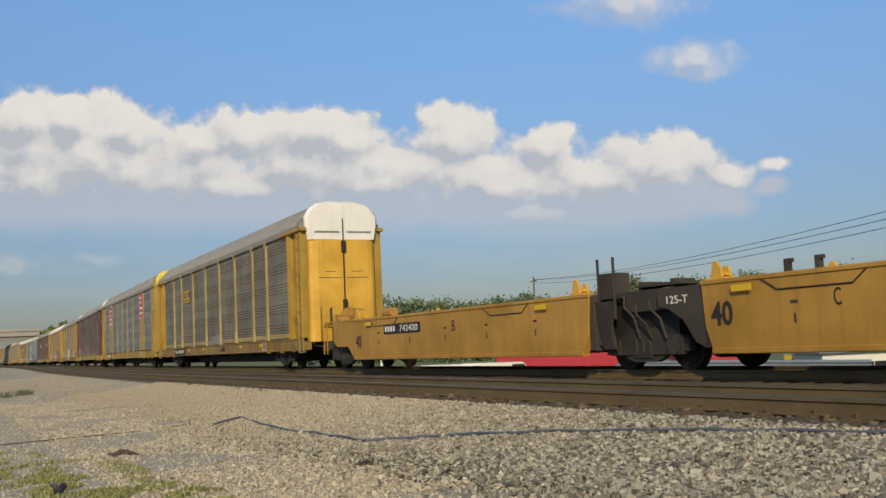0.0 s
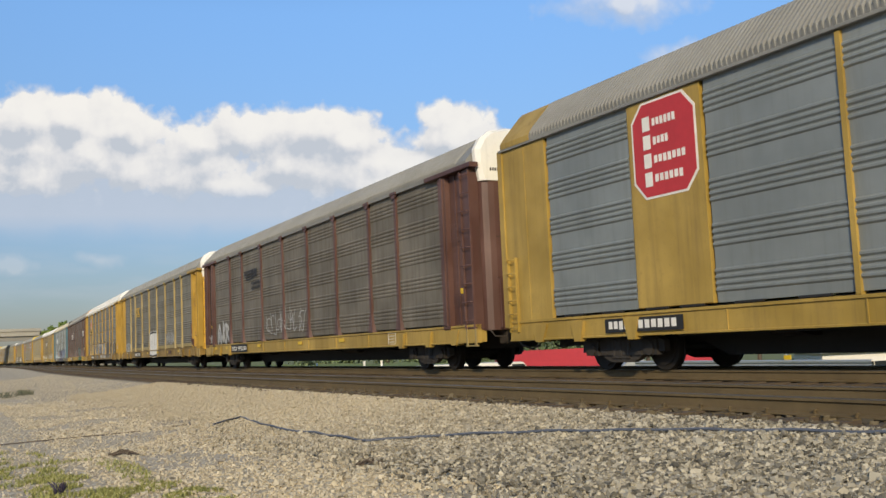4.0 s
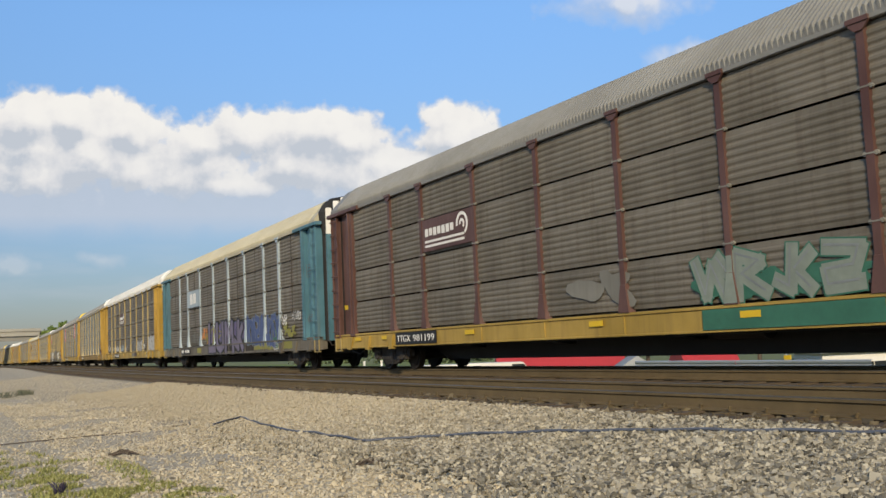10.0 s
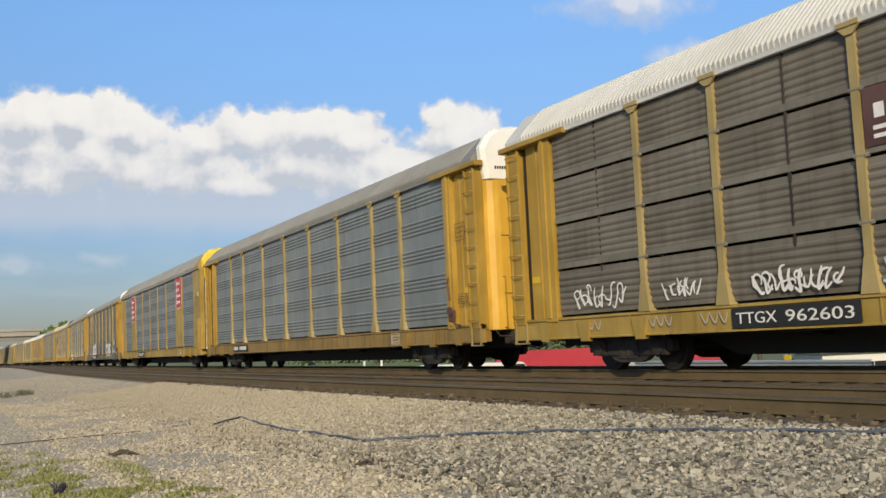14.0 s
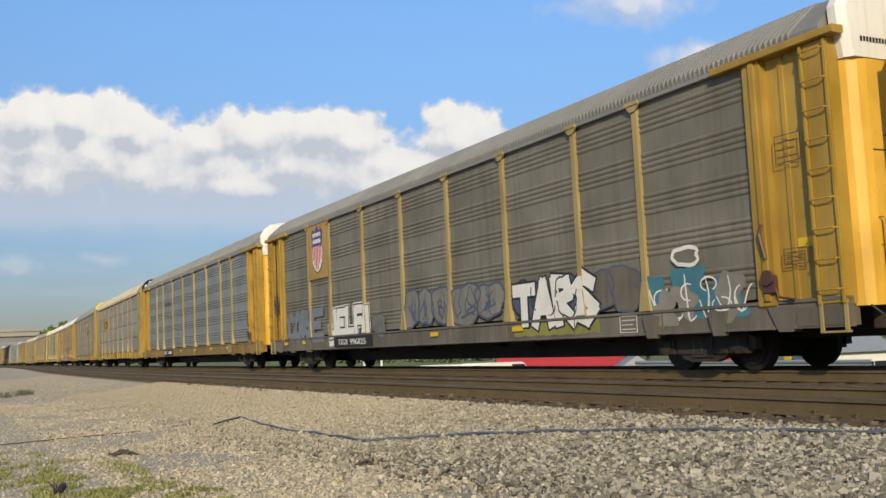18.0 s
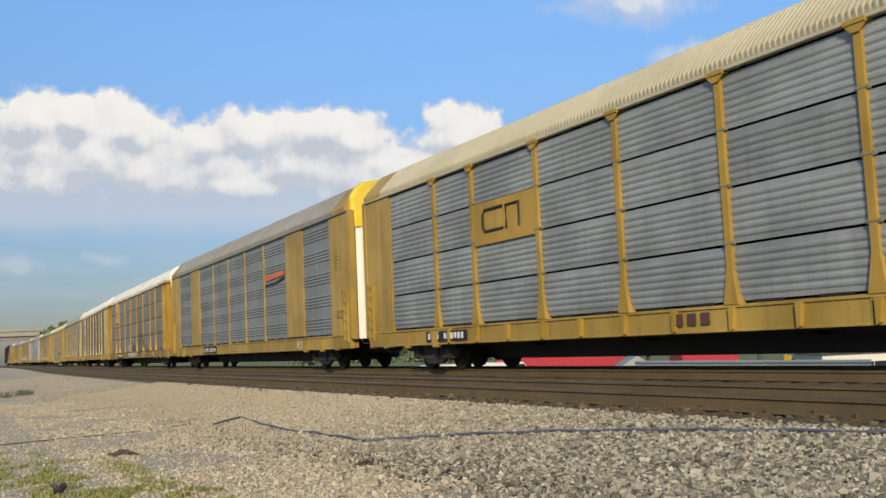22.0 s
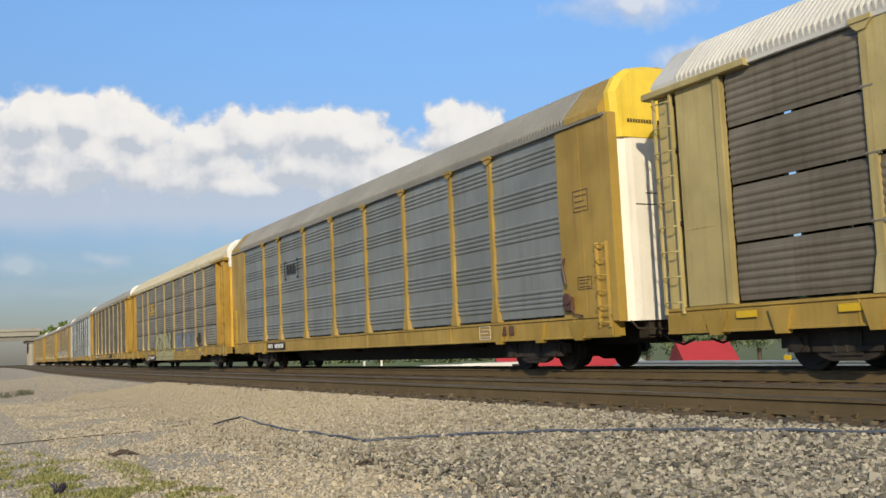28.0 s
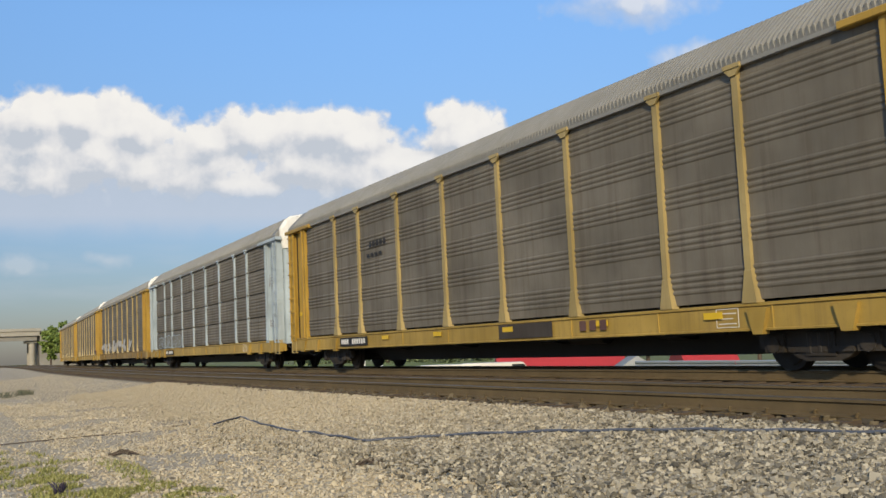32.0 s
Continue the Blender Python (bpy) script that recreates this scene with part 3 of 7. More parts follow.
def post_mesh(mat, slim=False, flare=True):
    def make():
        g = Geo()
        w = 0.045 if slim else 0.068
        y = -1.485 if slim else -1.505
        g.bev(-w, w, y, -1.38, 1.1, 4.92, 0.012)
        if flare and not slim:
            g.add([(-0.16, -1.53, 1.1), (0.16, -1.53, 1.1), (0.075, -1.515, 1.62), (-0.075, -1.515, 1.62), (-0.19, -1.38, 1.1), (0.19, -1.38, 1.1), (0.075, -1.38, 1.68), (-0.075, -1.38, 1.68)],
                  [(0, 1, 2, 3), (4, 7, 6, 5), (0, 3, 7, 4), (1, 5, 6, 2), (3, 2, 6, 7), (0, 4, 5, 1)])
        if not slim:
            g.box(-0.19, 0.19, -1.56, -1.38, 4.9, 4.97)
            g.prism([(-0.19, 4.9), (0.19, 4.9), (0.068, 4.78), (-0.068, 4.78)], "y", -1.54, -1.5)
        return g.mesh("side_post", mat)
    return kept(("post", mat.name, slim, flare), make)


def lug_mesh(mat):
    return kept(("lug", mat.name), lambda: Geo().disc((-0.095, -1.47, 0), "y", 0.036, 0.025, 8).disc((0.095, -1.47, 0), "y", 0.036, 0.025, 8).box(-0.1, 0.1, -1.512, -1.44, -0.012, 0.012).mesh("panel_lug", mat))


HALF_ROOF = [(1.52, 4.97), (1.53, 5.07), (1.44, 5.17), (0.97, 5.59), (0.88, 5.64), (0.45, 5.74)]
ROOF = [(-y, z) for y, z in HALF_ROOF] + [(0.0, 5.79)] + HALF_ROOF[::-1]



def arch(high):
    return [(y, z if z < 5.0 else 5.0 + (z - 5.0) * high) for y, z in ROOF]


def roof_mesh(mat, plain_ends, high):
    def make():
        g = Geo()
        vs, n = [], len(ROOF)
        end = 12.3 if plain_ends else 12.9
        xs, x = [(-13.5, 0), (-end, 0)], -end
        while x < end - 0.12:
            xs += [(x + 0.045, 0), (x + 0.06, 1), (x + 0.1, 1), (x + 0.115, 0)]
            x += 0.115
        xs += [(end, 0), (13.4, 0)]
        for x, up in xs:
            for y, z in arch(high):
                k = 0.036 * up if z > 5.02 else 0
                vs.append((x, y + k * (0.7 if y > 0 else -0.7) * (1 if z < 5.5 else 0), z + k * 0.9))
        g.add(vs, [(i * n + k, i * n + k + 1, (i + 1) * n + k + 1, (i + 1) * n + k) for i in range(len(xs) - 1) for k in range(n - 1)])
        g.add([(x, y, z) for x in (-13.5, 13.4) for y, z in arch(high)], [tuple(range(n)), tuple(range(n, 2 * n))[::-1]])
        return g.mesh("roof", mat, False)
    return kept(("roof", mat.name, plain_ends, high), make)


def sill_mesh(mat):
    def make():
        g = Geo()
        g.prism([(-1.36, 0.66), (-1.5, 0.66), (-1.5, 0.69), (-1.48, 0.7), (-1.48, 1.04), (-1.51, 1.05), (-1.51, 1.1), (-1.36, 1.1)], "x", -13.5, 13.5)
        for x in (-10.9, -9.2, 9.2, 10.9):     # jacking pads
            g.prism([(x - 0.22, 1.0), (x + 0.22, 1.0), (x + 0.1, 0.6), (x - 0.1, 0.6)], "y", -1.55, -1.4)
        for i in range(10):
            x = -12.2 + 2.71 * i
            g.box(x - 0.012, x + 0.012, -1.5, -1.36, 0.69, 1.05)
        return g.mesh("side_sill", mat)
    return kept(("sill", mat.name), make)


def truck_meshes():
    def frame_():
        pr = [(-1.25, 0.36), (-1.25, 0.56), (-1.0, 0.66), (-0.55, 0.66), (-0.38, 0.80), (0.38, 0.80), (0.55, 0.66), (1.0, 0.66), (1.25, 0.56), (1.25, 0.36), (0.68, 0.36), (0.5, 0.22), (0.3, 0.16), (-0.3, 0.16), (-0.5, 0.22), (-0.68, 0.36)]
        g = Geo().prism(pr, "y", -1.12, -0.98).box(-0.62, 0.62, -1.16, -1.11, 0.30, 0.38).box(-0.28, 0.28, -1.15, -1.0, 0.24, 0.6)
        for x in (-0.2, 0, 0.2):
            g.disc((x, -1.1, 0.44), "z", 0.07, 0.15, 10)
        for x in (-0.89, 0.89):
            g.disc((x, -1.14, 0.42), "y", 0.13, 0.06, 12).box(x - 0.2, x + 0.2, -1.17, -1.0, 0.3, 0.58)
        return g.mesh("side_frame", M["truck"])

    def wheels():
        g = Geo()
        for s in (-1, 1):
            g.disc((0, s * 0.76, 0.42), "y", 0.42, 0.06, 26).disc((0, s * 0.69, 0.42), "y", 0.45, 0.015, 26).disc((0, s * 0.835, 0.42), "y", 0.33, 0.016, 22, 0.30 if s > 0 else 0.33).disc((0, s * 0.86, 0.42), "y", 0.14, 0.03, 14)
        g.disc((0, 0, 0.42), "y", 0.085, 1.1, 10)
        return g.mesh("wheelset", M["wheel"])
    return (kept("side_frame", frame_), kept("wheelset", wheels),
            kept("bolster", lambda: Geo().bev(-0.24, 0.24, -1.1, 1.1, 0.42, 0.72, 0.03).disc((0, 0, 0.76), "z", 0.3, 0.06, 16).box(-0.7, 0.7, -0.05, 0.05, 0.3, 0.4).box(-0.62, -0.5, -0.9, 0.9, 0.25, 0.42).box(0.5, 0.62, -0.9, 0.9, 0.25, 0.42).mesh("bolster", M["truck"])))


def put_truck(car, x):
    fr, wh, bo = truck_meshes()
    tr = part("truck", bo, car, "grimy cast steel two-axle truck", at=(x, 0, 0))
    part("side_frame", fr, tr)
    part("side_frame", fr, tr, m=pose(0, 0, 0, 0, 0, 180))
    for dx in (-0.89, 0.89):
        part("wheelset", wh, tr, at=(dx, 0, 0))


def coupler_mesh():
    def make():
        g = Geo().bev(13.2, 13.95, -0.13, 0.13, 0.72, 0.98, 0.03).bev(13.9, 14.24, -0.2, 0.16, 0.68, 1.02, 0.05).box(14.0, 14.3, 0.06, 0.18, 0.7, 1.0)
        g.tube([(13.6, -0.45, 0.72), (13.8, -0.42, 0.55), (14.05, -0.3, 0.46), (14.25, -0.2, 0.55)], 0.025)
        g.tube([(13.65, -1.2, 0.95), (13.85, -1.2, 0.8), (13.85, -0.2, 0.75)], 0.018)
        g.box(13.3, 13.62, -0.75, 0.75, 0.62, 0.98)
        return g.mesh("coupler", M["grime"])
    return kept("coupler", make)


def ladder_mesh(mat):
    def make():
        g = Geo()
        for x in (13.03, 13.47):
            g.box(x - 0.02, x + 0.02, -1.545, -1.49, 1.0, 4.85)
        for i in range(9):
            z = 1.2 + 0.44 * i
            g.tube([(13.03, -1.54, z), (13.06, -1.6, z), (13.44, -1.6, z), (13.47, -1.54, z)], 0.013, 5)
        return g.mesh("ladder", mat)
    return kept(("ladder", mat.name), make)


def outline(name, pts, y, mat, depth=0.006):
    """A flat sign or patch: an outline in x and z at the depth y."""
    return Geo().prism(pts, "y", y, y + depth).mesh(name, mat)


def rect(x0, x1, z0, z1):
    return [(x0, z0), (x1, z0), (x1, z1), (x0, z1)]


def ring(cx, cz, r, n=28, a0=0, a1=360, rz=None):
    rz = r if rz is None else rz
    return [(cx + r * math.cos(radians(a0 + (a1 - a0) * i / n)), cz + rz * math.sin(radians(a0 + (a1 - a0) * i / n))) for i in range(n)]


def bars(n, x0, x1, z0, z1, y, mat, seed=0, gap=0.35):
    """A line of writing too small to read: a row of short bars."""
    r = random.Random(seed)
    g = Geo()
    w = (x1 - x0) / n
    for i in range(n):
        g.box(x0 + i * w, x0 + (i + 1 - gap) * w, y - 0.004, y, z0 + r.uniform(0, 0.1) * (z1 - z0), z1)
    return g.mesh("lettering", mat)


def text_geo(s, size, fat=0.0):
    """The outline of a word in the built-in font as a flat mesh, x to the right and z up, at y = 0."""
    cu = bpy.data.curves.new("word", "FONT")
    cu.body, cu.size, cu.offset, cu.extrude = s, size, fat, 0.003
    cu.resolution_u = 3
    ob = bpy.data.objects.new("word", cu)
    scene.collection.objects.link(ob)
    bpy.context.view_layer.update()
    me = bpy.data.meshes.new_from_object(ob.evaluated_get(bpy.context.evaluated_depsgraph_get()))
    vs = [(v.co.x, -v.co.z, v.co.y) for v in me.vertices]
    fs = [tuple(p.vertices) for p in me.polygons]
    bpy.data.objects.remove(ob)
    bpy.data.curves.remove(cu)
    bpy.data.meshes.remove(me)
    return vs, fs


def word(s, x, z, height, y, mat, name="lettering", width=None, fat=0.0):
    vs, fs = text_geo(s, height / 0.7, fat)
    x0, x1 = min(v[0] for v in vs), max(v[0] for v in vs)
    k = width / (x1 - x0) if width else 1
    g = Geo().add([(x + (a - x0) * k, y + b, z + c) for a, b, c in vs], fs)
    return g.mesh(name, mat, False)


def spray(letters, x, z, w, h, fill, line, seed, fat=0.022):
    """Bubble letters, each tipped and stretched a little, with a darker or lighter outline."""
    r = random.Random(seed)
    n = len(letters)
    gf, go = Geo(), Geo()
    step = w / n
    for i, ch in enumerate(letters):
        tip, kx, kz, dz = r.uniform(-0.22, 0.22), r.uniform(1.05, 1.35), r.uniform(0.85, 1.12), r.uniform(-0.08, 0.08) * h
        for g, f, y in ((go, 0.10 * h, -1.484 - 0.0006 * i), (gf, 0.045 * h, -1.494 - 0.0006 * i)):
            vs, fs = text_geo(ch, h / 0.7, f)
            a0, a1 = min(v[0] for v in vs), max(v[0] for v in vs)
            k = step * kx / max(a1 - a0, 0.05 * h) * (1.06 if g is go else 1)
            mid = (a0 + a1) / 2
            k = min(k, 2.2)
            g.add([(x + (i + 0.5) * step + (a - mid) * k + c * tip, y + b, z + dz + c * kz) for a, b, c in vs], fs)
    return gf.mesh("graffiti_fill", fill, False), go.mesh("graffiti_outline", line, False)


def blobs(x0, x1, z0, z1, n, mat, seed, y=-1.482, spiky=0.35):
    """Loose sprayed shapes with an uneven outline, one mesh each."""
    r = random.Random(seed)
    made = []
    for i in range(n):
        cx, cz = x0 + (x1 - x0) * (i + r.uniform(0.2, 0.8)) / n, r.uniform(z0 + 0.3 * (z1 - z0), z1 - 0.3 * (z1 - z0))
        rx, rz = (x1 - x0) / n * r.uniform(0.35, 0.7), (z1 - z0) * r.uniform(0.25, 0.5)
        m, ph = 32, [r.uniform(0, 6.28) for _ in range(3)]
        pts = []
        for k in range(m):
            a = 2 * math.pi * k / m
            q = 1 + spiky * (0.5 * math.sin(2 * a + ph[0]) + 0.45 * math.sin(3 * a + ph[1]) + 0.4 * math.sin(5 * a + ph[2]))
            pts.append((cx + rx * q * math.cos(a), min(z1, max(z0, cz + rz * q * math.sin(a)))))
        made.append(Geo().add([(a, y - 0.0008 * i, b) for a, b in pts], [tuple(range(m))]).mesh("graffiti_patch", mat, False))
    return made


# ---- one covered car-carrier wagon ----
def autorack(spec):
    body, panel, roof = M[spec["body"]], M[spec["panel"]], M[spec["roof"]]
    posts, sill = M[spec.get("posts", spec["body"])], M[spec.get("sill", {"yellow": "yellow_grimy"}.get(spec["body"], spec["body"]))]
    door, hood = M[spec.get("door", spec["body"])], M[spec.get("hood", "white")]
    slat, slat_top = door, hood
    if spec.get("ribbed"):      # separate slats; the shade between them is a blackened door and hood behind
        door = hood = M["black"]
    flat = spec.get("flat", ())
    rows, smooth = spec.get("rows", 1), spec.get("smooth", False)
    high = spec.get("high", 1.3 if smooth and rows == 1 else 1.2 if rows == 4 else 1.1)
    car = thing("autorack_wagon", spec["label"], "train wagon", "wagons of the freight train")
    bn = spec["body"]
    # underframe
    uf = part("underframe", kept("underframe", lambda: Geo().box(-13.4, 13.4, -1.37, 1.37, 1.06, 1.12).mesh("underframe", M["black"])), car, "black steel underframe with brake gear")
    part("centre_sill", kept("centre_sill", lambda: Geo().prism([(-13.3, 1.06), (13.3, 1.06), (13.3, 0.5), (8.6, 0.5), (8.0, 0.25), (-8.0, 0.25), (-8.6, 0.5), (-13.3, 0.5)], "y", -0.32, 0.32).mesh("centre_sill", M["black"])), uf)
    for x, hw in ((-6.2, 0.3), (6.2, 0.3), (-2.1, 0.2), (2.1, 0.2)):
        part("crossbearer", kept(("bearer", hw), lambda: Geo().prism([(-1.36, 1.06), (1.36, 1.06), (1.36, 0.7), (0.5, 0.55), (-0.5, 0.55), (-1.36, 0.7)], "x", -hw, hw).mesh("crossbearer", M["black"])), uf, at=(x, 0, 0))
    for y in (-1.25, 1.25):
        part("side_channel", kept("channel", lambda: Geo().box(-8.2, 8.2, -0.05, 0.05, 0.62, 0.86).mesh("side_channel", M["black"])), uf, at=(0, y, 0))
    part("brake_cylinder", kept("cylinder", lambda: Geo().disc((0, 0, 0.72), "x", 0.2, 0.6, 12).mesh("brake_cylinder", M["black"])), uf, at=(3.6, -0.7, 0))
    part("air_reservoir", kept("reservoir", lambda: Geo().disc((0, 0, 0.72), "x", 0.17, 0.5, 12).mesh("air_reservoir", M["black"])), uf, at=(-3.4, 0.7, 0))
    # unseen decks, added to block light through the slots between panel rows
    part("deck", kept("deck", lambda: Geo().box(-13.2, 13.2, -1.37, 1.37, 2.55, 2.62).box(-13.2, 13.2, -1.37, 1.37, 3.85, 3.92).mesh("deck", M["grime"])), car, "unseen inner steel decks, added to darken the inside")
    for s in (0, 180):
        part("side_sill", sill_mesh(sill), car, spec.get("sill_label", ""), m=pose(0, 0, 0, 0, 0, s))
    part("roof", roof_mesh(roof, smooth, high), car, spec["roof_label"])
    for x in (-10.05, 10.05):
        put_truck(car, x)
    for s in (0, 180):
        part("coupler", coupler_mesh(), car, m=pose(0, 0, 0, 0, 0, s))
    # sides
    for s in (0, 180):
        rot = pose(0, 0, 0, 0, 0, s)
        for i in range(9):
            a, b = EDGES[i] + 0.03, EDGES[i + 1] - 0.03
            w, c = b - a, (a + b) / 2
            if i in flat:
                me = kept(("flat", round(w, 2), bn), lambda: Geo().bev(-w / 2, w / 2, -1.475, -1.385, Z0, Z1, 0.012).mesh("flat_panel", body))
                part("flat_panel", me, car, m=rot @ pose(c, 0, 0))
            elif rows == 1:
                part("side_panel", sheet_mesh(w, Z0, Z1, 5, 4, 0.105, panel), car, m=rot @ pose(c, 0, 0))
            else:
                h = (Z1 - Z0) / 4
                for k in range(4):
                    me = sheet_mesh(w, 0, h - 0.045, 1, 6, 0.125, panel)
                    pan = part("side_panel", me, car, m=rot @ pose(c, 0.008 * ((i * 7 + k * 3) % 3 - 1), Z0 + k * h, 0, 0, 0))
                    if spec.get("bands") and s == 0 and k:
                        part("panel_edge", kept(("band", round(w, 2)), lambda: Geo().box(-w / 2, w / 2, -1.462, -1.43, 0.005, 0.115).mesh("panel_edge", M["galv"])), pan)
        for i in range(1, 9):
            if smooth and not spec.get("strong_posts") and not (i - 1 in flat or i in flat):
                part("side_post", post_mesh(posts, True), car, m=rot @ pose(EDGES[i], 0, 0))
            elif not smooth or spec.get("strong_posts"):
                p = part("side_post", post_mesh(posts, False, spec.get("flare", True)), car, m=rot @ pose(EDGES[i], 0, 0))
                if rows == 4 and s == 0:
                    for k in range(1, 4):
                        part("panel_lug", lug_mesh(M["galv_light"]), p, at=(0, 0, Z0 + k * (Z1 - Z0) / 4))
        # eave rail and end bays
        if smooth:
            part("eave_rail", kept(("eave", roof.name), lambda: Geo().bev(-13.6, 13.6, -1.53, -1.4, 4.93, 4.99, 0.01).mesh("eave_rail", roof)), car, m=rot)
        else:
            part("fascia", kept(("fascia", roof.name), lambda: Geo().bev(-11.2, 11.2, -1.52, -1.42, 4.90, 5.04, 0.01).mesh("fascia", roof)), car, m=rot)
            for x in (-12.45, 12.45):
                part("eave_bracket", kept(("eave", bn), lambda: Geo().bev(-1.25, 1.25, -1.6, -1.36, 4.87, 4.99, 0.015).mesh("eave_bracket", body)), car, m=rot @ pose(x, 0, 0))
            if rows == 1 and bn == "yellow" and spec["panel"] == "galv" and "sill" not in spec:
                for i in range(9):
                    w = EDGES[i + 1] - EDGES[i] - 0.36
                    part("kick_plate", kept(("kick", round(w, 2)), lambda: Geo().bev(-w / 2, w / 2, -1.478, -1.40, 1.13, 1.31, 0.01).mesh("kick_plate", M["post_tan"])), car, m=rot @ pose((EDGES[i] + EDGES[i + 1]) / 2, 0, 0))
            if spec.get("joints") and s == 0:
                for i in (0, 2, 3, 5, 6, 8):
                    part("panel_joint", kept("joint", lambda: Geo().box(-0.018, 0.018, -1.453, -1.42, 1.9, 4.9).mesh("panel_joint", M["grime"])), car, at=((EDGES[i] + EDGES[i + 1]) / 2 + 0.1, 0, 0))
        for e in (0, 1):
            mir = rot if e == 0 else rot @ Matrix.Diagonal((-1, 1, 1, 1))
            if smooth:
                part("end_wall", kept(("endwall", bn), lambda: Geo().bev(11.83, 13.62, -1.475, -1.38, 1.08, Z1, 0.012).box(12.62, 12.65, -1.485, -1.4, 1.08, Z1).bev(13.5, 13.68, -1.51, -1.3, 0.95, 4.98, 0.02).mesh("end_wall", body)), car, m=mir)
                part("ladder", kept(("short_ladder", bn), lambda: ladder_short(body)), car, m=mir)
            elif spec.get("plain_end"):
                part("end_plate", kept(("endplate", bn), lambda: Geo().bev(11.84, 12.92, -1.49, -1.40, 1.1, 4.9, 0.02).bev(11.84, 11.98, -1.53, -1.48, 1.1, 4.9, 0.02).box(12.2, 12.9, -1.496, -1.485, 2.42, 2.45).mesh("end_plate", body)), car, m=mir)
                part("corner_column", kept(("slimcorner", bn), lambda: Geo().bev(13.16, 13.46, -1.42, -1.26, 0.98, 4.88, 0.03).mesh("corner_column", body)), car, m=mir)
                part("ladder", ladder_mesh(body), car, m=mir)
            else:
                part("end_panel", kept(("endpanel", bn), lambda: Geo().box(12.2, 13.05, -1.38, -1.36, 1.1, 4.9).bev(12.48, 12.56, -1.41, -1.37, 1.1, 4.9, 0.01).mesh("end_panel", body)), car, m=mir)
                part("end_post", kept(("endpost", bn), lambda: Geo().bev(11.83, 12.2, -1.52, -1.33, 1.0, 4.9, 0.03).bev(12.0, 12.1, -1.56, -1.5, 1.1, 4.9, 0.01).mesh("end_post", body)), car, m=mir)
                # a black strip on the panel stands for the shade inside a gap
                part("door_gap", kept("gapshade", lambda: Geo().box(12.9, 13.0, -1.392, -1.37, 1.1, 4.88).mesh("door_gap", M["black"])), car, "black strip for the shade in the gap beside the corner column", m=mir)
                part("corner_column", kept(("corner", bn), lambda: Geo().bev(13.06, 13.5, -1.5, -1.28, 0.98, 4.88, 0.03).mesh("corner_column", body)), car, m=mir)
                part("ladder", ladder_mesh(body), car, m=mir)
                part("footstep", kept("step", lambda: Geo().box(13.0, 13.06, -1.52, -1.49, 0.58, 1.0).box(13.44, 13.5, -1.52, -1.49, 0.58, 1.0).box(13.0, 13.5, -1.53, -1.45, 0.58, 0.61).mesh("footstep", M["post_tan"])), car, m=mir)
            if smooth and s == 0:
                part("roof_end", kept(("roofend", bn, high), lambda: Geo().prism([(y * 1.012, z + 0.015) for y, z in arch(high)], "x", 12.3, 13.45).mesh("roof_end", body)), car, m=mir)
            part("bumper_bracket", kept(("bracket", sill.name), lambda: Geo().box(12.55, 13.45, -1.5, -1.2, 0.68, 0.98).prism([(12.0, 1.0), (12.6, 1.0), (12.45, 0.62), (12.2, 0.62)], "y", -1.52, -1.3).mesh("bumper_bracket", sill)), car, m=mir)
    # ends: two door leaves that curve into the sides, a painted hood above
    zs = spec.get("split", 4.55)
    for s in (0, 180):
        rot = pose(0, 0, 0, 0, 0, s)
        for k in (-1, 1):
            pr = [(13.25, 0.012 * k), (13.7, 0.012 * k), (13.7, 0.95 * k), (13.67, 1.1 * k), (13.58, 1.22 * k), (13.45, 1.27 * k), (13.25, 1.27 * k)]
            leaf = part("end_door", kept(("leaf", k, door.name, zs), lambda: Geo().prism(pr, "z", 0.95, zs).mesh("end_door", door)), car, spec.get("door_label", ""), m=rot)
            if s == 0:
                part("weld_seam", kept(("seam", k, bn), lambda: Geo().box(13.7, 13.708, min(0.1 * k, 0.95 * k), max(0.1 * k, 0.95 * k), 3.18, 3.2).box(13.7, 13.704, min(0.3 * k, 0.7 * k), max(0.3 * k, 0.7 * k), 3.4, 3.42).mesh("weld_seam", M["grime"])), leaf)
        dz = spec.get("hood_rise", 0.03 if smooth and rows == 1 else -0.06) if s == 0 else -0.42
        k = 1.0 if s == 0 else 0.93
        shape = [(1.27, zs), (1.36, 5.0), (1.38, 5.38 + dz), (1.2, 5.68 + dz), (0.95, 5.85 + dz), (0.45, 5.94 + dz)]
        shape = [(k * u, v) for u, v in shape] + [(-k * u, v) for u, v in shape[::-1]]

        def hood_geo(shape=shape, zs=zs, dz=dz):
            """The door tops: a flat face whose edges turn back towards the roof."""
            g = Geo().prism(shape, "x", 13.46, 13.6)
            n = len(shape)
            inner = [(u * 0.93, zs + (v - zs) * 0.955) for u, v in shape]
            return g.add([(13.6, u, v) for u, v in shape] + [(13.72, u, v) for u, v in inner], [(i, (i + 1) % n, n + (i + 1) % n, n + i) for i in range(n)] + [tuple(range(n, 2 * n))])
        hd = part("end_hood", kept(("hood", hood.name, zs, dz), lambda: hood_geo().mesh("end_hood", hood)), car, spec.get("hood_label", "white painted door tops"), m=rot)
        part("end_frame", kept("endframe", lambda: Geo().bev(13.3, 13.46, -1.3, 1.3, 1.1, 5.1, 0.02).mesh("end_frame", M["black"])), car, m=rot)
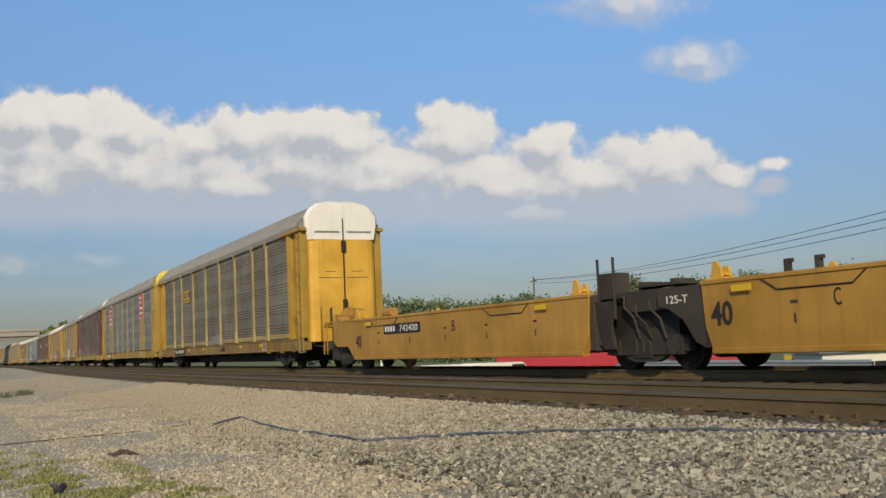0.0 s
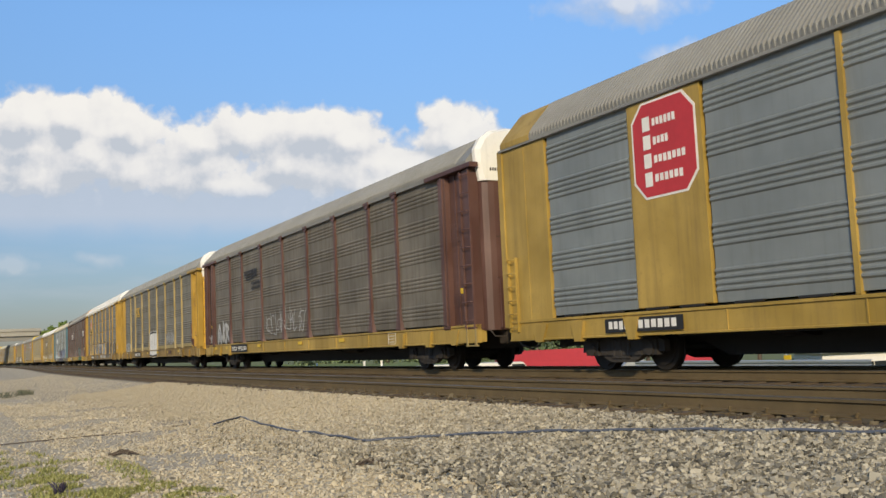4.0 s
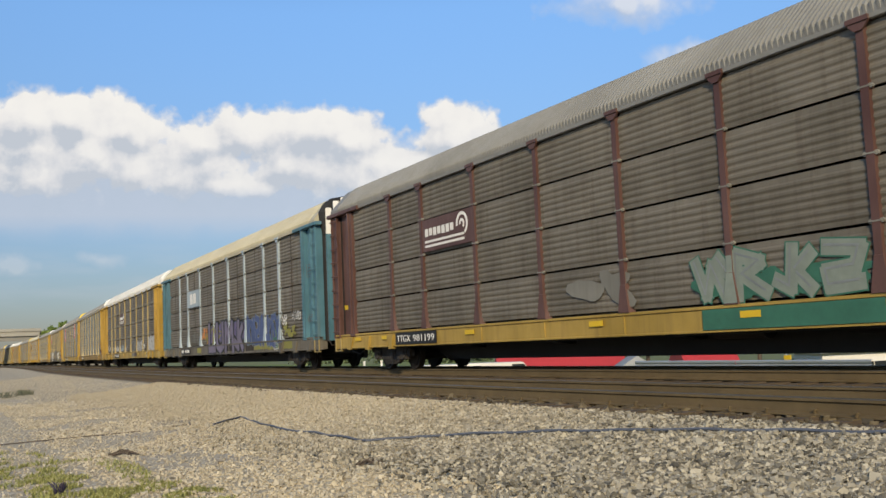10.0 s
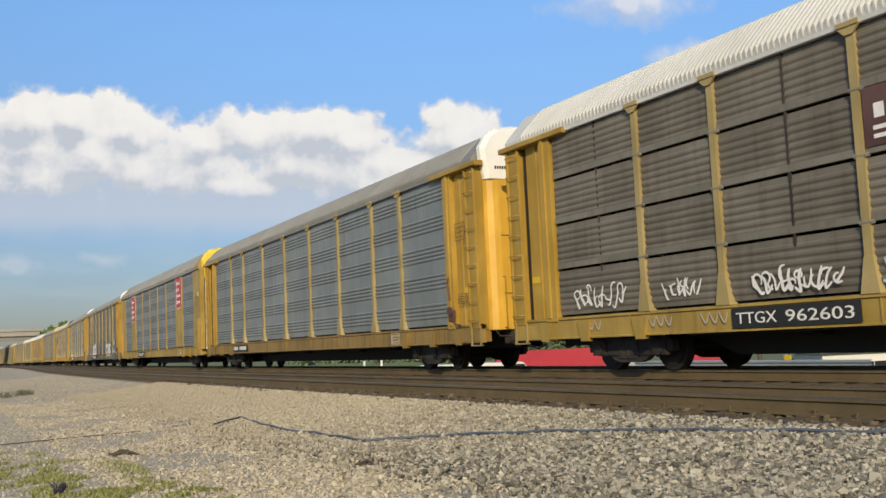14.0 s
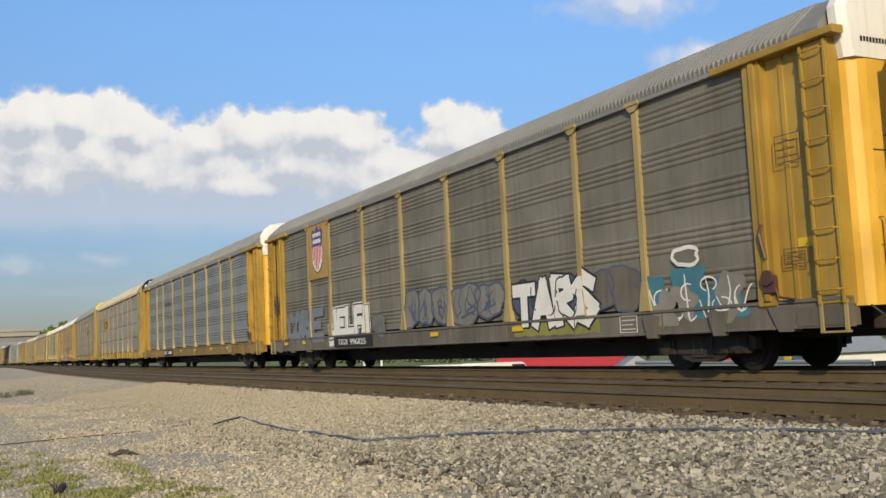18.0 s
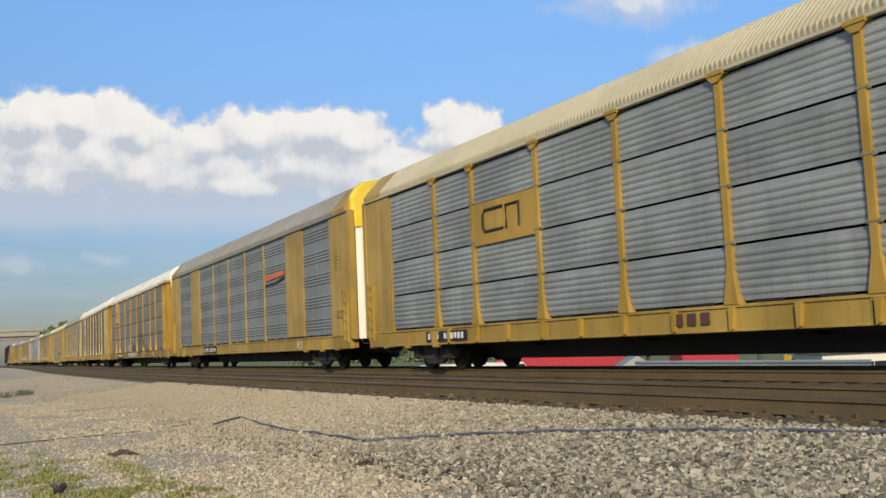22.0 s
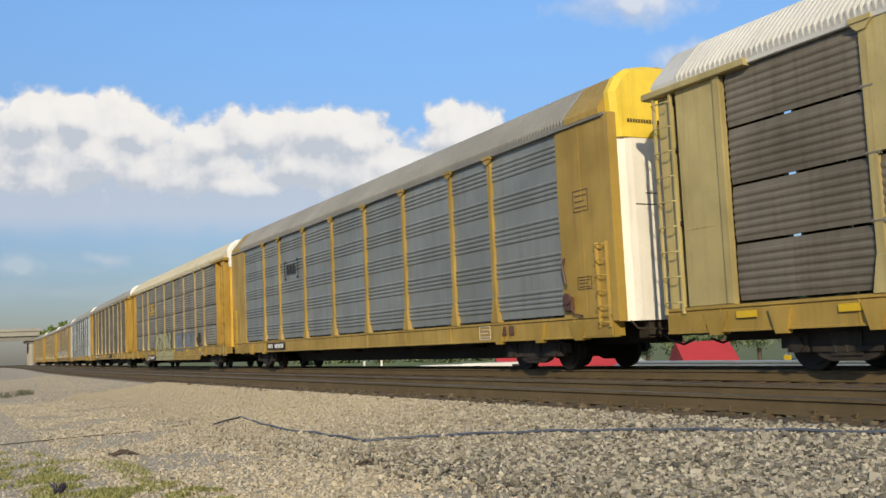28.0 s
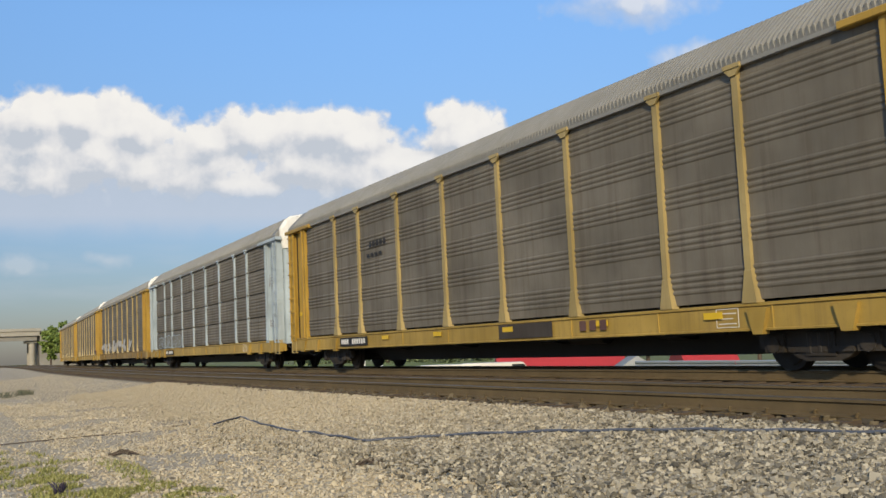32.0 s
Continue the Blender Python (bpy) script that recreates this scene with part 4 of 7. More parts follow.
        if s == 0:
            part("lettering", kept("hoodwords", lambda: joined([bars(14, -1.05, -0.12, 4.78, 4.86, 0, M["black_mark"], 1), bars(14, 0.16, 1.1, 4.78, 4.86, 0, M["black_mark"], 2)], M["black_mark"], pose(13.725, 0, 0, 0, 0, 90))), hd, "black warning lettering")
        lk = kept("lockbar", lambda: Geo().disc((13.74, 0, 3.1), "z", 0.022, 2.2, 8).box(13.7, 13.8, -0.07, 0.07, 4.1, 4.5).box(13.7, 13.8, -0.07, 0.07, 2.0, 2.4).box(13.7, 13.78, -0.2, 0.2, 1.05, 1.12).mesh("lock_bar", M["black"]))
        part("lock_bar", lk, car, m=rot)
        if not smooth:
            part("grab_iron", kept(("grab", bn), lambda: Geo().tube([(13.7, -0.95, 1.0), (13.8, -0.95, 1.0), (13.8, -0.95, 2.2), (13.7, -0.95, 2.2)], 0.016, 5).tube([(13.7, -0.55, 1.0), (13.8, -0.55, 1.0), (13.8, -0.55, 1.9), (13.7, -0.55, 1.9)], 0.016, 5).box(13.7, 13.72, -0.95, -0.55, 1.8, 1.82).mesh("grab_iron", body)), car, m=rot)
    if smooth:      # drain slots along the foot of the side
        slot = kept("slot", lambda: Geo().box(-0.3, 0.3, -1.492, -1.44, -0.018, 0.018).mesh("drain_slot", M["black"]))
        for i in range(9):
            for k in (0.27, 0.73):
                part("drain_slot", slot, car, at=(EDGES[i] + k * (EDGES[i + 1] - EDGES[i]), 0, 1.135))
    if spec.get("ribbed"):
        for i in range(9):
            y = -1.12 + 0.28 * i
            part("door_slat", kept(("rib", i, slat.name), lambda: Geo().bev(13.66, 13.78, y - 0.095, y + 0.095, 0.95, zs, 0.02).mesh("door_slat", slat)), car)
            part("hood_slat", kept(("hrib", i, slat_top.name), lambda: Geo().bev(13.62, 13.78, y - 0.1, y + 0.1, zs, 5.86 - 0.3 * abs(y) ** 3, 0.02).mesh("hood_slat", slat_top)), car)
    if spec.get("gussets"):
        for i in range(13):
            part("sill_gusset", kept(("gusset", sill.name), lambda: Geo().prism([(-0.05, 1.05), (0.07, 1.05), (0.02, 0.7), (-0.05, 0.66)], "y", -1.56, -1.48).mesh("sill_gusset", M["yellow"])), car, at=(-8.4 + 1.4 * i, 0, 0))
    if spec.get("brake"):
        part("hand_brake", kept("brake", lambda: Geo().bev(12.0, 12.24, -1.58, -1.5, 1.2, 1.5, 0.03).disc((12.12, -1.6, 1.46), "y", 0.12, 0.02, 14).tube([(12.1, -1.58, 1.75), (12.0, -1.58, 2.15), (12.05, -1.56, 2.3)], 0.03, 6).tube([(12.2, -1.56, 1.35), (12.3, -1.56, 1.15), (12.6, -1.56, 1.1)], 0.02, 5).mesh("hand_brake", M["brown"])), car, "rusty hand brake housing")
    for x in (12.73, -12.73):
        part("warning_plate", kept("wplate", lambda: outline("warning_plate", rect(-0.14, 0.14, -0.07, 0.07), -1.5 if smooth else -1.395, M["reflector"], 0.01)), car, "small bright yellow plate", at=(x, 0.0 if smooth else 0.0, 1.95))
    return car


def ladder_short(mat):
    g = Geo()
    for x in (13.1, 13.42):
        g.box(x - 0.018, x + 0.018, -1.55, -1.47, 0.85, 2.5)
    for i in range(6):
        z = 0.95 + 0.3 * i
        g.tube([(13.1, -1.54, z), (13.12, -1.59, z), (13.4, -1.59, z), (13.42, -1.54, z)], 0.013, 5)
    return g.mesh("ladder", mat)


def joined(meshes, mat, m=None):
    g = Geo()
    for me in meshes:
        g.add([(m @ v.co) if m else v.co for v in me.vertices], [tuple(p.vertices) for p in me.polygons])
    return g.mesh(meshes[0].name, mat, False)


# ---- marks on the sides ----
def number_board(car, x, text, z=0.87, mat="white_mark", plate="plate", w=2.6, mark="TTGX"):
    o = part("number_board", outline("number_board", rect(x - w / 2, x + w / 2, z - 0.16, z + 0.16), -1.524, M[plate]), car, "black painted panel with white numerals")
    part("lettering", word(mark, x - w / 2 + 0.1, z - 0.09, 0.18, -1.527, M[mat], width=0.34 * w), o)
    part("number_text", word(text, x - w / 2 + 0.45 * w, z - 0.09, 0.18, -1.527, M[mat], "number_text", width=0.5 * w), o)


def reflectors(car, xs, z=0.93):
    for x in xs:
        part("reflector", kept("refl", lambda: outline("reflector", rect(-0.22, 0.22, -0.055, 0.055), -1.522, M["reflector"], 0.008)), car, at=(x, 0, z))


def shield(car, x=-8.05, words=True, mat="yellow", k=1.0):
    """Yellow board with a striped shield: navy above, red and white stripes below."""
    b = part("emblem_board", outline("emblem_board", rect(x - 0.98, x + 0.98, 3.05, 4.92), -1.50, M[mat], 0.03), car, "yellow board with a striped shield emblem")
    z, y = 4.08, -1.508

    def at(pts):
        return [(x + u * k, z + v * k) for u, v in pts]
    half = [(0, 0.62), (0.147, 0.46), (0.315, 0.52), (0.42, 0.40), (0.36, 0.15), (0.42, -0.1), (0.386, -0.38), (0.21, -0.58), (0, -0.66)]
    shape = half + [(-u, v) for u, v in half[-2:0:-1]]
    part("shield", outline("shield", at(shape), y, M["blue_mark"]), b, "navy shield with red and white stripes")
    low = [(0.34, 0.06), (0.385, -0.1), (0.352, -0.36), (0.19, -0.55), (0, -0.625)]
    low = low + [(-u, v) for u, v in low[-2::-1]]
    part("shield_field", outline("shield_field", at(low), y - 0.006, M["white_mark"]), b)
    for i in range(6):
        u = -0.295 + 0.118 * i
        drop = -0.55 if abs(u) < 0.16 else -0.43 if abs(u) < 0.28 else -0.3
        part("red_stripe", outline("red_stripe", at(rect(u - 0.03, u + 0.03, drop, 0.06)), y - 0.012, M["red_mark"]), b)
    for n_, v in ((5, 0.30), (7, 0.13)):
        part("lettering", bars(n_, x - 0.3 * k, x + 0.3 * k, z + v * k, z + (v + 0.11) * k, y - 0.003, M["white_mark"], n_), b)
    if words:
        part("lettering", word("BUILDING AMERICA", x - 0.82, z - 0.88, 0.14, -1.504, M["black_mark"], width=1.64), b)


def octagon(car, x, z=4.12, r=0.85):
    c = [(x + dx * r, z + dz * r) for dx, dz in ((-0.62, 1.0), (0.62, 1.0), (0.95, 0.64), (0.95, -0.64), (0.62, -1.0), (-0.62, -1.0), (-0.95, -0.64), (-0.95, 0.64))]
    b = part("emblem_board", outline("emblem_board", [(x + (a - x) * 1.06, z + (e - z) * 1.05) for a, e in c], -1.482, M["white_mark"]), car, "red octagonal emblem with a white rim")
    part("red_field", outline("red_field", c, -1.488, M["red_mark"]), b)
    for i in range(4):
        zz = z + 0.48 * r - 0.4 * r * i
        g = joined([bars(1, x - 0.62 * r, x - 0.36 * r, zz - 0.06, zz + 0.24 * r, -1.492, M["white_mark"], 1, 0.1), bars((6, 4, 7, 6)[i], x - 0.3 * r, x + (0.45, 0.2, 0.7, 0.6)[i] * r, zz, zz + 0.17 * r, -1.492, M["white_mark"], i, 0.3)], M["white_mark"])
        part("lettering", g, b)


def wheel_mark(car, x, z, w, board="brown", rowz=None):
    """Dark board with a white hooked-rail emblem and a line of white lettering."""
    h = 0.84
    b = part("emblem_board", outline("emblem_board", rect(x - w / 2, x + w / 2, z - h / 2, z + h / 2), -1.49, M[board], 0.03), car, "brown board with a white wheel emblem")
    y = -1.497
    g = Geo()
    cx, cz = x + w / 2 - 0.5, z + 0.08
    for r0, r1 in ((0.30, 0.22), (0.13, 0.06)):
        a = ring(cx, cz, r0, 20, -60, 200)
        c = ring(cx, cz, r1, 20, -60, 200)
        for i in range(19):
            g.prism([a[i], a[i + 1], c[i + 1], c[i]], "y", y, y + 0.005)
    for k in (0, 1):
        g.prism([(x - w / 2 + 0.15, z - 0.2 - 0.12 * k), (cx + 0.1, z - 0.2 - 0.12 * k), (cx + 0.1, z - 0.14 - 0.12 * k), (x - w / 2 + 0.15, z - 0.14 - 0.12 * k)], "y", y, y + 0.005)
    part("wheel_emblem", g.mesh("wheel_emblem", M["white_mark"]), b)
    part("lettering", bars(7, x - w / 2 + 0.18, cx - 0.38, z - 0.04, z + 0.17, y + 0.002, M["white_mark"], 8, 0.25), b)


def block_letters(car, x, z, n, w, h, mat, under=True):
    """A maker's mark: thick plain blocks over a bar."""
    g = Geo()
    for i in range(n):
        a = x - w / 2 + i * w / n
        g.prism([(a, z), (a + 0.78 * w / n, z), (a + 0.78 * w / n, z + 0.2 * h), (a + 0.26 * w / n, z + 0.2 * h), (a + 0.26 * w / n, z + 0.8 * h), (a + 0.78 * w / n, z + 0.8 * h), (a + 0.78 * w / n, z + h), (a, z + h)] if i % 2 == 0 else
                [(a, z), (a + 0.78 * w / n, z), (a + 0.78 * w / n, z + 0.6 * h), (a + 0.3 * w / n, z + 0.62 * h), (a + 0.3 * w / n, z + 0.8 * h), (a + 0.78 * w / n, z + 0.8 * h), (a + 0.78 * w / n, z + h), (a, z + h), (a, z + 0.42 * h), (a + 0.5 * w / n, z + 0.4 * h), (a + 0.5 * w / n, z + 0.2 * h), (a, z + 0.2 * h)], "y", -1.485, -1.479)
    if under:
        g.box(x - w / 2, x + w / 2 - 0.1, -1.485, -1.479, z - 0.25 * h, z - 0.1 * h)
    part("emblem", g.mesh("emblem", M[mat]), car, "thick block emblem over a bar")


def placard(car, x, z, w, h, mat="brown", lines=3):
    """Small stencilled data panel: a thin frame round faint lines."""
    g = Geo()
    for s in (-1, 1):
        g.box(x + s * w / 2 - 0.006, x + s * w / 2 + 0.006, -1.49, -1.484, z - h / 2, z + h / 2).box(x - w / 2, x + w / 2, -1.49, -1.484, z + s * h / 2 - 0.006, z + s * h / 2 + 0.006)
    for k in range(lines):
        zz = z - h / 2 + h * (k + 0.7) / (lines + 0.6)
        g.box(x - 0.4 * w, x + (0.4 - 0.15 * (k % 2)) * w, -1.488, -1.484, zz - 0.008, zz + 0.008)
    part("data_panel", g.mesh("data_panel", M[mat]), car)


def tag(car, letters, x, z, w, h, fill, line, seed):
    f, o = spray(letters, x, z, w, h, M[fill], M[line], seed)
    p = part("graffiti_outline", o, car, "sprayed graffiti letters")
    part("graffiti_fill", f, p)


def patch(car, x0, x1, z0, z1, n, mat, seed, spiky=0.35, y=-1.482):
    for me in blobs(x0, x1, z0, z1, n, M[mat], seed, y, spiky):
        part("graffiti_patch", me, car, "sprayed graffiti shape")


def curve_through(pts, k=5):
    """More points on a smooth line through the given ones."""
    out = []
    for i in range(len(pts) - 1):
        a, b, c, d = pts[max(i - 1, 0)], pts[i], pts[i + 1], pts[min(i + 2, len(pts) - 1)]
        for j in range(k):
            t = j / k
            out.append(tuple(0.5 * (2 * b[m] + (c[m] - a[m]) * t + (2 * a[m] - 5 * b[m] + 4 * c[m] - d[m]) * t * t + (3 * b[m] - a[m] - 3 * c[m] + d[m]) * t ** 3) for m in (0, 1)))
    return out + [pts[-1]]


def ribbon(g, pts, w, y, taper=True):
    n = len(pts)
    vs = []
    for k, (u, v) in enumerate(pts):
        p, q = pts[max(k - 1, 0)], pts[min(k + 1, n - 1)]
        dx, dz = q[0] - p[0], q[1] - p[1]
        L = math.hypot(dx, dz) or 1
        ww = w * (0.55 + 0.45 * math.sin(math.pi * (k + 0.5) / n)) if taper else w
        yy = y - 0.0001 * k
        vs += [(u - dz / L * ww, yy, v + dx / L * ww), (u + dz / L * ww, yy, v - dx / L * ww)]
    return g.add(vs, [(2 * k, 2 * k + 1, 2 * k + 3, 2 * k + 2) for k in range(n - 1)])


def hand_tag(car, x0, x1, z0, z1, n, mat, seed, w=0.022, spiky=0.6):
    """Quick handwriting in spray paint: steep, looping thin strokes."""
    r = random.Random(seed)
    g = Geo()
    h = z1 - z0
    for i in range(n):
        cx, cz = x0 + (x1 - x0) * (i + 0.5) / n, (z0 + z1) / 2
        rx = max((x1 - x0) / n, 0.3 * h)
        fan = (i + 0.5) / n - 0.5
        top = (cx + 0.7 * fan * h + r.uniform(-0.1, 0.1) * rx, z1 - abs(fan) * 0.5 * h - r.uniform(0, 0.2) * h)
        foot = (cx + r.uniform(-0.2, 0.2) * rx, z0 + r.uniform(0.05, 0.3) * spiky * h)
        hook = (foot[0] + r.choice((-1, 1)) * r.uniform(0.3, 0.8) * rx, foot[1] + r.uniform(0.0, 0.4) * h)
        ribbon(g, curve_through([top, ((top[0] + foot[0]) / 2 + r.uniform(-0.25, 0.25) * rx, cz), foot, hook]), w * r.uniform(0.75, 1.25), -1.4825 - 0.002 * i)
        a, b = r.uniform(0.35, 0.7) * rx, r.uniform(0.12, 0.28) * h
        u, v, p0 = cx + r.uniform(-0.3, 0.3) * rx, cz + r.uniform(-0.2, 0.2) * h, r.uniform(0, 6.28)
        ribbon(g, [(u + a * math.cos(p0 + 0.5 * k), v + b * math.sin(p0 + 0.5 * k)) for k in range(r.choice((6, 9, 12)))], w * 0.8, -1.4835 - 0.002 * i)
    part("graffiti_tag", g.mesh("graffiti_tag", M[mat], False), car, "quick sprayed graffiti tag")


def throw_up(car, x0, x1, z0, z1, n, fill, line, seed, w=0.022, rim=None, inner=5):
    """Fat rounded sprayed letters: filled bodies, a contour line and strokes inside."""
    r = random.Random(seed)
    step, h = (x1 - x0) / n, z1 - z0
    for i in range(n):
        cx, cz = x0 + (i + 0.5) * step, (z0 + z1) / 2 + r.uniform(-0.04, 0.04) * h
        rx, rz, tip = step * r.uniform(0.48, 0.66), 0.5 * h * r.uniform(0.9, 1.05), r.uniform(-0.14, 0.14)
        ph = [r.uniform(0, 6.28) for _ in range(2)]
        pts = []
        for k in range(24):
            a = 2 * math.pi * k / 24
            c, s = math.cos(a), math.sin(a)
            q = (abs(c) ** 3.2 + abs(s) ** 3.2) ** (-1 / 3.2) * (1 + 0.09 * math.sin(2 * a + ph[0]) + 0.08 * math.sin(3 * a + ph[1]) + 0.05 * math.sin(7 * a + ph[0]))
            pts.append((cx + rx * q * c + tip * rz * s, cz + rz * q * s))
        y = -1.4825 - 0.0015 * i
        gf, gl, gr = Geo(), Geo(), Geo()
        gf.add([(a, y, b) for a, b in pts], [tuple(range(24))])
        ribbon(gl, pts + pts[:2], w, y - 0.004, False)
        if rim:
            ribbon(gr, [(cx + (a - cx) * (1 + 1.6 * w / rx), cz + (b - cz) * (1 + 1.6 * w / rz)) for a, b in pts + pts[:2]], w * 1.2, y + 0.0005, False)
        for k in range(inner):
            u = cx + r.uniform(-0.5, 0.5) * rx
            v = [(u, cz + r.uniform(0.0, 0.95) * rz), (u + r.uniform(-0.3, 0.3) * rx, cz + r.uniform(-0.2, 0.2) * rz), (u + r.uniform(-0.5, 0.5) * rx, cz - r.uniform(0.1, 0.6) * rz), (u + r.uniform(-0.7, 0.7) * rx, cz - r.uniform(0.4, 0.9) * rz)]
            ribbon(gl, curve_through(v), w * 0.85, y - 0.0045)
        p = part("graffiti_letter", gf.mesh("graffiti_letter", M[fill], False), car, "sprayed graffiti letter")
        part("graffiti_contour", gl.mesh("graffiti_contour", M[line], False), p)
        if rim:
            part("graffiti_rim", gr.mesh("graffiti_rim", M[rim], False), p)


# strokes of sprayed block letters, in a box one wide and one high
LETTERS = {}
LETTERS["J"] = [[(0.8, 1), (0.8, 0.1), (0.15, 0.0), (0.1, 0.3)]]
LETTERS["E"] = [[(0.9, 0.95), (0.15, 0.95), (0.15, 0.05), (0.9, 0.05)], [(0.15, 0.5), (0.7, 0.5)]]
LETTERS["L"] = [[(0.2, 1), (0.2, 0.06), (0.9, 0.06)]]
LETTERS["F"] = [[(0.9, 0.94), (0.2, 0.94), (0.2, 0)], [(0.2, 0.5), (0.8, 0.5)]]
LETTERS["I"] = [[(0.5, 0.95), (0.5, 0.05)]]
LETTERS["C"] = [[(0.9, 0.8), (0.6, 0.97), (0.2, 0.75), (0.15, 0.25), (0.5, 0.03), (0.9, 0.2)]]
LETTERS["O"] = [[(0.5, 0.97), (0.15, 0.75), (0.15, 0.25), (0.5, 0.03), (0.85, 0.25), (0.85, 0.75), (0.5, 0.97)]]
LETTERS["R"] = [[(0.18, 0), (0.18, 0.95), (0.75, 0.9), (0.8, 0.6), (0.25, 0.48), (0.9, 0)]]
LETTERS["U"] = [[(0.15, 1), (0.15, 0.2), (0.5, 0.03), (0.85, 0.2), (0.85, 1)]]
LETTERS["M"] = [[(0.08, 0), (0.15, 0.97), (0.5, 0.4), (0.85, 0.97), (0.92, 0)]]
LETTERS["T"] = [[(0.05, 0.92), (0.95, 0.92)], [(0.5, 0.92), (0.5, 0)]]
LETTERS["A"] = [[(0.1, 0), (0.5, 0.97), (0.9, 0)], [(0.28, 0.35), (0.72, 0.35)]]
LETTERS["S"] = [[(0.88, 0.82), (0.5, 0.97), (0.15, 0.75), (0.5, 0.52), (0.85, 0.28), (0.5, 0.03), (0.1, 0.15)]]
# sprayed forms that spell nothing
LETTERS["a"] = [[(0.15, 0.05), (0.2, 0.95), (0.8, 0.75), (0.35, 0.5), (0.9, 0.1)]]
LETTERS["b"] = [[(0.1, 0.9), (0.35, 0.1), (0.55, 0.8), (0.9, 0.05)], [(0.7, 0.95), (0.95, 0.6)]]
LETTERS["c"] = [[(0.85, 0.95), (0.2, 0.9), (0.25, 0.1), (0.85, 0.0)], [(0.55, 0.65), (0.8, 0.35)]]
LETTERS["d"] = [[(0.15, 0.0), (0.2, 0.6), (0.5, 0.95), (0.85, 0.6), (0.8, 0.0)], [(0.5, 0.55), (0.5, 0.2)]]
LETTERS["e"] = [[(0.5, 1.0), (0.45, 0.1), (0.1, 0.3)], [(0.55, 0.5), (0.9, 0.85)], [(0.6, 0.4), (0.9, 0.05)]]
LETTERS["f"] = [[(0.2, 0.95), (0.85, 0.85), (0.75, 0.45), (0.2, 0.4), (0.3, 0.05), (0.9, 0.1)]]


def fat_stroke(g, pts, w, y):
    """A broad sprayed stroke: a ribbon with blunt ends and filled elbows."""
    for k in range(len(pts) - 1):
        (a, b), (c, e) = pts[k], pts[k + 1]
        dx, dz = c - a, e - b
        L = math.hypot(dx, dz) or 1
        dx, dz = dx / L * w, dz / L * w
        q = 0.75
        yy = y - 0.00025 * k
        g.add([(a - dz - q * dx, yy, b + dx - q * dz), (a + dz - q * dx, yy, b - dx - q * dz), (c + dz + q * dx, yy, e - dx + q * dz), (c - dz + q * dx, yy, e + dx + q * dz)], [(0, 1, 2, 3)])


def piece(car, letters, x0, x1, z0, z1, fill, line, rim=None, w=0.13, edge=0.035, seed=0, y=-1.486, wild=1.0, lit=None):
    """A row of sprayed block letters: broad strokes, a contour behind them and an outer rim."""
    r = random.Random(seed)
    step, h = (x1 - x0) / len(letters), z1 - z0
    for i, ch in enumerate(letters):
        tip, kx = wild * r.uniform(-0.12, 0.12), 0.92 + wild * r.uniform(0.0, 0.12)
        lo, hi = z0 + wild * r.uniform(0, 0.08) * h, z1 - wild * r.uniform(0, 0.12) * h
        gf, gl, gr, gh = Geo(), Geo(), Geo(), Geo()
        yy = y - 0.0004 * i
        for j, st_ in enumerate(LETTERS[ch]):
            pts = [(x0 + step * (i + 0.5 + (u - 0.5) * kx) + tip * (v - 0.5) * h + wild * r.uniform(-0.03, 0.03) * step, lo + v * (hi - lo)) for u, v in st_]
            fat_stroke(gf, pts, w, yy - 0.003 - 0.001 * j)
            fat_stroke(gl, pts, w + edge, yy)
            if rim:
                fat_stroke(gr, pts, w + 1.9 * edge, yy + 0.003)
            if lit:
                fat_stroke(gh, [(u - 0.3 * w, v + 0.3 * w) for u, v in pts], 0.16 * w, yy - 0.006 - 0.001 * j)
        p = part("graffiti_letter", gf.mesh("graffiti_letter", M[fill], False), car, "sprayed graffiti letter")
        part("graffiti_contour", gl.mesh("graffiti_contour", M[line], False), p)
        if rim:
            part("graffiti_rim", gr.mesh("graffiti_rim", M[rim], False), p)
        if lit:
            part("graffiti_gleam", gh.mesh("graffiti_gleam", M[lit], False), p)


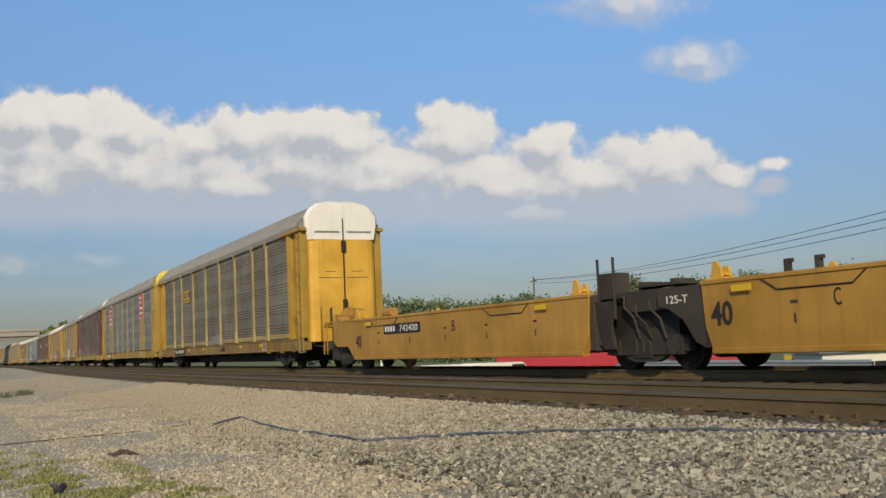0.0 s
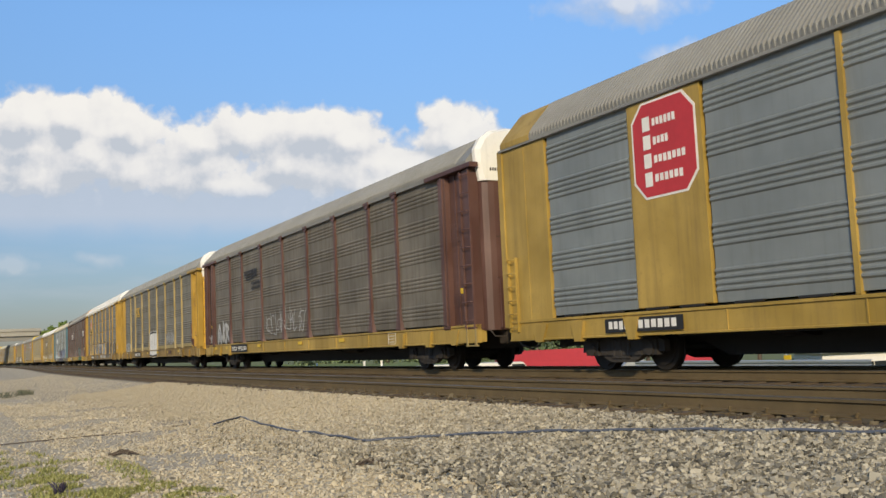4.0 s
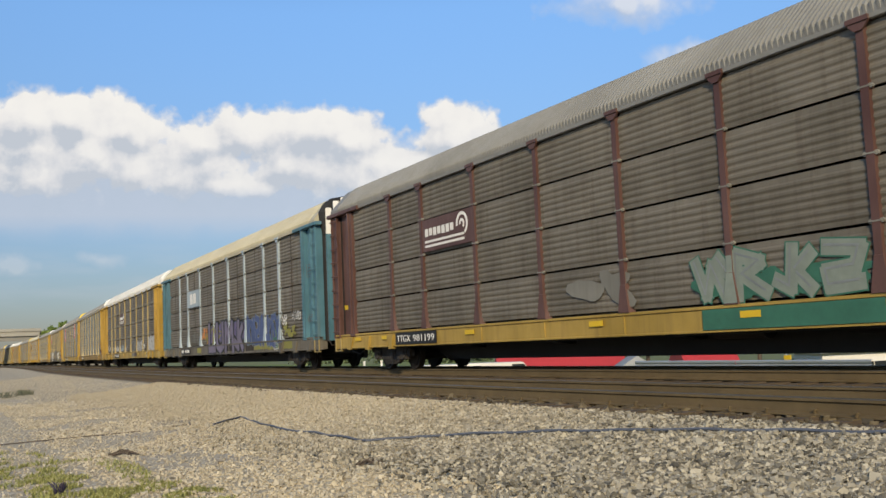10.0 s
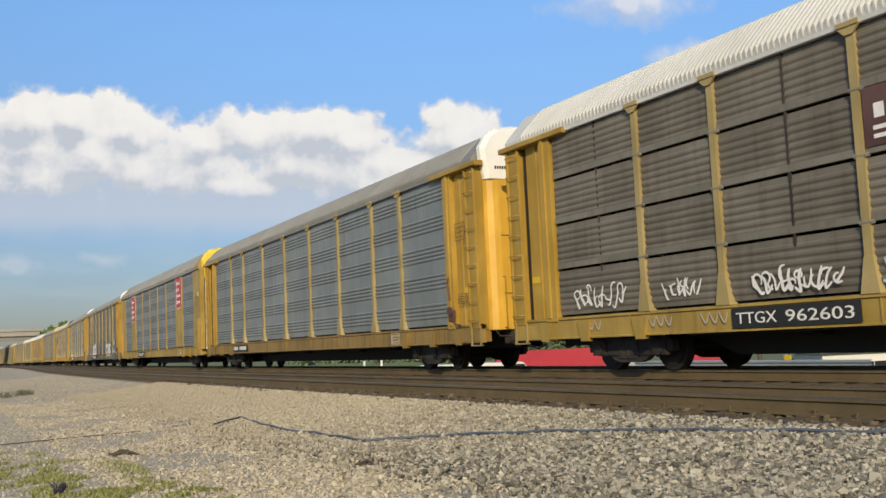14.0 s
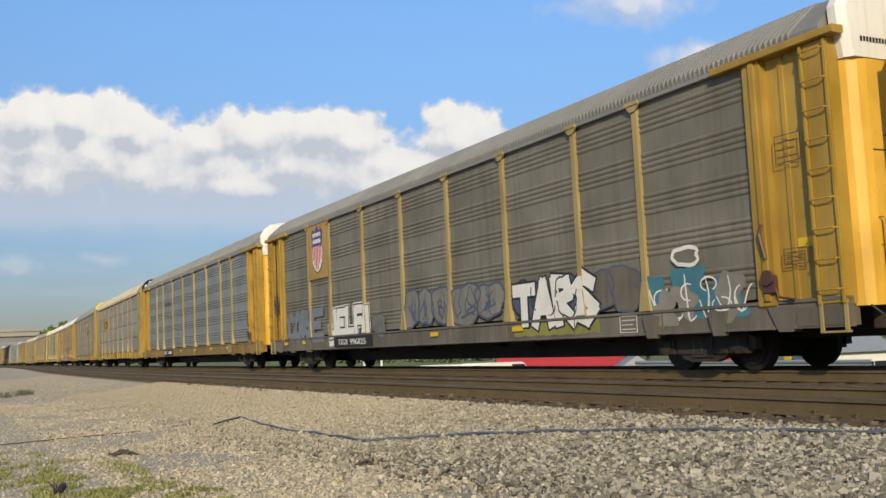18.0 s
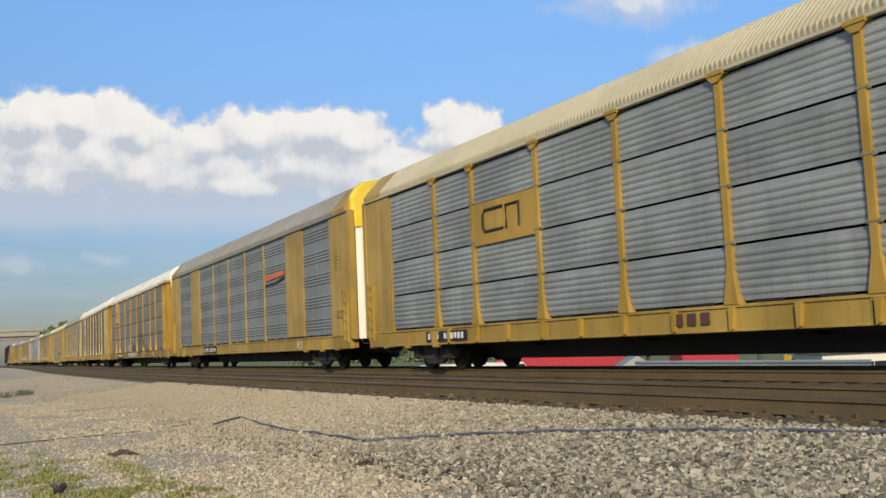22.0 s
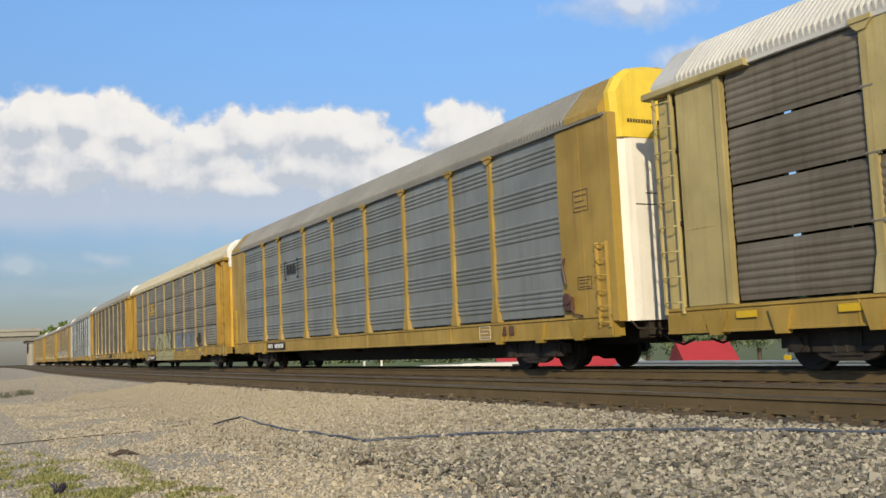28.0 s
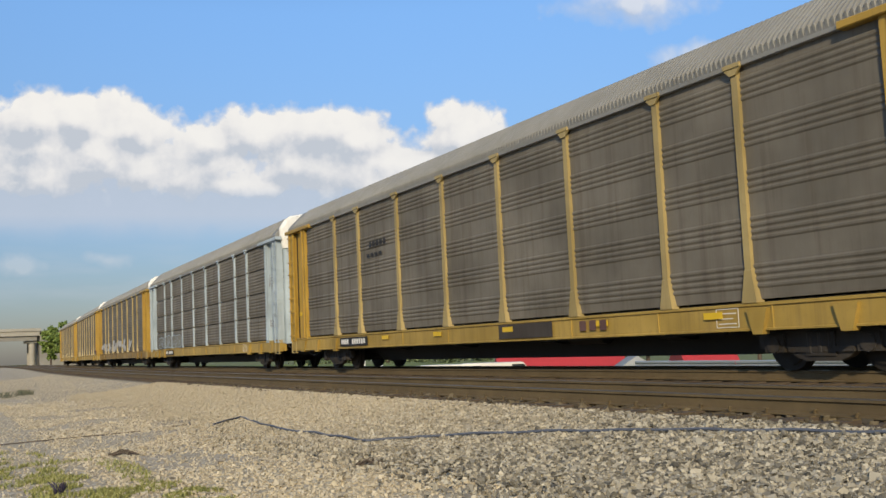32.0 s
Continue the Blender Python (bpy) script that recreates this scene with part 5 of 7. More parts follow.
def slab(car, x0, x1, z0, z1, fill, line, rim, seed, cuts):
    """One broad white sprayed block with a heavy contour, and curved lines that part its letters."""
    r = random.Random(seed)
    n = 16
    up = [(x0 + (x1 - x0) * k / n, z1 - 0.05 * (z1 - z0) * abs(math.sin(2.2 + 7.0 * k / n)) - 0.10 * (k < 3)) for k in range(n + 1)]
    down = [(x1 - (x1 - x0) * k / n, z0 + 0.03 * math.sin(9.0 * k / n)) for k in range(n + 1)]
    ringp = up + down
    p = part("graffiti_block", Geo().add([(a, -1.486, b) for a, b in ringp], [tuple(range(len(ringp)))]).mesh("graffiti_block", M[fill], False), car, "broad white sprayed block with a black contour")
    g = ribbon(Geo(), down + up, 0.055, -1.490, False)
    part("graffiti_contour", g.mesh("graffiti_contour", M[line], False), p)
    cx, cz = (x0 + x1) / 2, (z0 + z1) / 2
    g = ribbon(Geo(), [(cx + (a - cx) * 1.05, cz + (b - cz) * 1.085) for a, b in down + up], 0.03, -1.4885, False)
    part("graffiti_rim", g.mesh("graffiti_rim", M[rim], False), p)
    g = Geo()
    for i in range(cuts):
        u = x0 + (x1 - x0) * (i + 1) / (cuts + 1)
        ribbon(g, curve_through([(u, z1 - 0.05), (u + 0.06, cz + 0.25), (u + r.uniform(-0.1, 0.15), cz - 0.1), (u + 0.25, cz - 0.35), (u + 0.15, z0 + 0.05)]), 0.016, -1.4935 - 0.001 * i, False)
        ribbon(g, curve_through([(u - 0.3, cz + 0.2), (u - 0.28, cz - 0.02), (u - 0.1, cz - 0.08)]), 0.012, -1.4955 - 0.001 * i, False)
    part("graffiti_strokes", g.mesh("graffiti_strokes", M[line], False), p)


def over_post(car, x, z1, mat, z0=1.12):
    """Spray paint carried across a side post."""
    part("graffiti_patch", kept(("overpost", z1, z0, mat), lambda: Geo().box(-0.066, 0.066, -1.511, -1.507, 1.62, z1).add([(-0.155, -1.534, z0), (0.155, -1.534, z0), (0.074, -1.519, 1.615), (-0.074, -1.519, 1.615)], [(0, 1, 2, 3)]).mesh("graffiti_patch", M[mat], False)), car, at=(x, 0, 0))


def sill_patch(car, x0, x1, mat, seed=0, z0=0.74, z1=1.03):
    r = random.Random(seed)
    n = 14
    pts = [(x0 + (x1 - x0) * k / n, z0 + r.uniform(0, 0.05)) for k in range(n + 1)] + [(x1 - (x1 - x0) * k / n, z1 - r.uniform(0, 0.03)) for k in range(n + 1)]
    part("graffiti_patch", Geo().add([(a, -1.4835, b) for a, b in pts], [tuple(range(len(pts)))]).mesh("graffiti_patch", M[mat], False), car, "sprayed paint on the sill")


# ---- the train, wagon by wagon from the head ----
GREY_ROOF, WHITE_ROOF, CREAM_ROOF = "ribbed galvanised roof", "ribbed white painted roof", "ribbed cream painted roof"


def lab(col, sides, roof, more=""):
    return f"{col} car-carrier wagon, {sides}, {roof} roof" + (", " + more if more else "")


SPECS = [
    dict(hood_rise=0.0, high=1.26, body="yellow", posts="post_tan", panel="galv", roof="roof_grey", roof_label=GREY_ROOF, door="yellow_bright", label=lab("faded yellow", "grey steel", "grey")),
    dict(body="yellow_olive", panel="galv_silver", roof="roof_grey", roof_label=GREY_ROOF, smooth=True, flat=(1, 7), door="white", hood="lemon", split=4.45, hood_label="bright yellow door tops", label=lab("mustard yellow", "silver sides", "grey", "red octagon emblems")),
    dict(body="brown", panel="galv_brown", roof="roof_grey", roof_label=GREY_ROOF, sill="yellow_olive", label=lab("oxide brown", "grey steel", "grey", "graffiti at the ends")),
    dict(body="yellow", posts="post_tan", panel="galv", roof="roof_grey", roof_label=GREY_ROOF, door="yellow_bright", brake=True, label=lab("yellow", "grey steel", "grey", "white graffiti")),
    dict(body="yellow", posts="yellow", panel="galv_light", roof="roof_white", roof_label=WHITE_ROOF, rows=4, door="yellow_bright", label=lab("yellow", "grey sides", "white", "striped shield emblem")),
    dict(body="brown", panel="galv_brown", roof="roof_grey", roof_label=GREY_ROOF, rows=4, sill="yellow_olive", hood="peach", hood_label="peach painted door tops", label=lab("oxide brown", "grimy sides", "grey", "white wheel emblems")),
    dict(body="blue", panel="galv_brown", roof="roof_cream", roof_label=CREAM_ROOF, rows=4, joints=True, posts="bluegrey", sill="galv_brown", ribbed=True, label=lab("dull blue", "grimy sides", "cream", "coloured graffiti")),
    dict(body="yellow", posts="post_tan", panel="galv_brown", roof="roof_white", roof_label=WHITE_ROOF, rows=4, joints=True, bands=True, sill="yellow_olive", label=lab("yellow", "grimy sides", "white", "brown emblem board")),
    dict(body="yellow", posts="post_tan", panel="galv_silver", roof="roof_grey", roof_label=GREY_ROOF, door="yellow_bright", brake=True, label=lab("yellow", "clean silver sides", "grey")),
    dict(body="yellow_olive", panel="galv_silver", roof="roof_grey", roof_label=GREY_ROOF, smooth=True, flat=(1, 7), door="white", hood="lemon", split=4.45, hood_label="bright yellow door tops", label=lab("mustard yellow", "silver sides", "grey", "red octagon emblems")),
    dict(body="yellow", posts="post_tan", panel="galv", roof="roof_grey", roof_label=GREY_ROOF, high=0.98, sill="galv_brown", door="yellow_bright", brake=True, label=lab("faded yellow", "grey steel", "grey", "white graffiti")),
    dict(body="yellow", posts="post_tan", panel="galv_silver", roof="roof_grey", roof_label=GREY_ROOF, door="yellow_bright", brake=True, label=lab("yellow", "blue-grey steel", "grey")),
    dict(body="yellow_olive", panel="galv_bright", roof="roof_cream", roof_label=CREAM_ROOF, rows=4, posts="yellow", smooth=True, strong_posts=True, gussets=True, door="yellow", hood="white", ribbed=True, label=lab("mustard yellow", "silver sides", "cream")),
    dict(body="yellow_olive", panel="galv_silver", roof="roof_grey", roof_label=GREY_ROOF, smooth=True, flat=(1, 7), door="white", hood="lemon", split=4.45, hood_label="bright yellow door tops", label=lab("mustard yellow", "silver sides", "grey", "orange stripe")),
    dict(body="yellow", posts="yellow", panel="galv_light", roof="roof_white", roof_label=WHITE_ROOF, rows=4, door="yellow_bright", label=lab("bright yellow", "grey sides", "white", "white graffiti")),
    dict(body="yellow_tan", plain_end=True, panel="galv_brown", roof="roof_white", roof_label=WHITE_ROOF, rows=4, posts="yellow_tan", sill="yellow_olive", door="yellow", label=lab("cream yellow", "grimy sides", "white", "shield emblem")),
    dict(body="yellow_olive", panel="galv_silver", roof="roof_grey", roof_label=GREY_ROOF, smooth=True, strong_posts=True, door="white", hood="lemon", split=4.5, hood_label="bright yellow door tops", brake=True, label=lab("mustard yellow", "silver sides", "grey", "bracketed black emblem")),
    dict(body="yellow", posts="post_tan", panel="galv_light", roof="roof_cream", roof_label=CREAM_ROOF, rows=4, sill="yellow_olive", door="yellow_bright", label=lab("yellow", "grey sides", "cream", "blue and lime graffiti")),
    dict(body="yellow", posts="post_tan", panel="galv_brown", roof="roof_grey", roof_label=GREY_ROOF, sill="yellow_olive", label=lab("faded yellow", "grey steel", "grey")),
    dict(body="bluegrey", panel="galv_brown", roof="roof_grey", roof_label=GREY_ROOF, rows=4, posts="bluegrey", flare=False, sill="yellow_olive", label=lab("pale blue-grey", "grimy sides", "grey", "pale posts")),
    dict(body="yellow", posts="post_tan", panel="galv_brown", roof="roof_grey", roof_label=GREY_ROOF, label=lab("yellow", "grimy steel", "grey")),
    dict(body="yellow", posts="post_tan", panel="galv_brown", sill="yellow_olive", roof="roof_grey", roof_label=GREY_ROOF, brake=True, label=lab("yellow", "grey steel", "grey")),
    dict(body="yellow", posts="post_tan", panel="galv_brown", sill="yellow_olive", roof="roof_grey", roof_label=GREY_ROOF, label=lab("faded yellow", "grey steel", "grey", "last of the train")),
]
CARS = [autorack(s) for s in SPECS]
C = dict(enumerate(CARS, 1))

KNOWN = {1: (-7.6, "987874", "TTGX"), 3: (-7.6, "992131", "TTGX"), 4: (-5.95, "987987", "TTGX"), 5: (-6.6, "990640", "TTGX"), 6: (-7.6, "981199", "TTGX"), 8: (-5.62, "962603", "TTGX"), 10: (-4.56, "691876", "TTGX"), 11: (-5.2, "996825", "TTGX"), 12: (-5.45, "704047", "ETTX"), 14: (-4.89, "690339", "CTTX"), 15: (-6.8, "905881", "ETTX"), 18: (-5.62, "820807", "ETTX")}
for n in range(1, 21):
    x = {2: -8.9, 13: -8.6, 14: -6.8}.get(n, -7.6)
    if n in KNOWN:
        number_board(C[n], KNOWN[n][0], KNOWN[n][1], w=2.5, mark=KNOWN[n][2], z=0.62 if n == 18 else 0.87)
    else:
        b = part("number_board", outline("number_board", rect(x - 1.1, x + 1.1, 0.74, 1.0), -1.524, M["plate"]), C[n], "dark panel of worn numerals")
        part("lettering", joined([bars(4, x - 0.98, x - 0.35, 0.79, 0.95, -1.526, M["white_mark"], n, 0.3), bars(6, x - 0.1, x + 0.98, 0.79, 0.95, -1.526, M["white_mark"], n + 9, 0.3)], M["white_mark"]), b)
    if n in (1, 4, 8, 12, 15, 18, 19):
        reflectors(C[n], (-5.2, -1.9, 1.6, 5.1, 8.2))
    elif n in (6, 11, 3, 16):
        reflectors(C[n], (-11.6, -9.6, -4.6, 0.5, 4.6))
    placard(C[n], 8.5, 0.88, 0.5, 0.3, "white_mark")
    placard(C[n], 12.62, 3.4, 0.5, 0.42)
    placard(C[n], 12.62, 1.75, 0.46, 0.24)

block_letters(C[1], -5.7, 3.55, 3, 1.5, 0.5, "gold_mark")
part("graffiti_patch", outline("graffiti_patch", [(-1.2, 1.12), (1.3, 1.12), (1.3, 1.55), (0.9, 1.58), (0.62, 1.8), (0.5, 1.45), (0.1, 1.52), (-0.1, 1.42), (-0.48, 1.86), (-0.52, 1.3), (-1.2, 1.38)], -1.486, M["wash"], 0.002), C[1], "pale sprayed jagged patch")
for n in (2, 10):
    octagon(C[n], 8.05)
    octagon(C[n], -8.05, 4.0)
    part("lettering", word("BI", 13.0, 3.6, 0.22, -1.492, M["white_mark"]), C[n])
for k in range(4):
    g = outline("slanted_stripe", [(-6.7 + 0.12 * k, 4.02 - 0.11 * k), (-5.5, 4.02 - 0.11 * k), (-5.5, 4.07 - 0.11 * k), (-6.75 + 0.12 * k, 4.07 - 0.11 * k)], -1.484, M["black_mark"])
    part("slanted_stripe", g, C[3])
part("lettering", joined([bars(2, -5.55, -4.7, 3.72, 4.1, -1.48, M["black_mark"], 1, 0.2), bars(7, -5.6, -4.4, 3.45, 3.58, -1.48, M["black_mark"], 2), bars(8, -5.6, -4.35, 3.26, 3.38, -1.48, M["black_mark"], 3)], M["black_mark"]), C[3], "black lettering")
piece(C[3], "dea", -11.3, -9.2, 1.1, 2.1, "grey_mark", "wet_grey", None, 0.085, 0.022, 8)
hand_tag(C[3], -12.9, -12.2, 1.2, 1.7, 4, "grey_mark", 7, 0.02)
hand_tag(C[3], -3.6, 1.2, 1.3, 2.4, 9, "grey_mark", 9, 0.025)
block_letters(C[4], -5.7, 3.5, 3, 1.6, 0.5, "gold_mark")
slab(C[4], -1.22, 1.33, 0.74, 2.22, "white_mark", "black_mark", "white_mark", 12, 2)
patch(C[4], 4.5, 6.8, 1.25, 2.0, 3, "galv_light", 13, 0.9)
hand_tag(C[4], 4.4, 6.9, 1.3, 2.25, 8, "grey_mark", 15, 0.03)
over_post(C[4], 1.4, 2.2, "white_mark")
piece(C[4], "cdf", -11.3, -9.2, 1.05, 1.65, "grey_mark", "galv", "white_mark", 0.06, 0.025, 14)
for x0, x1, k in ((-8.3, -7.3, 3), (-6.5, -5.0, 4), (-4.9, -4.4, 1), (-3.7, -2.7, 3)):
    hand_tag(C[4], x0, x1, 1.35, 1.75, k, "black_mark", 15 + k, 0.012)
shield(C[5], k=0.9)
throw_up(C[5], -4.1, -1.5, 1.2, 1.85, 5, "galv_light", "grey_mark", 16, 0.02)
throw_up(C[5], -1.25, 1.25, 1.2, 2.0, 4, "grey_mark", "slate_spray", 17, 0.022)
piece(C[5], "ebd", 1.6, 3.9, 1.0, 2.0, "grey_mark", "grime", None, 0.11, 0.02, 18)
piece(C[5], "dca", 4.5, 6.85, 0.95, 2.0, "wet_grey", "grime", None, 0.13, 0.03, 19)
piece(C[5], "deb", 7.25, 8.95, 1.1, 2.05, "galv_brown", "white_mark", None, 0.105, 0.02, 20)
piece(C[5], "dcf", 9.15, 10.9, 1.1, 1.95, "galv_brown", "white_mark", None, 0.105, 0.02, 21)
for a, b, mat in ((-3.9, -1.8, "galv_light"), (-0.3, 1.6, "grey_mark"), (2.0, 3.8, "grey_mark"), (4.7, 7.0, "galv_light")):
    sill_patch(C[5], a, b, mat, int(9 * b))
hand_tag(C[5], 11.95, 12.8, 1.35, 1.9, 6, "white_mark", 22, 0.022)
hand_tag(C[5], 4.9, 6.4, 2.55, 3.3, 6, "slate_spray", 23, 0.012)
wheel_mark(C[6], -5.62, 3.52, 2.7)
wheel_mark(C[6], 10.42, 3.52, 2.6)
patch(C[6], 3.4, 6.9, 1.12, 1.7, 4, "green_spray", 20, 0.5, -1.4805)
piece(C[6], "baef", 3.3, 6.85, 1.17, 1.95, "teal_haze", "green_spray", None, 0.12, 0.025, 19, lit="galv_silver")
over_post(C[6], 4.2, 1.9, "teal_haze")
patch(C[6], 0.0, 1.1, 1.2, 1.95, 1, "galv_light", 20, 0.9)
hand_tag(C[6], 11.9, 12.6, 1.2, 1.5, 4, "grey_mark", 21, 0.015)
part("warning_plate", outline("warning_plate", rect(12.0, 12.62, 1.75, 1.93), -1.53, M["reflector"], 0.008), C[6], "small bright yellow plate")
part("green_patch", outline("green_patch", rect(3.5, 7.1, 0.7, 1.04), -1.516, M["green_spray"]), C[6], "green sprayed patch on the sill")
b = part("emblem_board", outline("emblem_board", rect(-7.0, -4.3, 3.1, 3.95), -1.49, M["bluegrey"], 0.03), C[7], "pale board with a light emblem")
block = joined([bars(2, -6.4, -4.9, 3.25, 3.8, -1.5, M["white_mark"], 3, 0.2)], M["white_mark"])
part("emblem", block, b)
throw_up(C[7], -2.4, -1.5, 1.18, 2.0, 1, "purple_spray", "slate_spray", 21, 0.02)
throw_up(C[7], -1.3, 1.3, 1.18, 2.05, 3, "purple_spray", "slate_spray", 22, 0.02)
throw_up(C[7], 1.5, 4.1, 1.18, 2.05, 2, "purple_spray", "slate_spray", 24, 0.02)
piece(C[7], "LUMe", -2.65, 3.9, 0.8, 2.02, "lilac_spray", "plate", None, 0.17, 0.10, 23, -1.496, 0.5)
over_post(C[7], -1.4, 2.0, "lime_spray")
over_post(C[7], 1.4, 2.0, "lilac_spray")
patch(C[7], -3.7, -2.6, 1.17, 1.95, 2, "orange_spray", 25, 0.9, -1.481)
hand_tag(C[7], -3.1, -2.5, 1.2, 1.8, 3, "lime_spray", 26, 0.04)
hand_tag(C[7], -1.9, 1.0, 1.3, 2.0, 3, "lime_spray", 27, 0.05)
hand_tag(C[7], -6.4, -4.4, 1.18, 1.9, 8, "galv_light", 28, 0.05)
sill_patch(C[7], -5.0, -4.1, "lime_spray", 3)
sill_patch(C[7], -2.4, 5.4, "grime", 4)
patch(C[7], 4.4, 9.2, 0.75, 1.5, 5, "green_spray", 29, 0.6, -1.4815)
piece(C[7], "abfd", 4.4, 6.95, 0.95, 2.2, "blue_dull", "galv_silver", None, 0.13, 0.035, 29)
piece(C[7], "ecb", 7.15, 9.2, 0.9, 2.1, "blue_dull", "galv_silver", None, 0.12, 0.035, 30)
hand_tag(C[7], 9.4, 9.9, 1.6, 2.1, 3, "white_mark", 46, 0.03)
patch(C[7], 9.6, 11.0, 1.17, 1.75, 2, "lime_spray", 47, 0.9, -1.4815)
hand_tag(C[7], 10.6, 11.6, 1.75, 2.15, 6, "white_mark", 31, 0.014)
sill_patch(C[7], 5.4, 10.5, "lime_spray", 5)
wheel_mark(C[8], -2.8, 3.55, 2.6)
hand_tag(C[8], -11.2, -9.6, 1.2, 1.72, 8, "white_mark", 27, 0.024, 0.8)
hand_tag(C[8], -8.5, -7.6, 1.22, 1.68, 6, "white_mark", 28, 0.022, 0.9)
hand_tag(C[8], -6.35, -4.7, 1.2, 1.66, 10, "white_mark", 29, 0.026, 0.8)
hand_tag(C[8], -3.9, -1.8, 1.17, 1.75, 9, "bluegrey", 30, 0.04, 0.7)
hand_tag(C[8], -1.1, -0.1, 1.17, 1.6, 2, "grey_mark", 31, 0.035, 0.4)
piece(C[8], "fcda", 1.75, 4.05, 1.12, 1.85, "galv_light", "slate_spray", None, 0.07, 0.02, 32)
sill_patch(C[8], 1.9, 4.3, "galv_light", 6)
piece(C[8], "ebfd", 4.4, 6.9, 1.1, 1.82, "grey_mark", "black_mark", None, 0.085, 0.025, 33)
hand_tag(C[8], 5.9, 6.9, 1.4, 1.88, 5, "white_mark", 34, 0.02)
throw_up(C[8], 7.15, 7.7, 1.17, 1.6, 1, "grey_mark", "black_mark", 35, 0.022)
hand_tag(C[8], 7.4, 8.1, 1.25, 1.65, 4, "white_mark", 36, 0.02)
piece(C[8], "adfc", 9.3, 11.65, 1.12, 1.98, "grey_mark", "galv_brown", None, 0.13, 0.02, 37)
patch(C[8], 11.9, 12.15, 1.3, 1.9, 1, "grey_mark", 45, 0.4, -1.53)
for x, k in ((-11.0, 38), (-8.95, 39), (-7.6, 40)):
    g = Geo()
    for q in range(3):
        ribbon(g, curve_through([(x + 0.22 * q, 1.0), (x + 0.12 + 0.22 * q, 0.82), (x + 0.2 + 0.22 * q, 0.98)]), 0.014, -1.522 - 0.001 * q)
    part("graffiti_tag", g.mesh("graffiti_tag", M["grey_mark"], False), C[8], "quick sprayed graffiti tag")
shield(C[11], words=False, mat="yellow", k=1.3)
piece(C[11], "COR", -11.45, -9.2, 1.02, 2.0, "slate_haze", "galv_silver", None, 0.13, 0.022, 31)
piece(C[11], "E", -8.95, -7.65, 1.02, 2.05, "slate_haze", "galv_silver", None, 0.13, 0.022, 30)
over_post(C[11], -9.05, 2.0, "slate_haze")
piece(C[11], "JELFI", -7.2, -3.6, 1.1, 1.9, "white_mark", "plate", "white_mark", 0.135, 0.045, 32, -1.488, 0.6)
over_post(C[11], -4.2, 1.95, "white_mark")
sill_patch(C[11], -7.25, -6.75, "white_mark", 3)
part("black_panel", outline("black_panel", rect(-6.7, -3.6, 0.7, 1.04), -1.5155, M["plate"]), C[11], "black painted stretch of sill")
throw_up(C[11], -3.5, -2.7, 1.0, 1.6, 1, "galv_light", "slate_spray", 33, 0.015)
throw_up(C[11], -1.3, 1.3, 1.17, 2.1, 3, "galv_light", "slate_spray", 34, 0.03)
throw_up(C[11], 1.5, 4.0, 1.17, 2.05, 2, "galv_light", "slate_spray", 36, 0.03)
hand_tag(C[11], -12.9, -12.15, 1.9, 3.0, 9, "black_mark", 37, 0.015)
patch(C[11], 8.9, 11.7, 0.9, 1.8, 3, "cyan_spray", 41, 0.5)
patch(C[11], 9.1, 11.5, 0.8, 1.7, 3, "wash", 42, 0.4, -1.486)
hand_tag(C[11], 9.2, 11.6, 0.85, 1.75, 6, "white_mark", 38, 0.022)
throw_up(C[11], 9.9, 10.45, 1.85, 2.15, 1, "galv", "white_mark", 43, 0.035, None, 0)
throw_up(C[11], 4.45, 6.95, 1.17, 2.0, 3, "slate_spray", "black_mark", 39, 0.02, None, 0)
throw_up(C[11], 7.15, 8.9, 1.17, 1.95, 2, "galv_brown", "slate_spray", 40, 0.02, None, 1)
piece(C[11], "TARS", 4.5, 7.55, 1.0, 1.92, "white_mark", "plate", None, 0.14, 0.05, 35)
over_post(C[11], 7.05, 1.9, "white_mark")
sill_patch(C[11], 4.4, 7.6, "lime_spray", 7)
part("lettering", bars(8, -6.6, -4.7, 3.55, 3.75, -1.48, M["slate_spray"], 2), C[12], "dark maker's lettering")
b = part("emblem_board", outline("emblem_board", rect(-7.0, -4.25, 2.95, 3.95), -1.49, M["yellow"], 0.03), C[13], "yellow board with a black line emblem")
g = Geo().tube([(-5.6, -1.505, 3.25), (-6.4, -1.505, 3.25), (-6.5, -1.505, 3.35), (-6.5, -1.505, 3.65), (-6.4, -1.505, 3.75), (-5.6, -1.505, 3.75)], 0.035, 5).tube([(-5.45, -1.505, 3.22), (-5.45, -1.505, 3.75), (-4.9, -1.505, 3.75), (-4.9, -1.505, 3.22)], 0.035, 5)
part("emblem", g.mesh("emblem", M["black_mark"]), b)
part("orange_stripe", outline("orange_stripe", [(4.4, 3.42), (6.9, 3.5), (6.9, 3.68), (4.4, 3.6)], -1.484, M["orange_mark"]), C[14], "orange stripe")
part("black_stripe", outline("black_stripe", [(4.4, 3.28), (5.8, 3.32), (6.9, 3.46), (6.9, 3.38), (5.8, 3.22), (4.4, 3.2)], -1.484, M["black_mark"]), C[14], "black stripe")
shield(C[15], mat="yellow_bright", k=0.9)
piece(C[15], "bfe", -2.5, -0.4, 1.1, 1.75, "grey_mark", "black_mark", None, 0.085, 0.03, 41)
throw_up(C[15], -0.2, 0.95, 1.17, 1.5, 2, "galv_light", "black_mark", 44, 0.02)
sill_patch(C[15], -2.6, 0.8, "grey_mark", 8)
g = Geo()
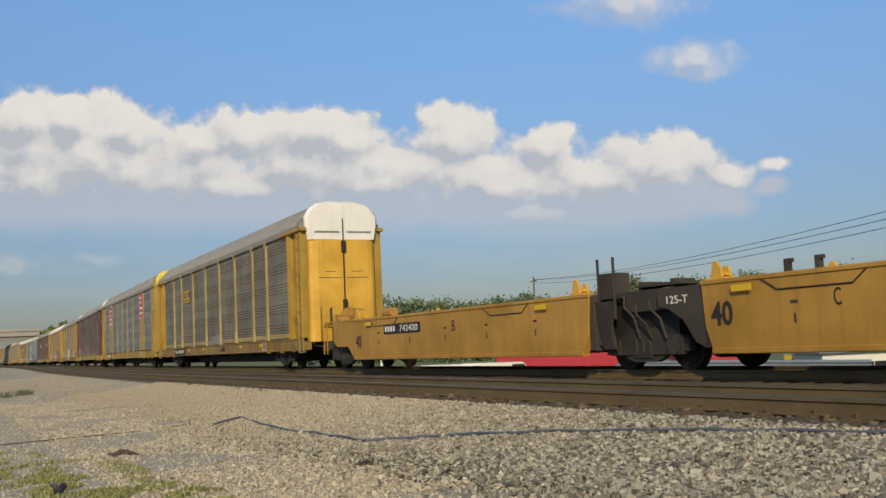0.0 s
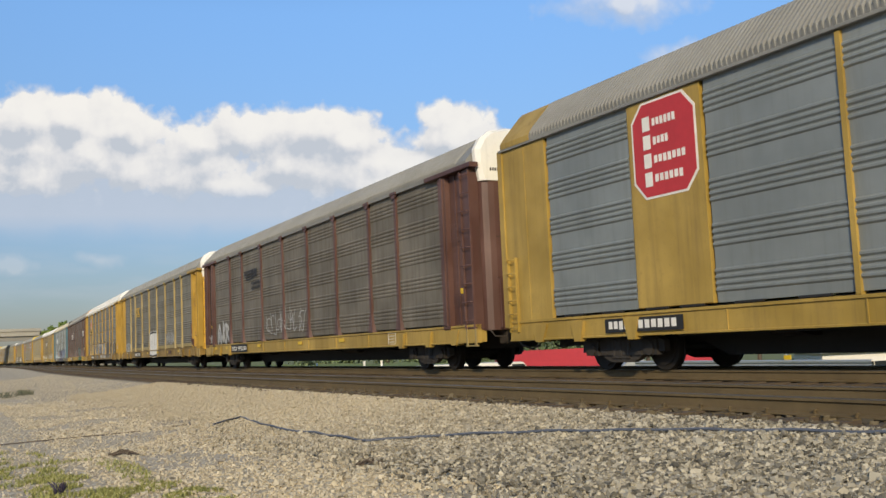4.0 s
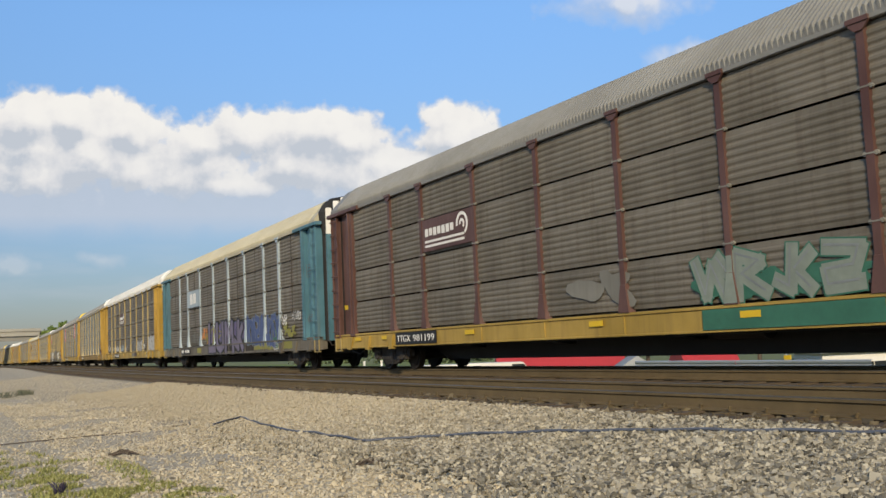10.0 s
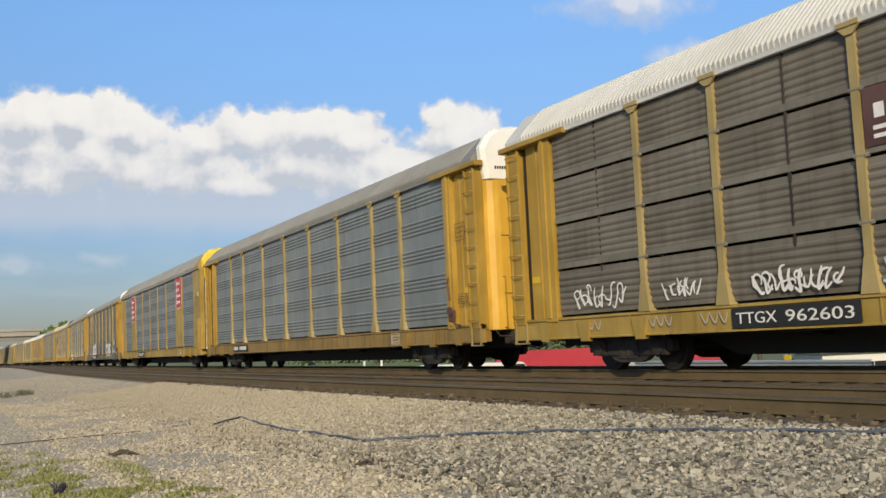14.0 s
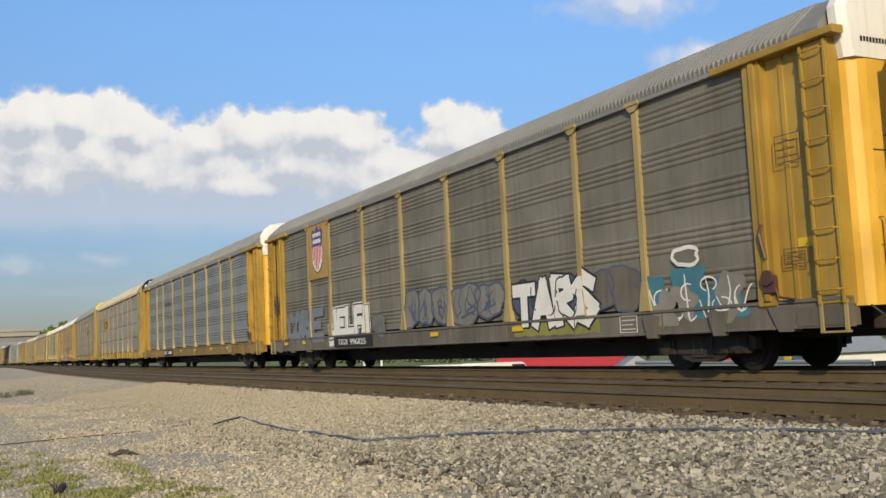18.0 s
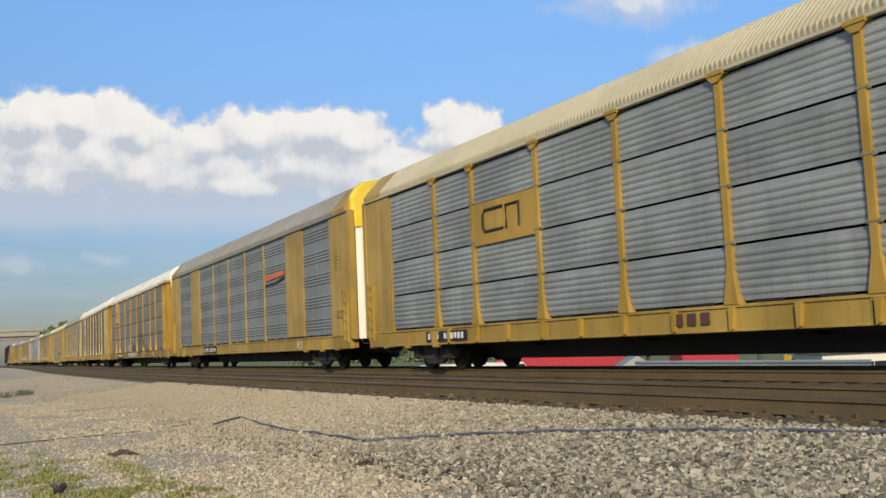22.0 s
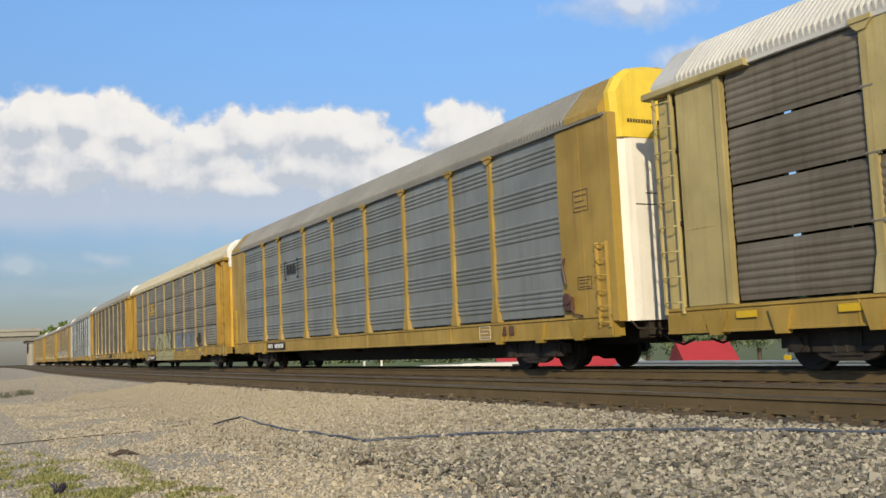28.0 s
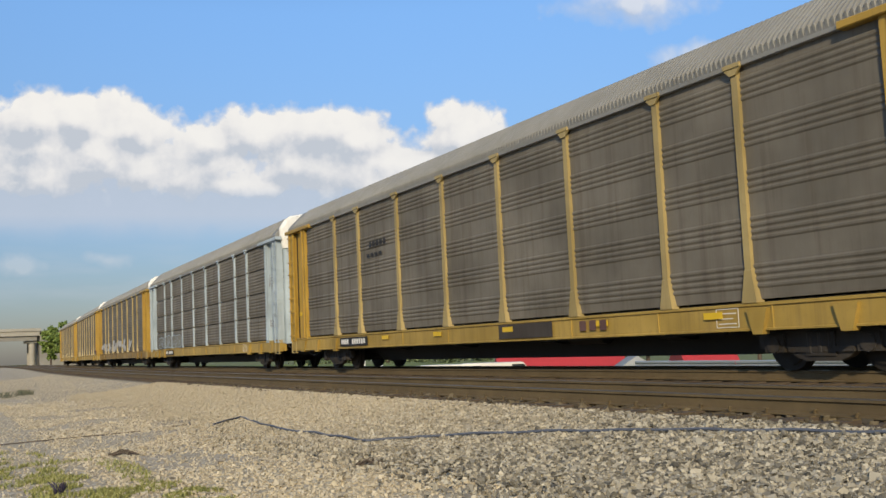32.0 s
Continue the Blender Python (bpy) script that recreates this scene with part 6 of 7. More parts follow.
for q, pts in enumerate(([(1.95, 2.44), (2.3, 2.1), (2.35, 1.4), (2.6, 0.95), (2.75, 1.2)], [(2.8, 2.2), (2.75, 1.6), (2.9, 1.0), (3.0, 1.2)], [(2.95, 2.5), (3.1, 2.15), (3.5, 2.45), (3.55, 1.7), (3.6, 1.2), (3.4, 1.0), (3.3, 1.3)], [(3.5, 2.0), (4.0, 2.0), (4.15, 2.15)], [(4.3, 2.25), (4.3, 1.5), (4.5, 1.4), (4.45, 1.75), (4.7, 1.25)], [(2.85, 1.9), (3.1, 1.75), (2.95, 1.6), (3.2, 1.65)])):
    ribbon(g, curve_through(pts), 0.042, -1.483 - 0.002 * q)
part("graffiti_tag", g.mesh("graffiti_tag", M["black_mark"], False), C[15], "tall black sprayed figure")
hand_tag(C[15], 2.15, 3.7, 1.15, 1.9, 4, "lime_spray", 43, 0.014)
shield(C[16], mat="yellow_tan", words=False, k=1.3)
g = Geo()
for s in (-1, 1):
    g.box(-5.62 + s * 0.75 - 0.03, -5.62 + s * 0.75 + 0.03, -1.486, -1.48, 3.3, 3.95).box(-5.62 + s * 0.68 - 0.1, -5.62 + s * 0.68 + 0.1, -1.486, -1.48, 3.28, 3.34).box(-5.62 + s * 0.68 - 0.1, -5.62 + s * 0.68 + 0.1, -1.486, -1.48, 3.92, 3.98)
part("emblem", joined([g.mesh("emblem", M["black_mark"]), bars(3, -6.15, -5.1, 3.45, 3.82, -1.482, M["black_mark"], 3, 0.25)], M["black_mark"]), C[17], "bracketed black emblem")
block_letters(C[18], -5.5, 3.4, 3, 1.7, 0.52, "gold_mark")
piece(C[18], "afbde", -4.1, 0.6, 1.05, 2.02, "lichen", "black_mark", None, 0.15, 0.035, 51)
over_post(C[18], -1.4, 2.0, "lichen")
piece(C[18], "fcdae", 1.7, 7.0, 1.05, 1.75, "slate_haze", "slate_spray", "galv_light", 0.14, 0.04, 52)
patch(C[18], 7.25, 8.15, 1.05, 1.75, 1, "grime", 53, 0.4)
part("deep_sill", Geo().prism([(-8.3, 0.7), (8.3, 0.7), (7.9, 0.44), (-7.9, 0.44)], "y", -1.482, -1.44).mesh("deep_sill", M["yellow_olive"]), C[18], "deeper mustard sill between the trucks")
sill_patch(C[18], -4.2, 1.2, "lichen", 9, 0.46, 1.1)
part("lettering", joined([bars(5, -6.2, -4.9, 3.62, 3.8, -1.48, M["plate"], 4), bars(4, -6.4, -5.2, 3.35, 3.45, -1.48, M["plate"], 5)], M["plate"]), C[19], "faded black lettering")
part("black_panel", outline("black_panel", rect(1.2, 3.4, 0.72, 1.04), -1.5155, M["grime"]), C[19], "black painted stretch of sill")
throw_up(C[20], -11.0, -4.5, 1.17, 1.8, 5, "galv", "bluegrey", 71, 0.02)
patch(C[21], -11.0, 6.0, 1.2, 2.1, 9, "grey_mark", 61, 0.7)
for n, x in ((1, 1.4), (4, 5.2), (8, 3.4), (19, 4.4), (13, 0.0), (17, 9.0)):
    part("lettering", bars(3, x, x + 1.0, 0.79, 1.0, -1.522, M["brown"], n), C[n], "worn owner's lettering")


# ---- the well wagons at the head ----
def well_unit(x_rear, x_front, truck_at, coupler_rear, label):
    """Low container well: x from the coupling behind it."""
    w = thing("well_wagon", label, "train wagon", "wagons of the freight train")
    a, b = x_rear, x_front
    for s in (0, 180):
        rot = Matrix.Diagonal((1, -1 if s else 1, 1, 1))
        g = Geo()
        r0, r1 = (a + 1.0, a + 0.3) if coupler_rear else (a + 0.2, a + 0.05)
        if coupler_rear:    # the side reaches back over the truck, notched for its wheels
            pr = [(3.68, 0.34), (b - 0.25, 0.34), (b - 0.08, 0.75), (b, 1.5), (1.95, 1.5), (1.95, 0.89), (2.23, 0.73), (3.16, 0.72)]
            g.prism(pr, "y", -1.44, -1.30)
            g.box(2.6, 2.62, -1.448, -1.44, 0.75, 1.48).box(3.8, 3.82, -1.448, -1.44, 0.36, 1.48).box(1.99, 2.45, -1.446, -1.44, 1.3, 1.42)
            r0 = 3.75
        else:
            g.add([(r0, -1.44, 0.34), (b - 0.25, -1.44, 0.34), (b - 0.08, -1.44, 0.75), (b, -1.44, 1.5), (a, -1.44, 1.5), (r1, -1.44, 0.75),
                   (r0, -1.30, 0.34), (b - 0.25, -1.30, 0.34), (b - 0.08, -1.30, 0.75), (b, -1.30, 1.5), (a, -1.30, 1.5), (r1, -1.30, 0.75)],
                  [(0, 1, 2, 3, 4, 5), (11, 10, 9, 8, 7, 6), (0, 6, 7, 1), (1, 7, 8, 2), (2, 8, 9, 3), (3, 9, 10, 4), (4, 10, 11, 5), (5, 11, 6, 0)])
        g.bev(a, b, -1.465, -1.28, 1.46, 1.54, 0.015).bev(r0, b - 0.25, -1.475, -1.3, 0.3, 0.4, 0.015)
        side = part("side_wall", g.mesh("side_wall", M["well"]), w, "mustard yellow steel side wall", m=rot)
        if s == 0:
            for x in (a + 2.2, b - 3.4):
                part("hatch_outline", Geo().tube([(x - 0.9, -1.452, 1.5), (x - 0.5, -1.452, 1.28), (x + 0.9, -1.452, 1.28), (x + 1.2, -1.452, 1.5)], 0.014, 4).mesh("hatch_outline", M["grime"]), side)
            for i in range(5):
                x = a + 2.0 + (b - a - 4.0) * i / 4
                part("rib_plate", Geo().box(x - 0.07, x + 0.07, -1.448, -1.44, 1.05, 1.1).box(x - 0.02, x + 0.02, -1.448, -1.44, 0.75, 0.9).mesh("rib_plate", M["grime"]), side)
        for x in (a + 0.35, b - 0.45):
            g = Geo().prism([(x - 0.13, 1.53), (x + 0.13, 1.53), (x + 0.1, 1.72), (x + 0.02, 1.84), (x - 0.06, 1.84), (x - 0.1, 1.7)], "y", -1.42, -1.36).prism([(x - 0.13, 1.53), (x + 0.13, 1.53), (x + 0.05, 1.76), (x - 0.05, 1.76)], "y", -1.2, -1.15).box(x - 0.2, x + 0.2, -1.44, -1.1, 1.53, 1.57).box(x - 0.1, x + 0.1, -1.4, -1.16, 1.6, 1.66)
            part("container_guide", g.mesh("container_guide", M["yellow_bright"]), w, "yellow container corner guide", m=rot)
    part("floor", Geo().box(a + 1.0, b - 1.0, -1.3, 1.3, 0.34, 0.40).mesh("floor", M["grime"]), w, "grimy well floor")
    for x0, x1 in ((a - 3.0 if coupler_rear else a - 1.6, a + 0.35), (b - 0.3, b + 1.6)):
        g = Geo().bev(x0, x1, -1.25, 1.25, 1.38, 1.5, 0.02).bev(x0, x1, -0.4, 0.4, 0.7, 1.38, 0.04)
        for x in () if coupler_rear and x0 < a else (x0 + 0.3, (x0 + x1) / 2, x1 - 0.2):
            g.prism([(-1.25, 1.38), (1.25, 1.38), (0.5, 0.8), (-0.5, 0.8)], "x", x - 0.04, x + 0.04)
        part("end_platform", g.mesh("end_platform", M["well"] if coupler_rear and x0 < a else M["grime"]), w, "end platform over the truck")
        for y in (-1.2,):
            for x in (x0 + 0.5,) if coupler_rear and x0 < a else ():
                part("grab_post", Geo().tube([(x, y, 1.5), (x, y, 2.0), (x + 0.12, y, 2.05), (x + 0.12, y, 1.5)], 0.022, 5).mesh("grab_post", M["grime"]), w)
    for x in truck_at:
        put_truck(w, x)
    return w


W1 = well_unit(3.6, 16.05, (2.2, 17.3), True, "mustard yellow container well wagon, empty, with grimy ends")
W2 = well_unit(19.3, 31.4, (32.6,), False, "mustard yellow container well wagon, empty, joined to the next")
part("coupler", Geo().bev(0.02, 0.9, -0.13, 0.13, 0.72, 0.98, 0.03).box(0.5, 0.75, -0.7, 0.7, 0.7, 1.4).mesh("coupler", M["grime"]), W1)
part("walkway", Geo().box(0.75, 3.2, -1.3, -0.6, 1.52, 1.56).box(0.75, 3.2, 0.6, 1.3, 1.52, 1.56).tube([(0.7, -1.3, 0.5), (0.7, -1.3, 1.5)], 0.02, 5).tube([(1.0, -1.3, 0.5), (1.0, -1.3, 1.5)], 0.02, 5).disc((2.6, 0.3, 1.78), "x", 0.15, 0.35, 14).box(2.3, 2.75, -1.0, -0.6, 1.55, 1.72).box(2.45, 2.62, -0.95, -0.75, 1.72, 1.95).tube([(2.3, -1.0, 1.6), (2.2, -1.0, 1.9), (2.35, -0.9, 2.0)], 0.02, 5).tube([(2.9, -1.1, 1.55), (2.95, -1.0, 1.85), (3.2, -0.9, 1.9), (3.3, -0.9, 1.55)], 0.025, 5).tube([(1.7, -1.25, 1.55), (1.7, -1.25, 1.75), (3.3, -1.25, 1.68)], 0.018, 5).box(1.2, 1.5, -1.1, -0.7, 1.56, 1.8).disc((1.0, -0.5, 1.75), "x", 0.3, 0.03, 18).mesh("walkway", M["well"]), W1, "end walkway with an air reservoir and brake wheel")
o = part("number_board", outline("number_board", rect(6.0, 8.4, 1.02, 1.3), -1.452, M["plate"]), W1, "black painted panel with white numerals")
part("lettering", bars(4, 6.1, 6.85, 1.08, 1.24, -1.454, M["white_mark"], 3), o)
part("number_text", word("742420", 7.1, 1.08, 0.17, -1.457, M["white_mark"], "number_text", width=1.15), o)
part("lettering", word("B", 10.2, 0.98, 0.28, -1.446, M["black_mark"]), W1)
part("lettering", word("40", 3.86, 0.68, 0.36, -1.447, M["grime"], width=0.42, fat=0.012), W1)
part("lettering", word("40", 19.5, 0.78, 0.38, -1.446, M["black_mark"], width=0.5, fat=0.014), W2)
part("lettering", word("C", 22.05, 0.98, 0.26, -1.446, M["black_mark"], width=0.13), W2)
part("end_beam", Geo().bev(17.05, 18.3, -1.29, -1.2, 1.1, 1.5, 0.01).mesh("end_beam", M["grime"]), W2, "grimy dark end beam")
o = part("side_skirt", Geo().prism([(18.1, 1.45), (19.33, 1.49), (19.33, 0.4), (19.05, 0.5), (18.75, 0.9), (18.35, 1.12), (18.1, 1.16)], "y", -1.4, -1.3).mesh("side_skirt", M["grime"]), W2, "grimy plate over the shared truck")
part("lettering", word("125-T", 18.35, 1.2, 0.14, -1.406, M["white_mark"], width=0.55), o)
reflectors(W1, (5.0, 14.4), 1.36)
reflectors(W2, (20.3,), 1.36)
for x in (16.07, 19.38):
    part("bulkhead", Geo().bev(x - 0.08, x + 0.08, -1.4, 1.4, 0.4, 1.5, 0.02).mesh("bulkhead", M["grime"]), W1 if x < 17 else W2)
part("stand_pipe", Geo().box(16.25, 16.7, -1.3, -0.9, 1.4, 1.9).tube([(16.22, -1.3, 0.5), (16.22, -1.3, 2.2)], 0.03, 5).tube([(16.72, -1.3, 1.0), (16.72, -1.3, 2.2)], 0.03, 5).mesh("stand_pipe", M["grime"]), W1, "dark steel stand with two uprights")
part("end_bulk", Geo().bev(16.15, 18.3, -1.1, 1.1, 0.55, 1.42, 0.04).mesh("end_bulk", M["black"]), W1, "black frame over the shared truck")
part("end_step", Geo().prism([(16.15, 1.35), (16.75, 1.35), (16.6, 0.9), (16.7, 0.42), (16.35, 0.42), (16.25, 0.8)], "y", -1.36, -1.28).mesh("end_step", M["grime"]), W1, "grimy shaped step plate")
for x, z in ((16.95, 1.2), (17.3, 1.05), (17.7, 1.15)):
    part("brake_pipe", Geo().tube([(x, -1.25, 1.42), (x + 0.05, -1.3, z), (x + 0.3, -1.28, z - 0.2), (x + 0.35, -1.2, 0.6)], 0.025, 6).mesh("brake_pipe", M["grime"]), W1)
part("walk_grate", Geo().box(17.35, 18.6, -1.3, -0.7, 1.55, 1.6).box(17.4, 17.5, -1.25, -0.75, 1.48, 1.66).box(18.3, 18.4, -1.25, -0.75, 1.48, 1.66).mesh("walk_grate", M["grime"]), W2, "dark walkway grating over the truck")
for x in (21.15, 21.75):
    part("lock_post", Geo().bev(x - 0.04, x + 0.04, -1.4, -1.3, 1.5, 1.74, 0.015).box(x - 0.02, x + 0.1, -1.38, -1.32, 1.68, 1.74).mesh("lock_post", M["grime"]), W2, "small dark container lock")


# ---- beyond the line ----
def tree_thing(x, y, z, h, spread, mat, seed, label, name="tree", group="trees beyond the line", n=900, leaf=0.5):
    r = random.Random(seed)
    t = thing(name, label, name, group)
    t.location = (x, y, z)
    g = Geo()
    top = h * 0.45
    g.tube([(0, 0, -0.3), (0.05 * h * 0.2, 0, top * 0.5), (0, 0.02 * h, top)], 0.022 * h, 7)
    limbs = []
    for i in range(7):
        a, u = r.uniform(0, 6.28), r.uniform(0.35, 0.95)
        q = Vector((math.cos(a) * spread * u * 0.7, math.sin(a) * spread * u * 0.7, r.uniform(0.5, 0.85) * h))
        limbs.append(q)
        g.tube([(0, 0, top * r.uniform(0.6, 1)), q * 0.6 + Vector((0, 0, 0.15 * h)), q], 0.008 * h, 5)
    part("trunk", g.mesh("trunk", M["bark"]), t)
    c = Geo()
    lumps = limbs[:]
    for _ in range(34):
        a, u, e = r.uniform(0, 6.28), r.random() ** 0.5, r.uniform(-1, 1)
        k = math.sqrt(max(0.0, 1 - 0.8 * e * e))
        lumps.append(Vector((math.cos(a) * u * k * spread * 0.85, math.sin(a) * u * k * spread * 0.85, h * (0.56 + 0.36 * e))))
    for i in range(n):
        q = r.choice(lumps)
        k = 0.13 * spread
        p = q + Vector((r.gauss(0, k), r.gauss(0, k), r.gauss(0, k * 0.8)))
        if p.z < 0.12 * h:
            p.z = 0.12 * h + r.random() * 0.2 * h
        s = leaf * r.uniform(0.5, 1.2)
        u = Vector((r.gauss(0, 1), r.gauss(0, 1), r.gauss(0, 1))).normalized()
        v = u.orthogonal().normalized()
        w = u.cross(v)
        c.add([p + v * s, p + w * s * 0.7, p - v * s, p - w * s * 0.7 + u * s * 0.3], [(0, 1, 2, 3)])
    part("crown", c.mesh("crown", mat, False), t)
    return t


rt = random.Random(4)
FAR_TREES = [(-163, 62, 9.3), (-161, 67, 8.6), (-158, 72, 8.2), (-155, 77, 7.4), (-153, 82, 9.3), (-151, 87, 8.6), (-148, 92, 8.0), (-145, 97, 8.6), (-143, 101, 11.2), (-141, 104, 9.6), (-138, 110, 10.0), (-135, 116, 10.4), (-131.5, 122, 11.6), (-128, 129, 11.0), (-124, 136, 11.4), (-120, 143, 11.0), (-167, 56, 9.0), (-172, 50, 8.5)]
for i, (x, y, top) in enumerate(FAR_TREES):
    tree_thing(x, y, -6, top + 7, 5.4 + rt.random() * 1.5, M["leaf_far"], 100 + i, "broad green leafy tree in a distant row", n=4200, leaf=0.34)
BUSHES = [(-267.5, 16.5, 11.0), (-265.5, 19.5, 11.8), (-263.5, 23, 12.2), (-262, 26.5, 11.8), (-259, 30.5, 11.2), (-256, 34.5, 10.6), (-253, 38.5, 10.0)]
for i, (x, y, h) in enumerate(BUSHES):
    tree_thing(x, y, -0.6, h, 2.6, M["leaf_bright"], 200 + i, "dense bright green tree beside the line", n=2600, leaf=0.38)
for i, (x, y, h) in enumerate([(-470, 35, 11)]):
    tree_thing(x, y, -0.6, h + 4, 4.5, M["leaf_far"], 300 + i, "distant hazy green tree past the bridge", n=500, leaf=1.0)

# road bridge over the line
br = thing("road_bridge", "pale concrete road bridge on round columns across the line", "bridge")
part("deck", Geo().bev(-302, -290, -70, 16.5, 7.9, 9.2, 0.05).mesh("deck", M["concrete"]), br)
part("parapet", Geo().bev(-290.1, -289.7, -70, 16.5, 9.15, 9.9, 0.03).mesh("parapet", M["concrete"]), br)
part("girder", Geo().bev(-291.5, -290.6, -70, 15.5, 6.6, 7.9, 0.05).mesh("girder", M["concrete_dark"]), br, "darker concrete girder")
part("cap_beam", Geo().bev(-299, -291.5, 12.8, 15.6, 6.0, 6.65, 0.05).mesh("cap_beam", M["concrete"]), br)
col = Geo().disc((0, 0, 2.7), "z", 0.85, 3.4, 18).mesh("column", M["concrete"])
for x, y in ((-292.6, 14.4), (-297.5, 14.4), (-292.6, -14), (-297.5, -14), (-292.6, -42), (-297.5, -42)):
    part("column", col, br, at=(x, y, 0))
part("abutment", Geo().prism([(16.2, -1), (40, -1), (40, 9.2), (16.2, 9.2)], "x", -302, -290).mesh("abutment", M["concrete_dark"]), br)

# roadside guard rail
GR0, GR1 = Vector((-30.6, 11.7, 0)), Vector((-19.3, 11.2, 0))
gr = thing("guard_rail", "pale galvanised roadside guard rail on short posts", "guard rail")
P0, P1 = GR0, GR1
dirv = (P1 - P0).normalized()
for k in range(2):
    a, b = P0 + dirv * (5.65 * k), P0 + dirv * (5.63 + 5.65 * k)
    nrm = Vector((dirv.y, -dirv.x, 0))
    g = Geo()
    prof = [(0.0, -0.5), (0.06, -0.46), (0.06, -0.40), (0.0, -0.36), (0.06, -0.30), (0.06, -0.25), (0.0, -0.22)]
    n = len(prof)
    vs = [q + nrm * o + Vector((0, 0, z - 0.11)) for q in (a, b) for o, z in prof]
    g.add(vs, [(i, i + 1, n + i + 1, n + i) for i in range(n - 1)])
    part("rail_beam", g.mesh("rail_beam", M["rail_white"], False), gr)
    for s in range(4):
        q = a + (b - a) * (s / 3.6)
        part("post", Geo().box(q.x - 0.06, q.x + 0.06, q.y - 0.06 + 0.1, q.y + 0.06 + 0.1, -1.2, -0.36).mesh("post", M["wall_white"]), gr)

# low buildings and parked trailers in the yard below the line
def shed(x, y, rz, lx, ly, base, eave, ridge, roofm, wallm, label):
    h = thing("shed", label, "shed", "low buildings beyond the line")
    h.matrix_basis = pose(x, y, 0, 0, 0, rz)
    part("wall", Geo().bev(-lx / 2, lx / 2, -ly / 2, ly / 2, base, eave, 0.02).mesh("wall", wallm), h)
    g = Geo().prism([(-ly / 2 - 0.4, eave), (ly / 2 + 0.4, eave), (0, ridge)], "x", -lx / 2 - 0.3, lx / 2 + 0.3)
    part("roof", g.mesh("roof", roofm), h)
    g = Geo()
    for i in range(int(lx / 0.6)):
        u = -lx / 2 + 0.6 * i
        g.add([(u, -ly / 2 - 0.4, eave + 0.03), (u + 0.05, -ly / 2 - 0.4, eave + 0.03), (u + 0.05, 0, ridge + 0.03), (u, 0, ridge + 0.03)], [(0, 1, 2, 3)])
    part("roof_seams", g.mesh("roof_seams", roofm), h)
    for i in range(4):
        u = -lx / 2 + lx * (i + 0.5) / 4
        part("window", Geo().box(u - 0.5, u + 0.5, -ly / 2 - 0.03, -ly / 2 + 0.02, eave - 1.6, eave - 0.6).mesh("window", M["glass"]), h)
    return h


shed(-75.2, 38.9, 62, 11.0, 7, -5.2, -2.4, -0.3, M["red_roof"], M["wall_grey"], "long low shed with a bright red metal roof")
shed(-72.6, 54.0, 62, 4.6, 7, -5.2, -2.4, -0.2, M["red_roof"], M["wall_white"], "small shed with a red metal roof and white walls")
shed(-44.0, 22.4, -30, 2.2, 1.9, -2.6, -1.3, -0.45, M["wall_grey"], M["wall_white"], "little white gabled hut")
shed(-42.1, 37.0, 66, 4.2, 4, -2.6, -0.9, 0.1, M["wall_grey"], M["wall_white"], "white warehouse with a low grey roof")


def trailer(x, y, rz, body, label):
    t = thing("parked_van", label, "van", "vehicles parked beyond the line")
    t.matrix_basis = pose(x, y, -2.75, 0, 0, rz)
    part("body", Geo().prism([(-2.4, 0.45), (2.4, 0.45), (2.4, 1.1), (2.0, 1.25), (1.3, 2.1), (-2.4, 2.15)], "y", -0.95, 0.95).mesh("body", body), t)
    part("window", Geo().prism([(1.32, 2.0), (1.92, 1.3), (0.6, 1.3), (0.6, 2.0)], "y", -0.97, -0.94).mesh("window", M["glass"]), t)
    for u in (-1.5, 1.5):
        part("wheel", Geo().disc((u, -0.85, 0.35), "y", 0.35, 0.12, 14).mesh("wheel", M["black"]), t)
        part("wheel", Geo().disc((u, 0.85, 0.35), "y", 0.35, 0.12, 14).mesh("wheel", M["black"]), t)


for i, (x, y) in enumerate(((-54.5, 14.0), (-53.4, 16.4), (-52.4, 18.8))):
    trailer(x, y, 62, M["wall_white"] if i != 1 else M["white"], "white van parked below the line")
for x, y in ((-55.6, 10.97), (-55.1, 11.9), (-57.5, 8.6)):
    solo("bollard", Geo().disc((x, y, -1.3), "z", 0.07, 1.1, 8).disc((x, y, -0.2), "z", 0.09, 0.03, 8), M["white"], "short white painted marker post", "post", "marker posts beyond the line")
o = thing("warning_sign", "yellow warning sign on a grey post by the road", "sign")
part("post", Geo().box(-32.6, -32.53, 21.98, 22.05, -1.5, -0.5).mesh("post", M["wall_grey"]), o)
part("sign_plate", Geo().box(-32.58, -32.2, 21.9, 21.96, -0.8, -0.55).mesh("sign_plate", M["reflector"]), o)

# grassy bank below the trees
g = Geo()
nb = 14
for i in range(nb + 1):
    u = i / nb
    x, y = -96 + 12 * u, 8 + 33 * u
    g.v += [(x + 8, y - 3, -3.2), (x, y, -1.15 - 0.9 * u + 0.1 * math.sin(3 * i)), (x - 6, y + 3, -0.45 - 1.1 * u + 0.12 * math.sin(2.2 * i)), (x - 14, y + 6, -1.6 - u)]
g.f += [(4 * i + k, 4 * i + k + 1, 4 * i + k + 5, 4 * i + k + 4) for i in range(nb) for k in range(3)]
tagged(new("grass_bank", g.mesh("grass_bank", M["bank"])), "low bank of green grass beyond the line", "grass", kind="structure")

# power line
PO = Vector((-134, 75.5, -6))
pl = thing("utility_pole", "grey timber utility pole with a crossarm", "utility pole")
part("pole", Geo().disc((PO.x, PO.y, 2.4), "z", 0.2, 8.5, 10, 0.14).mesh("pole", M["pole"]), pl)
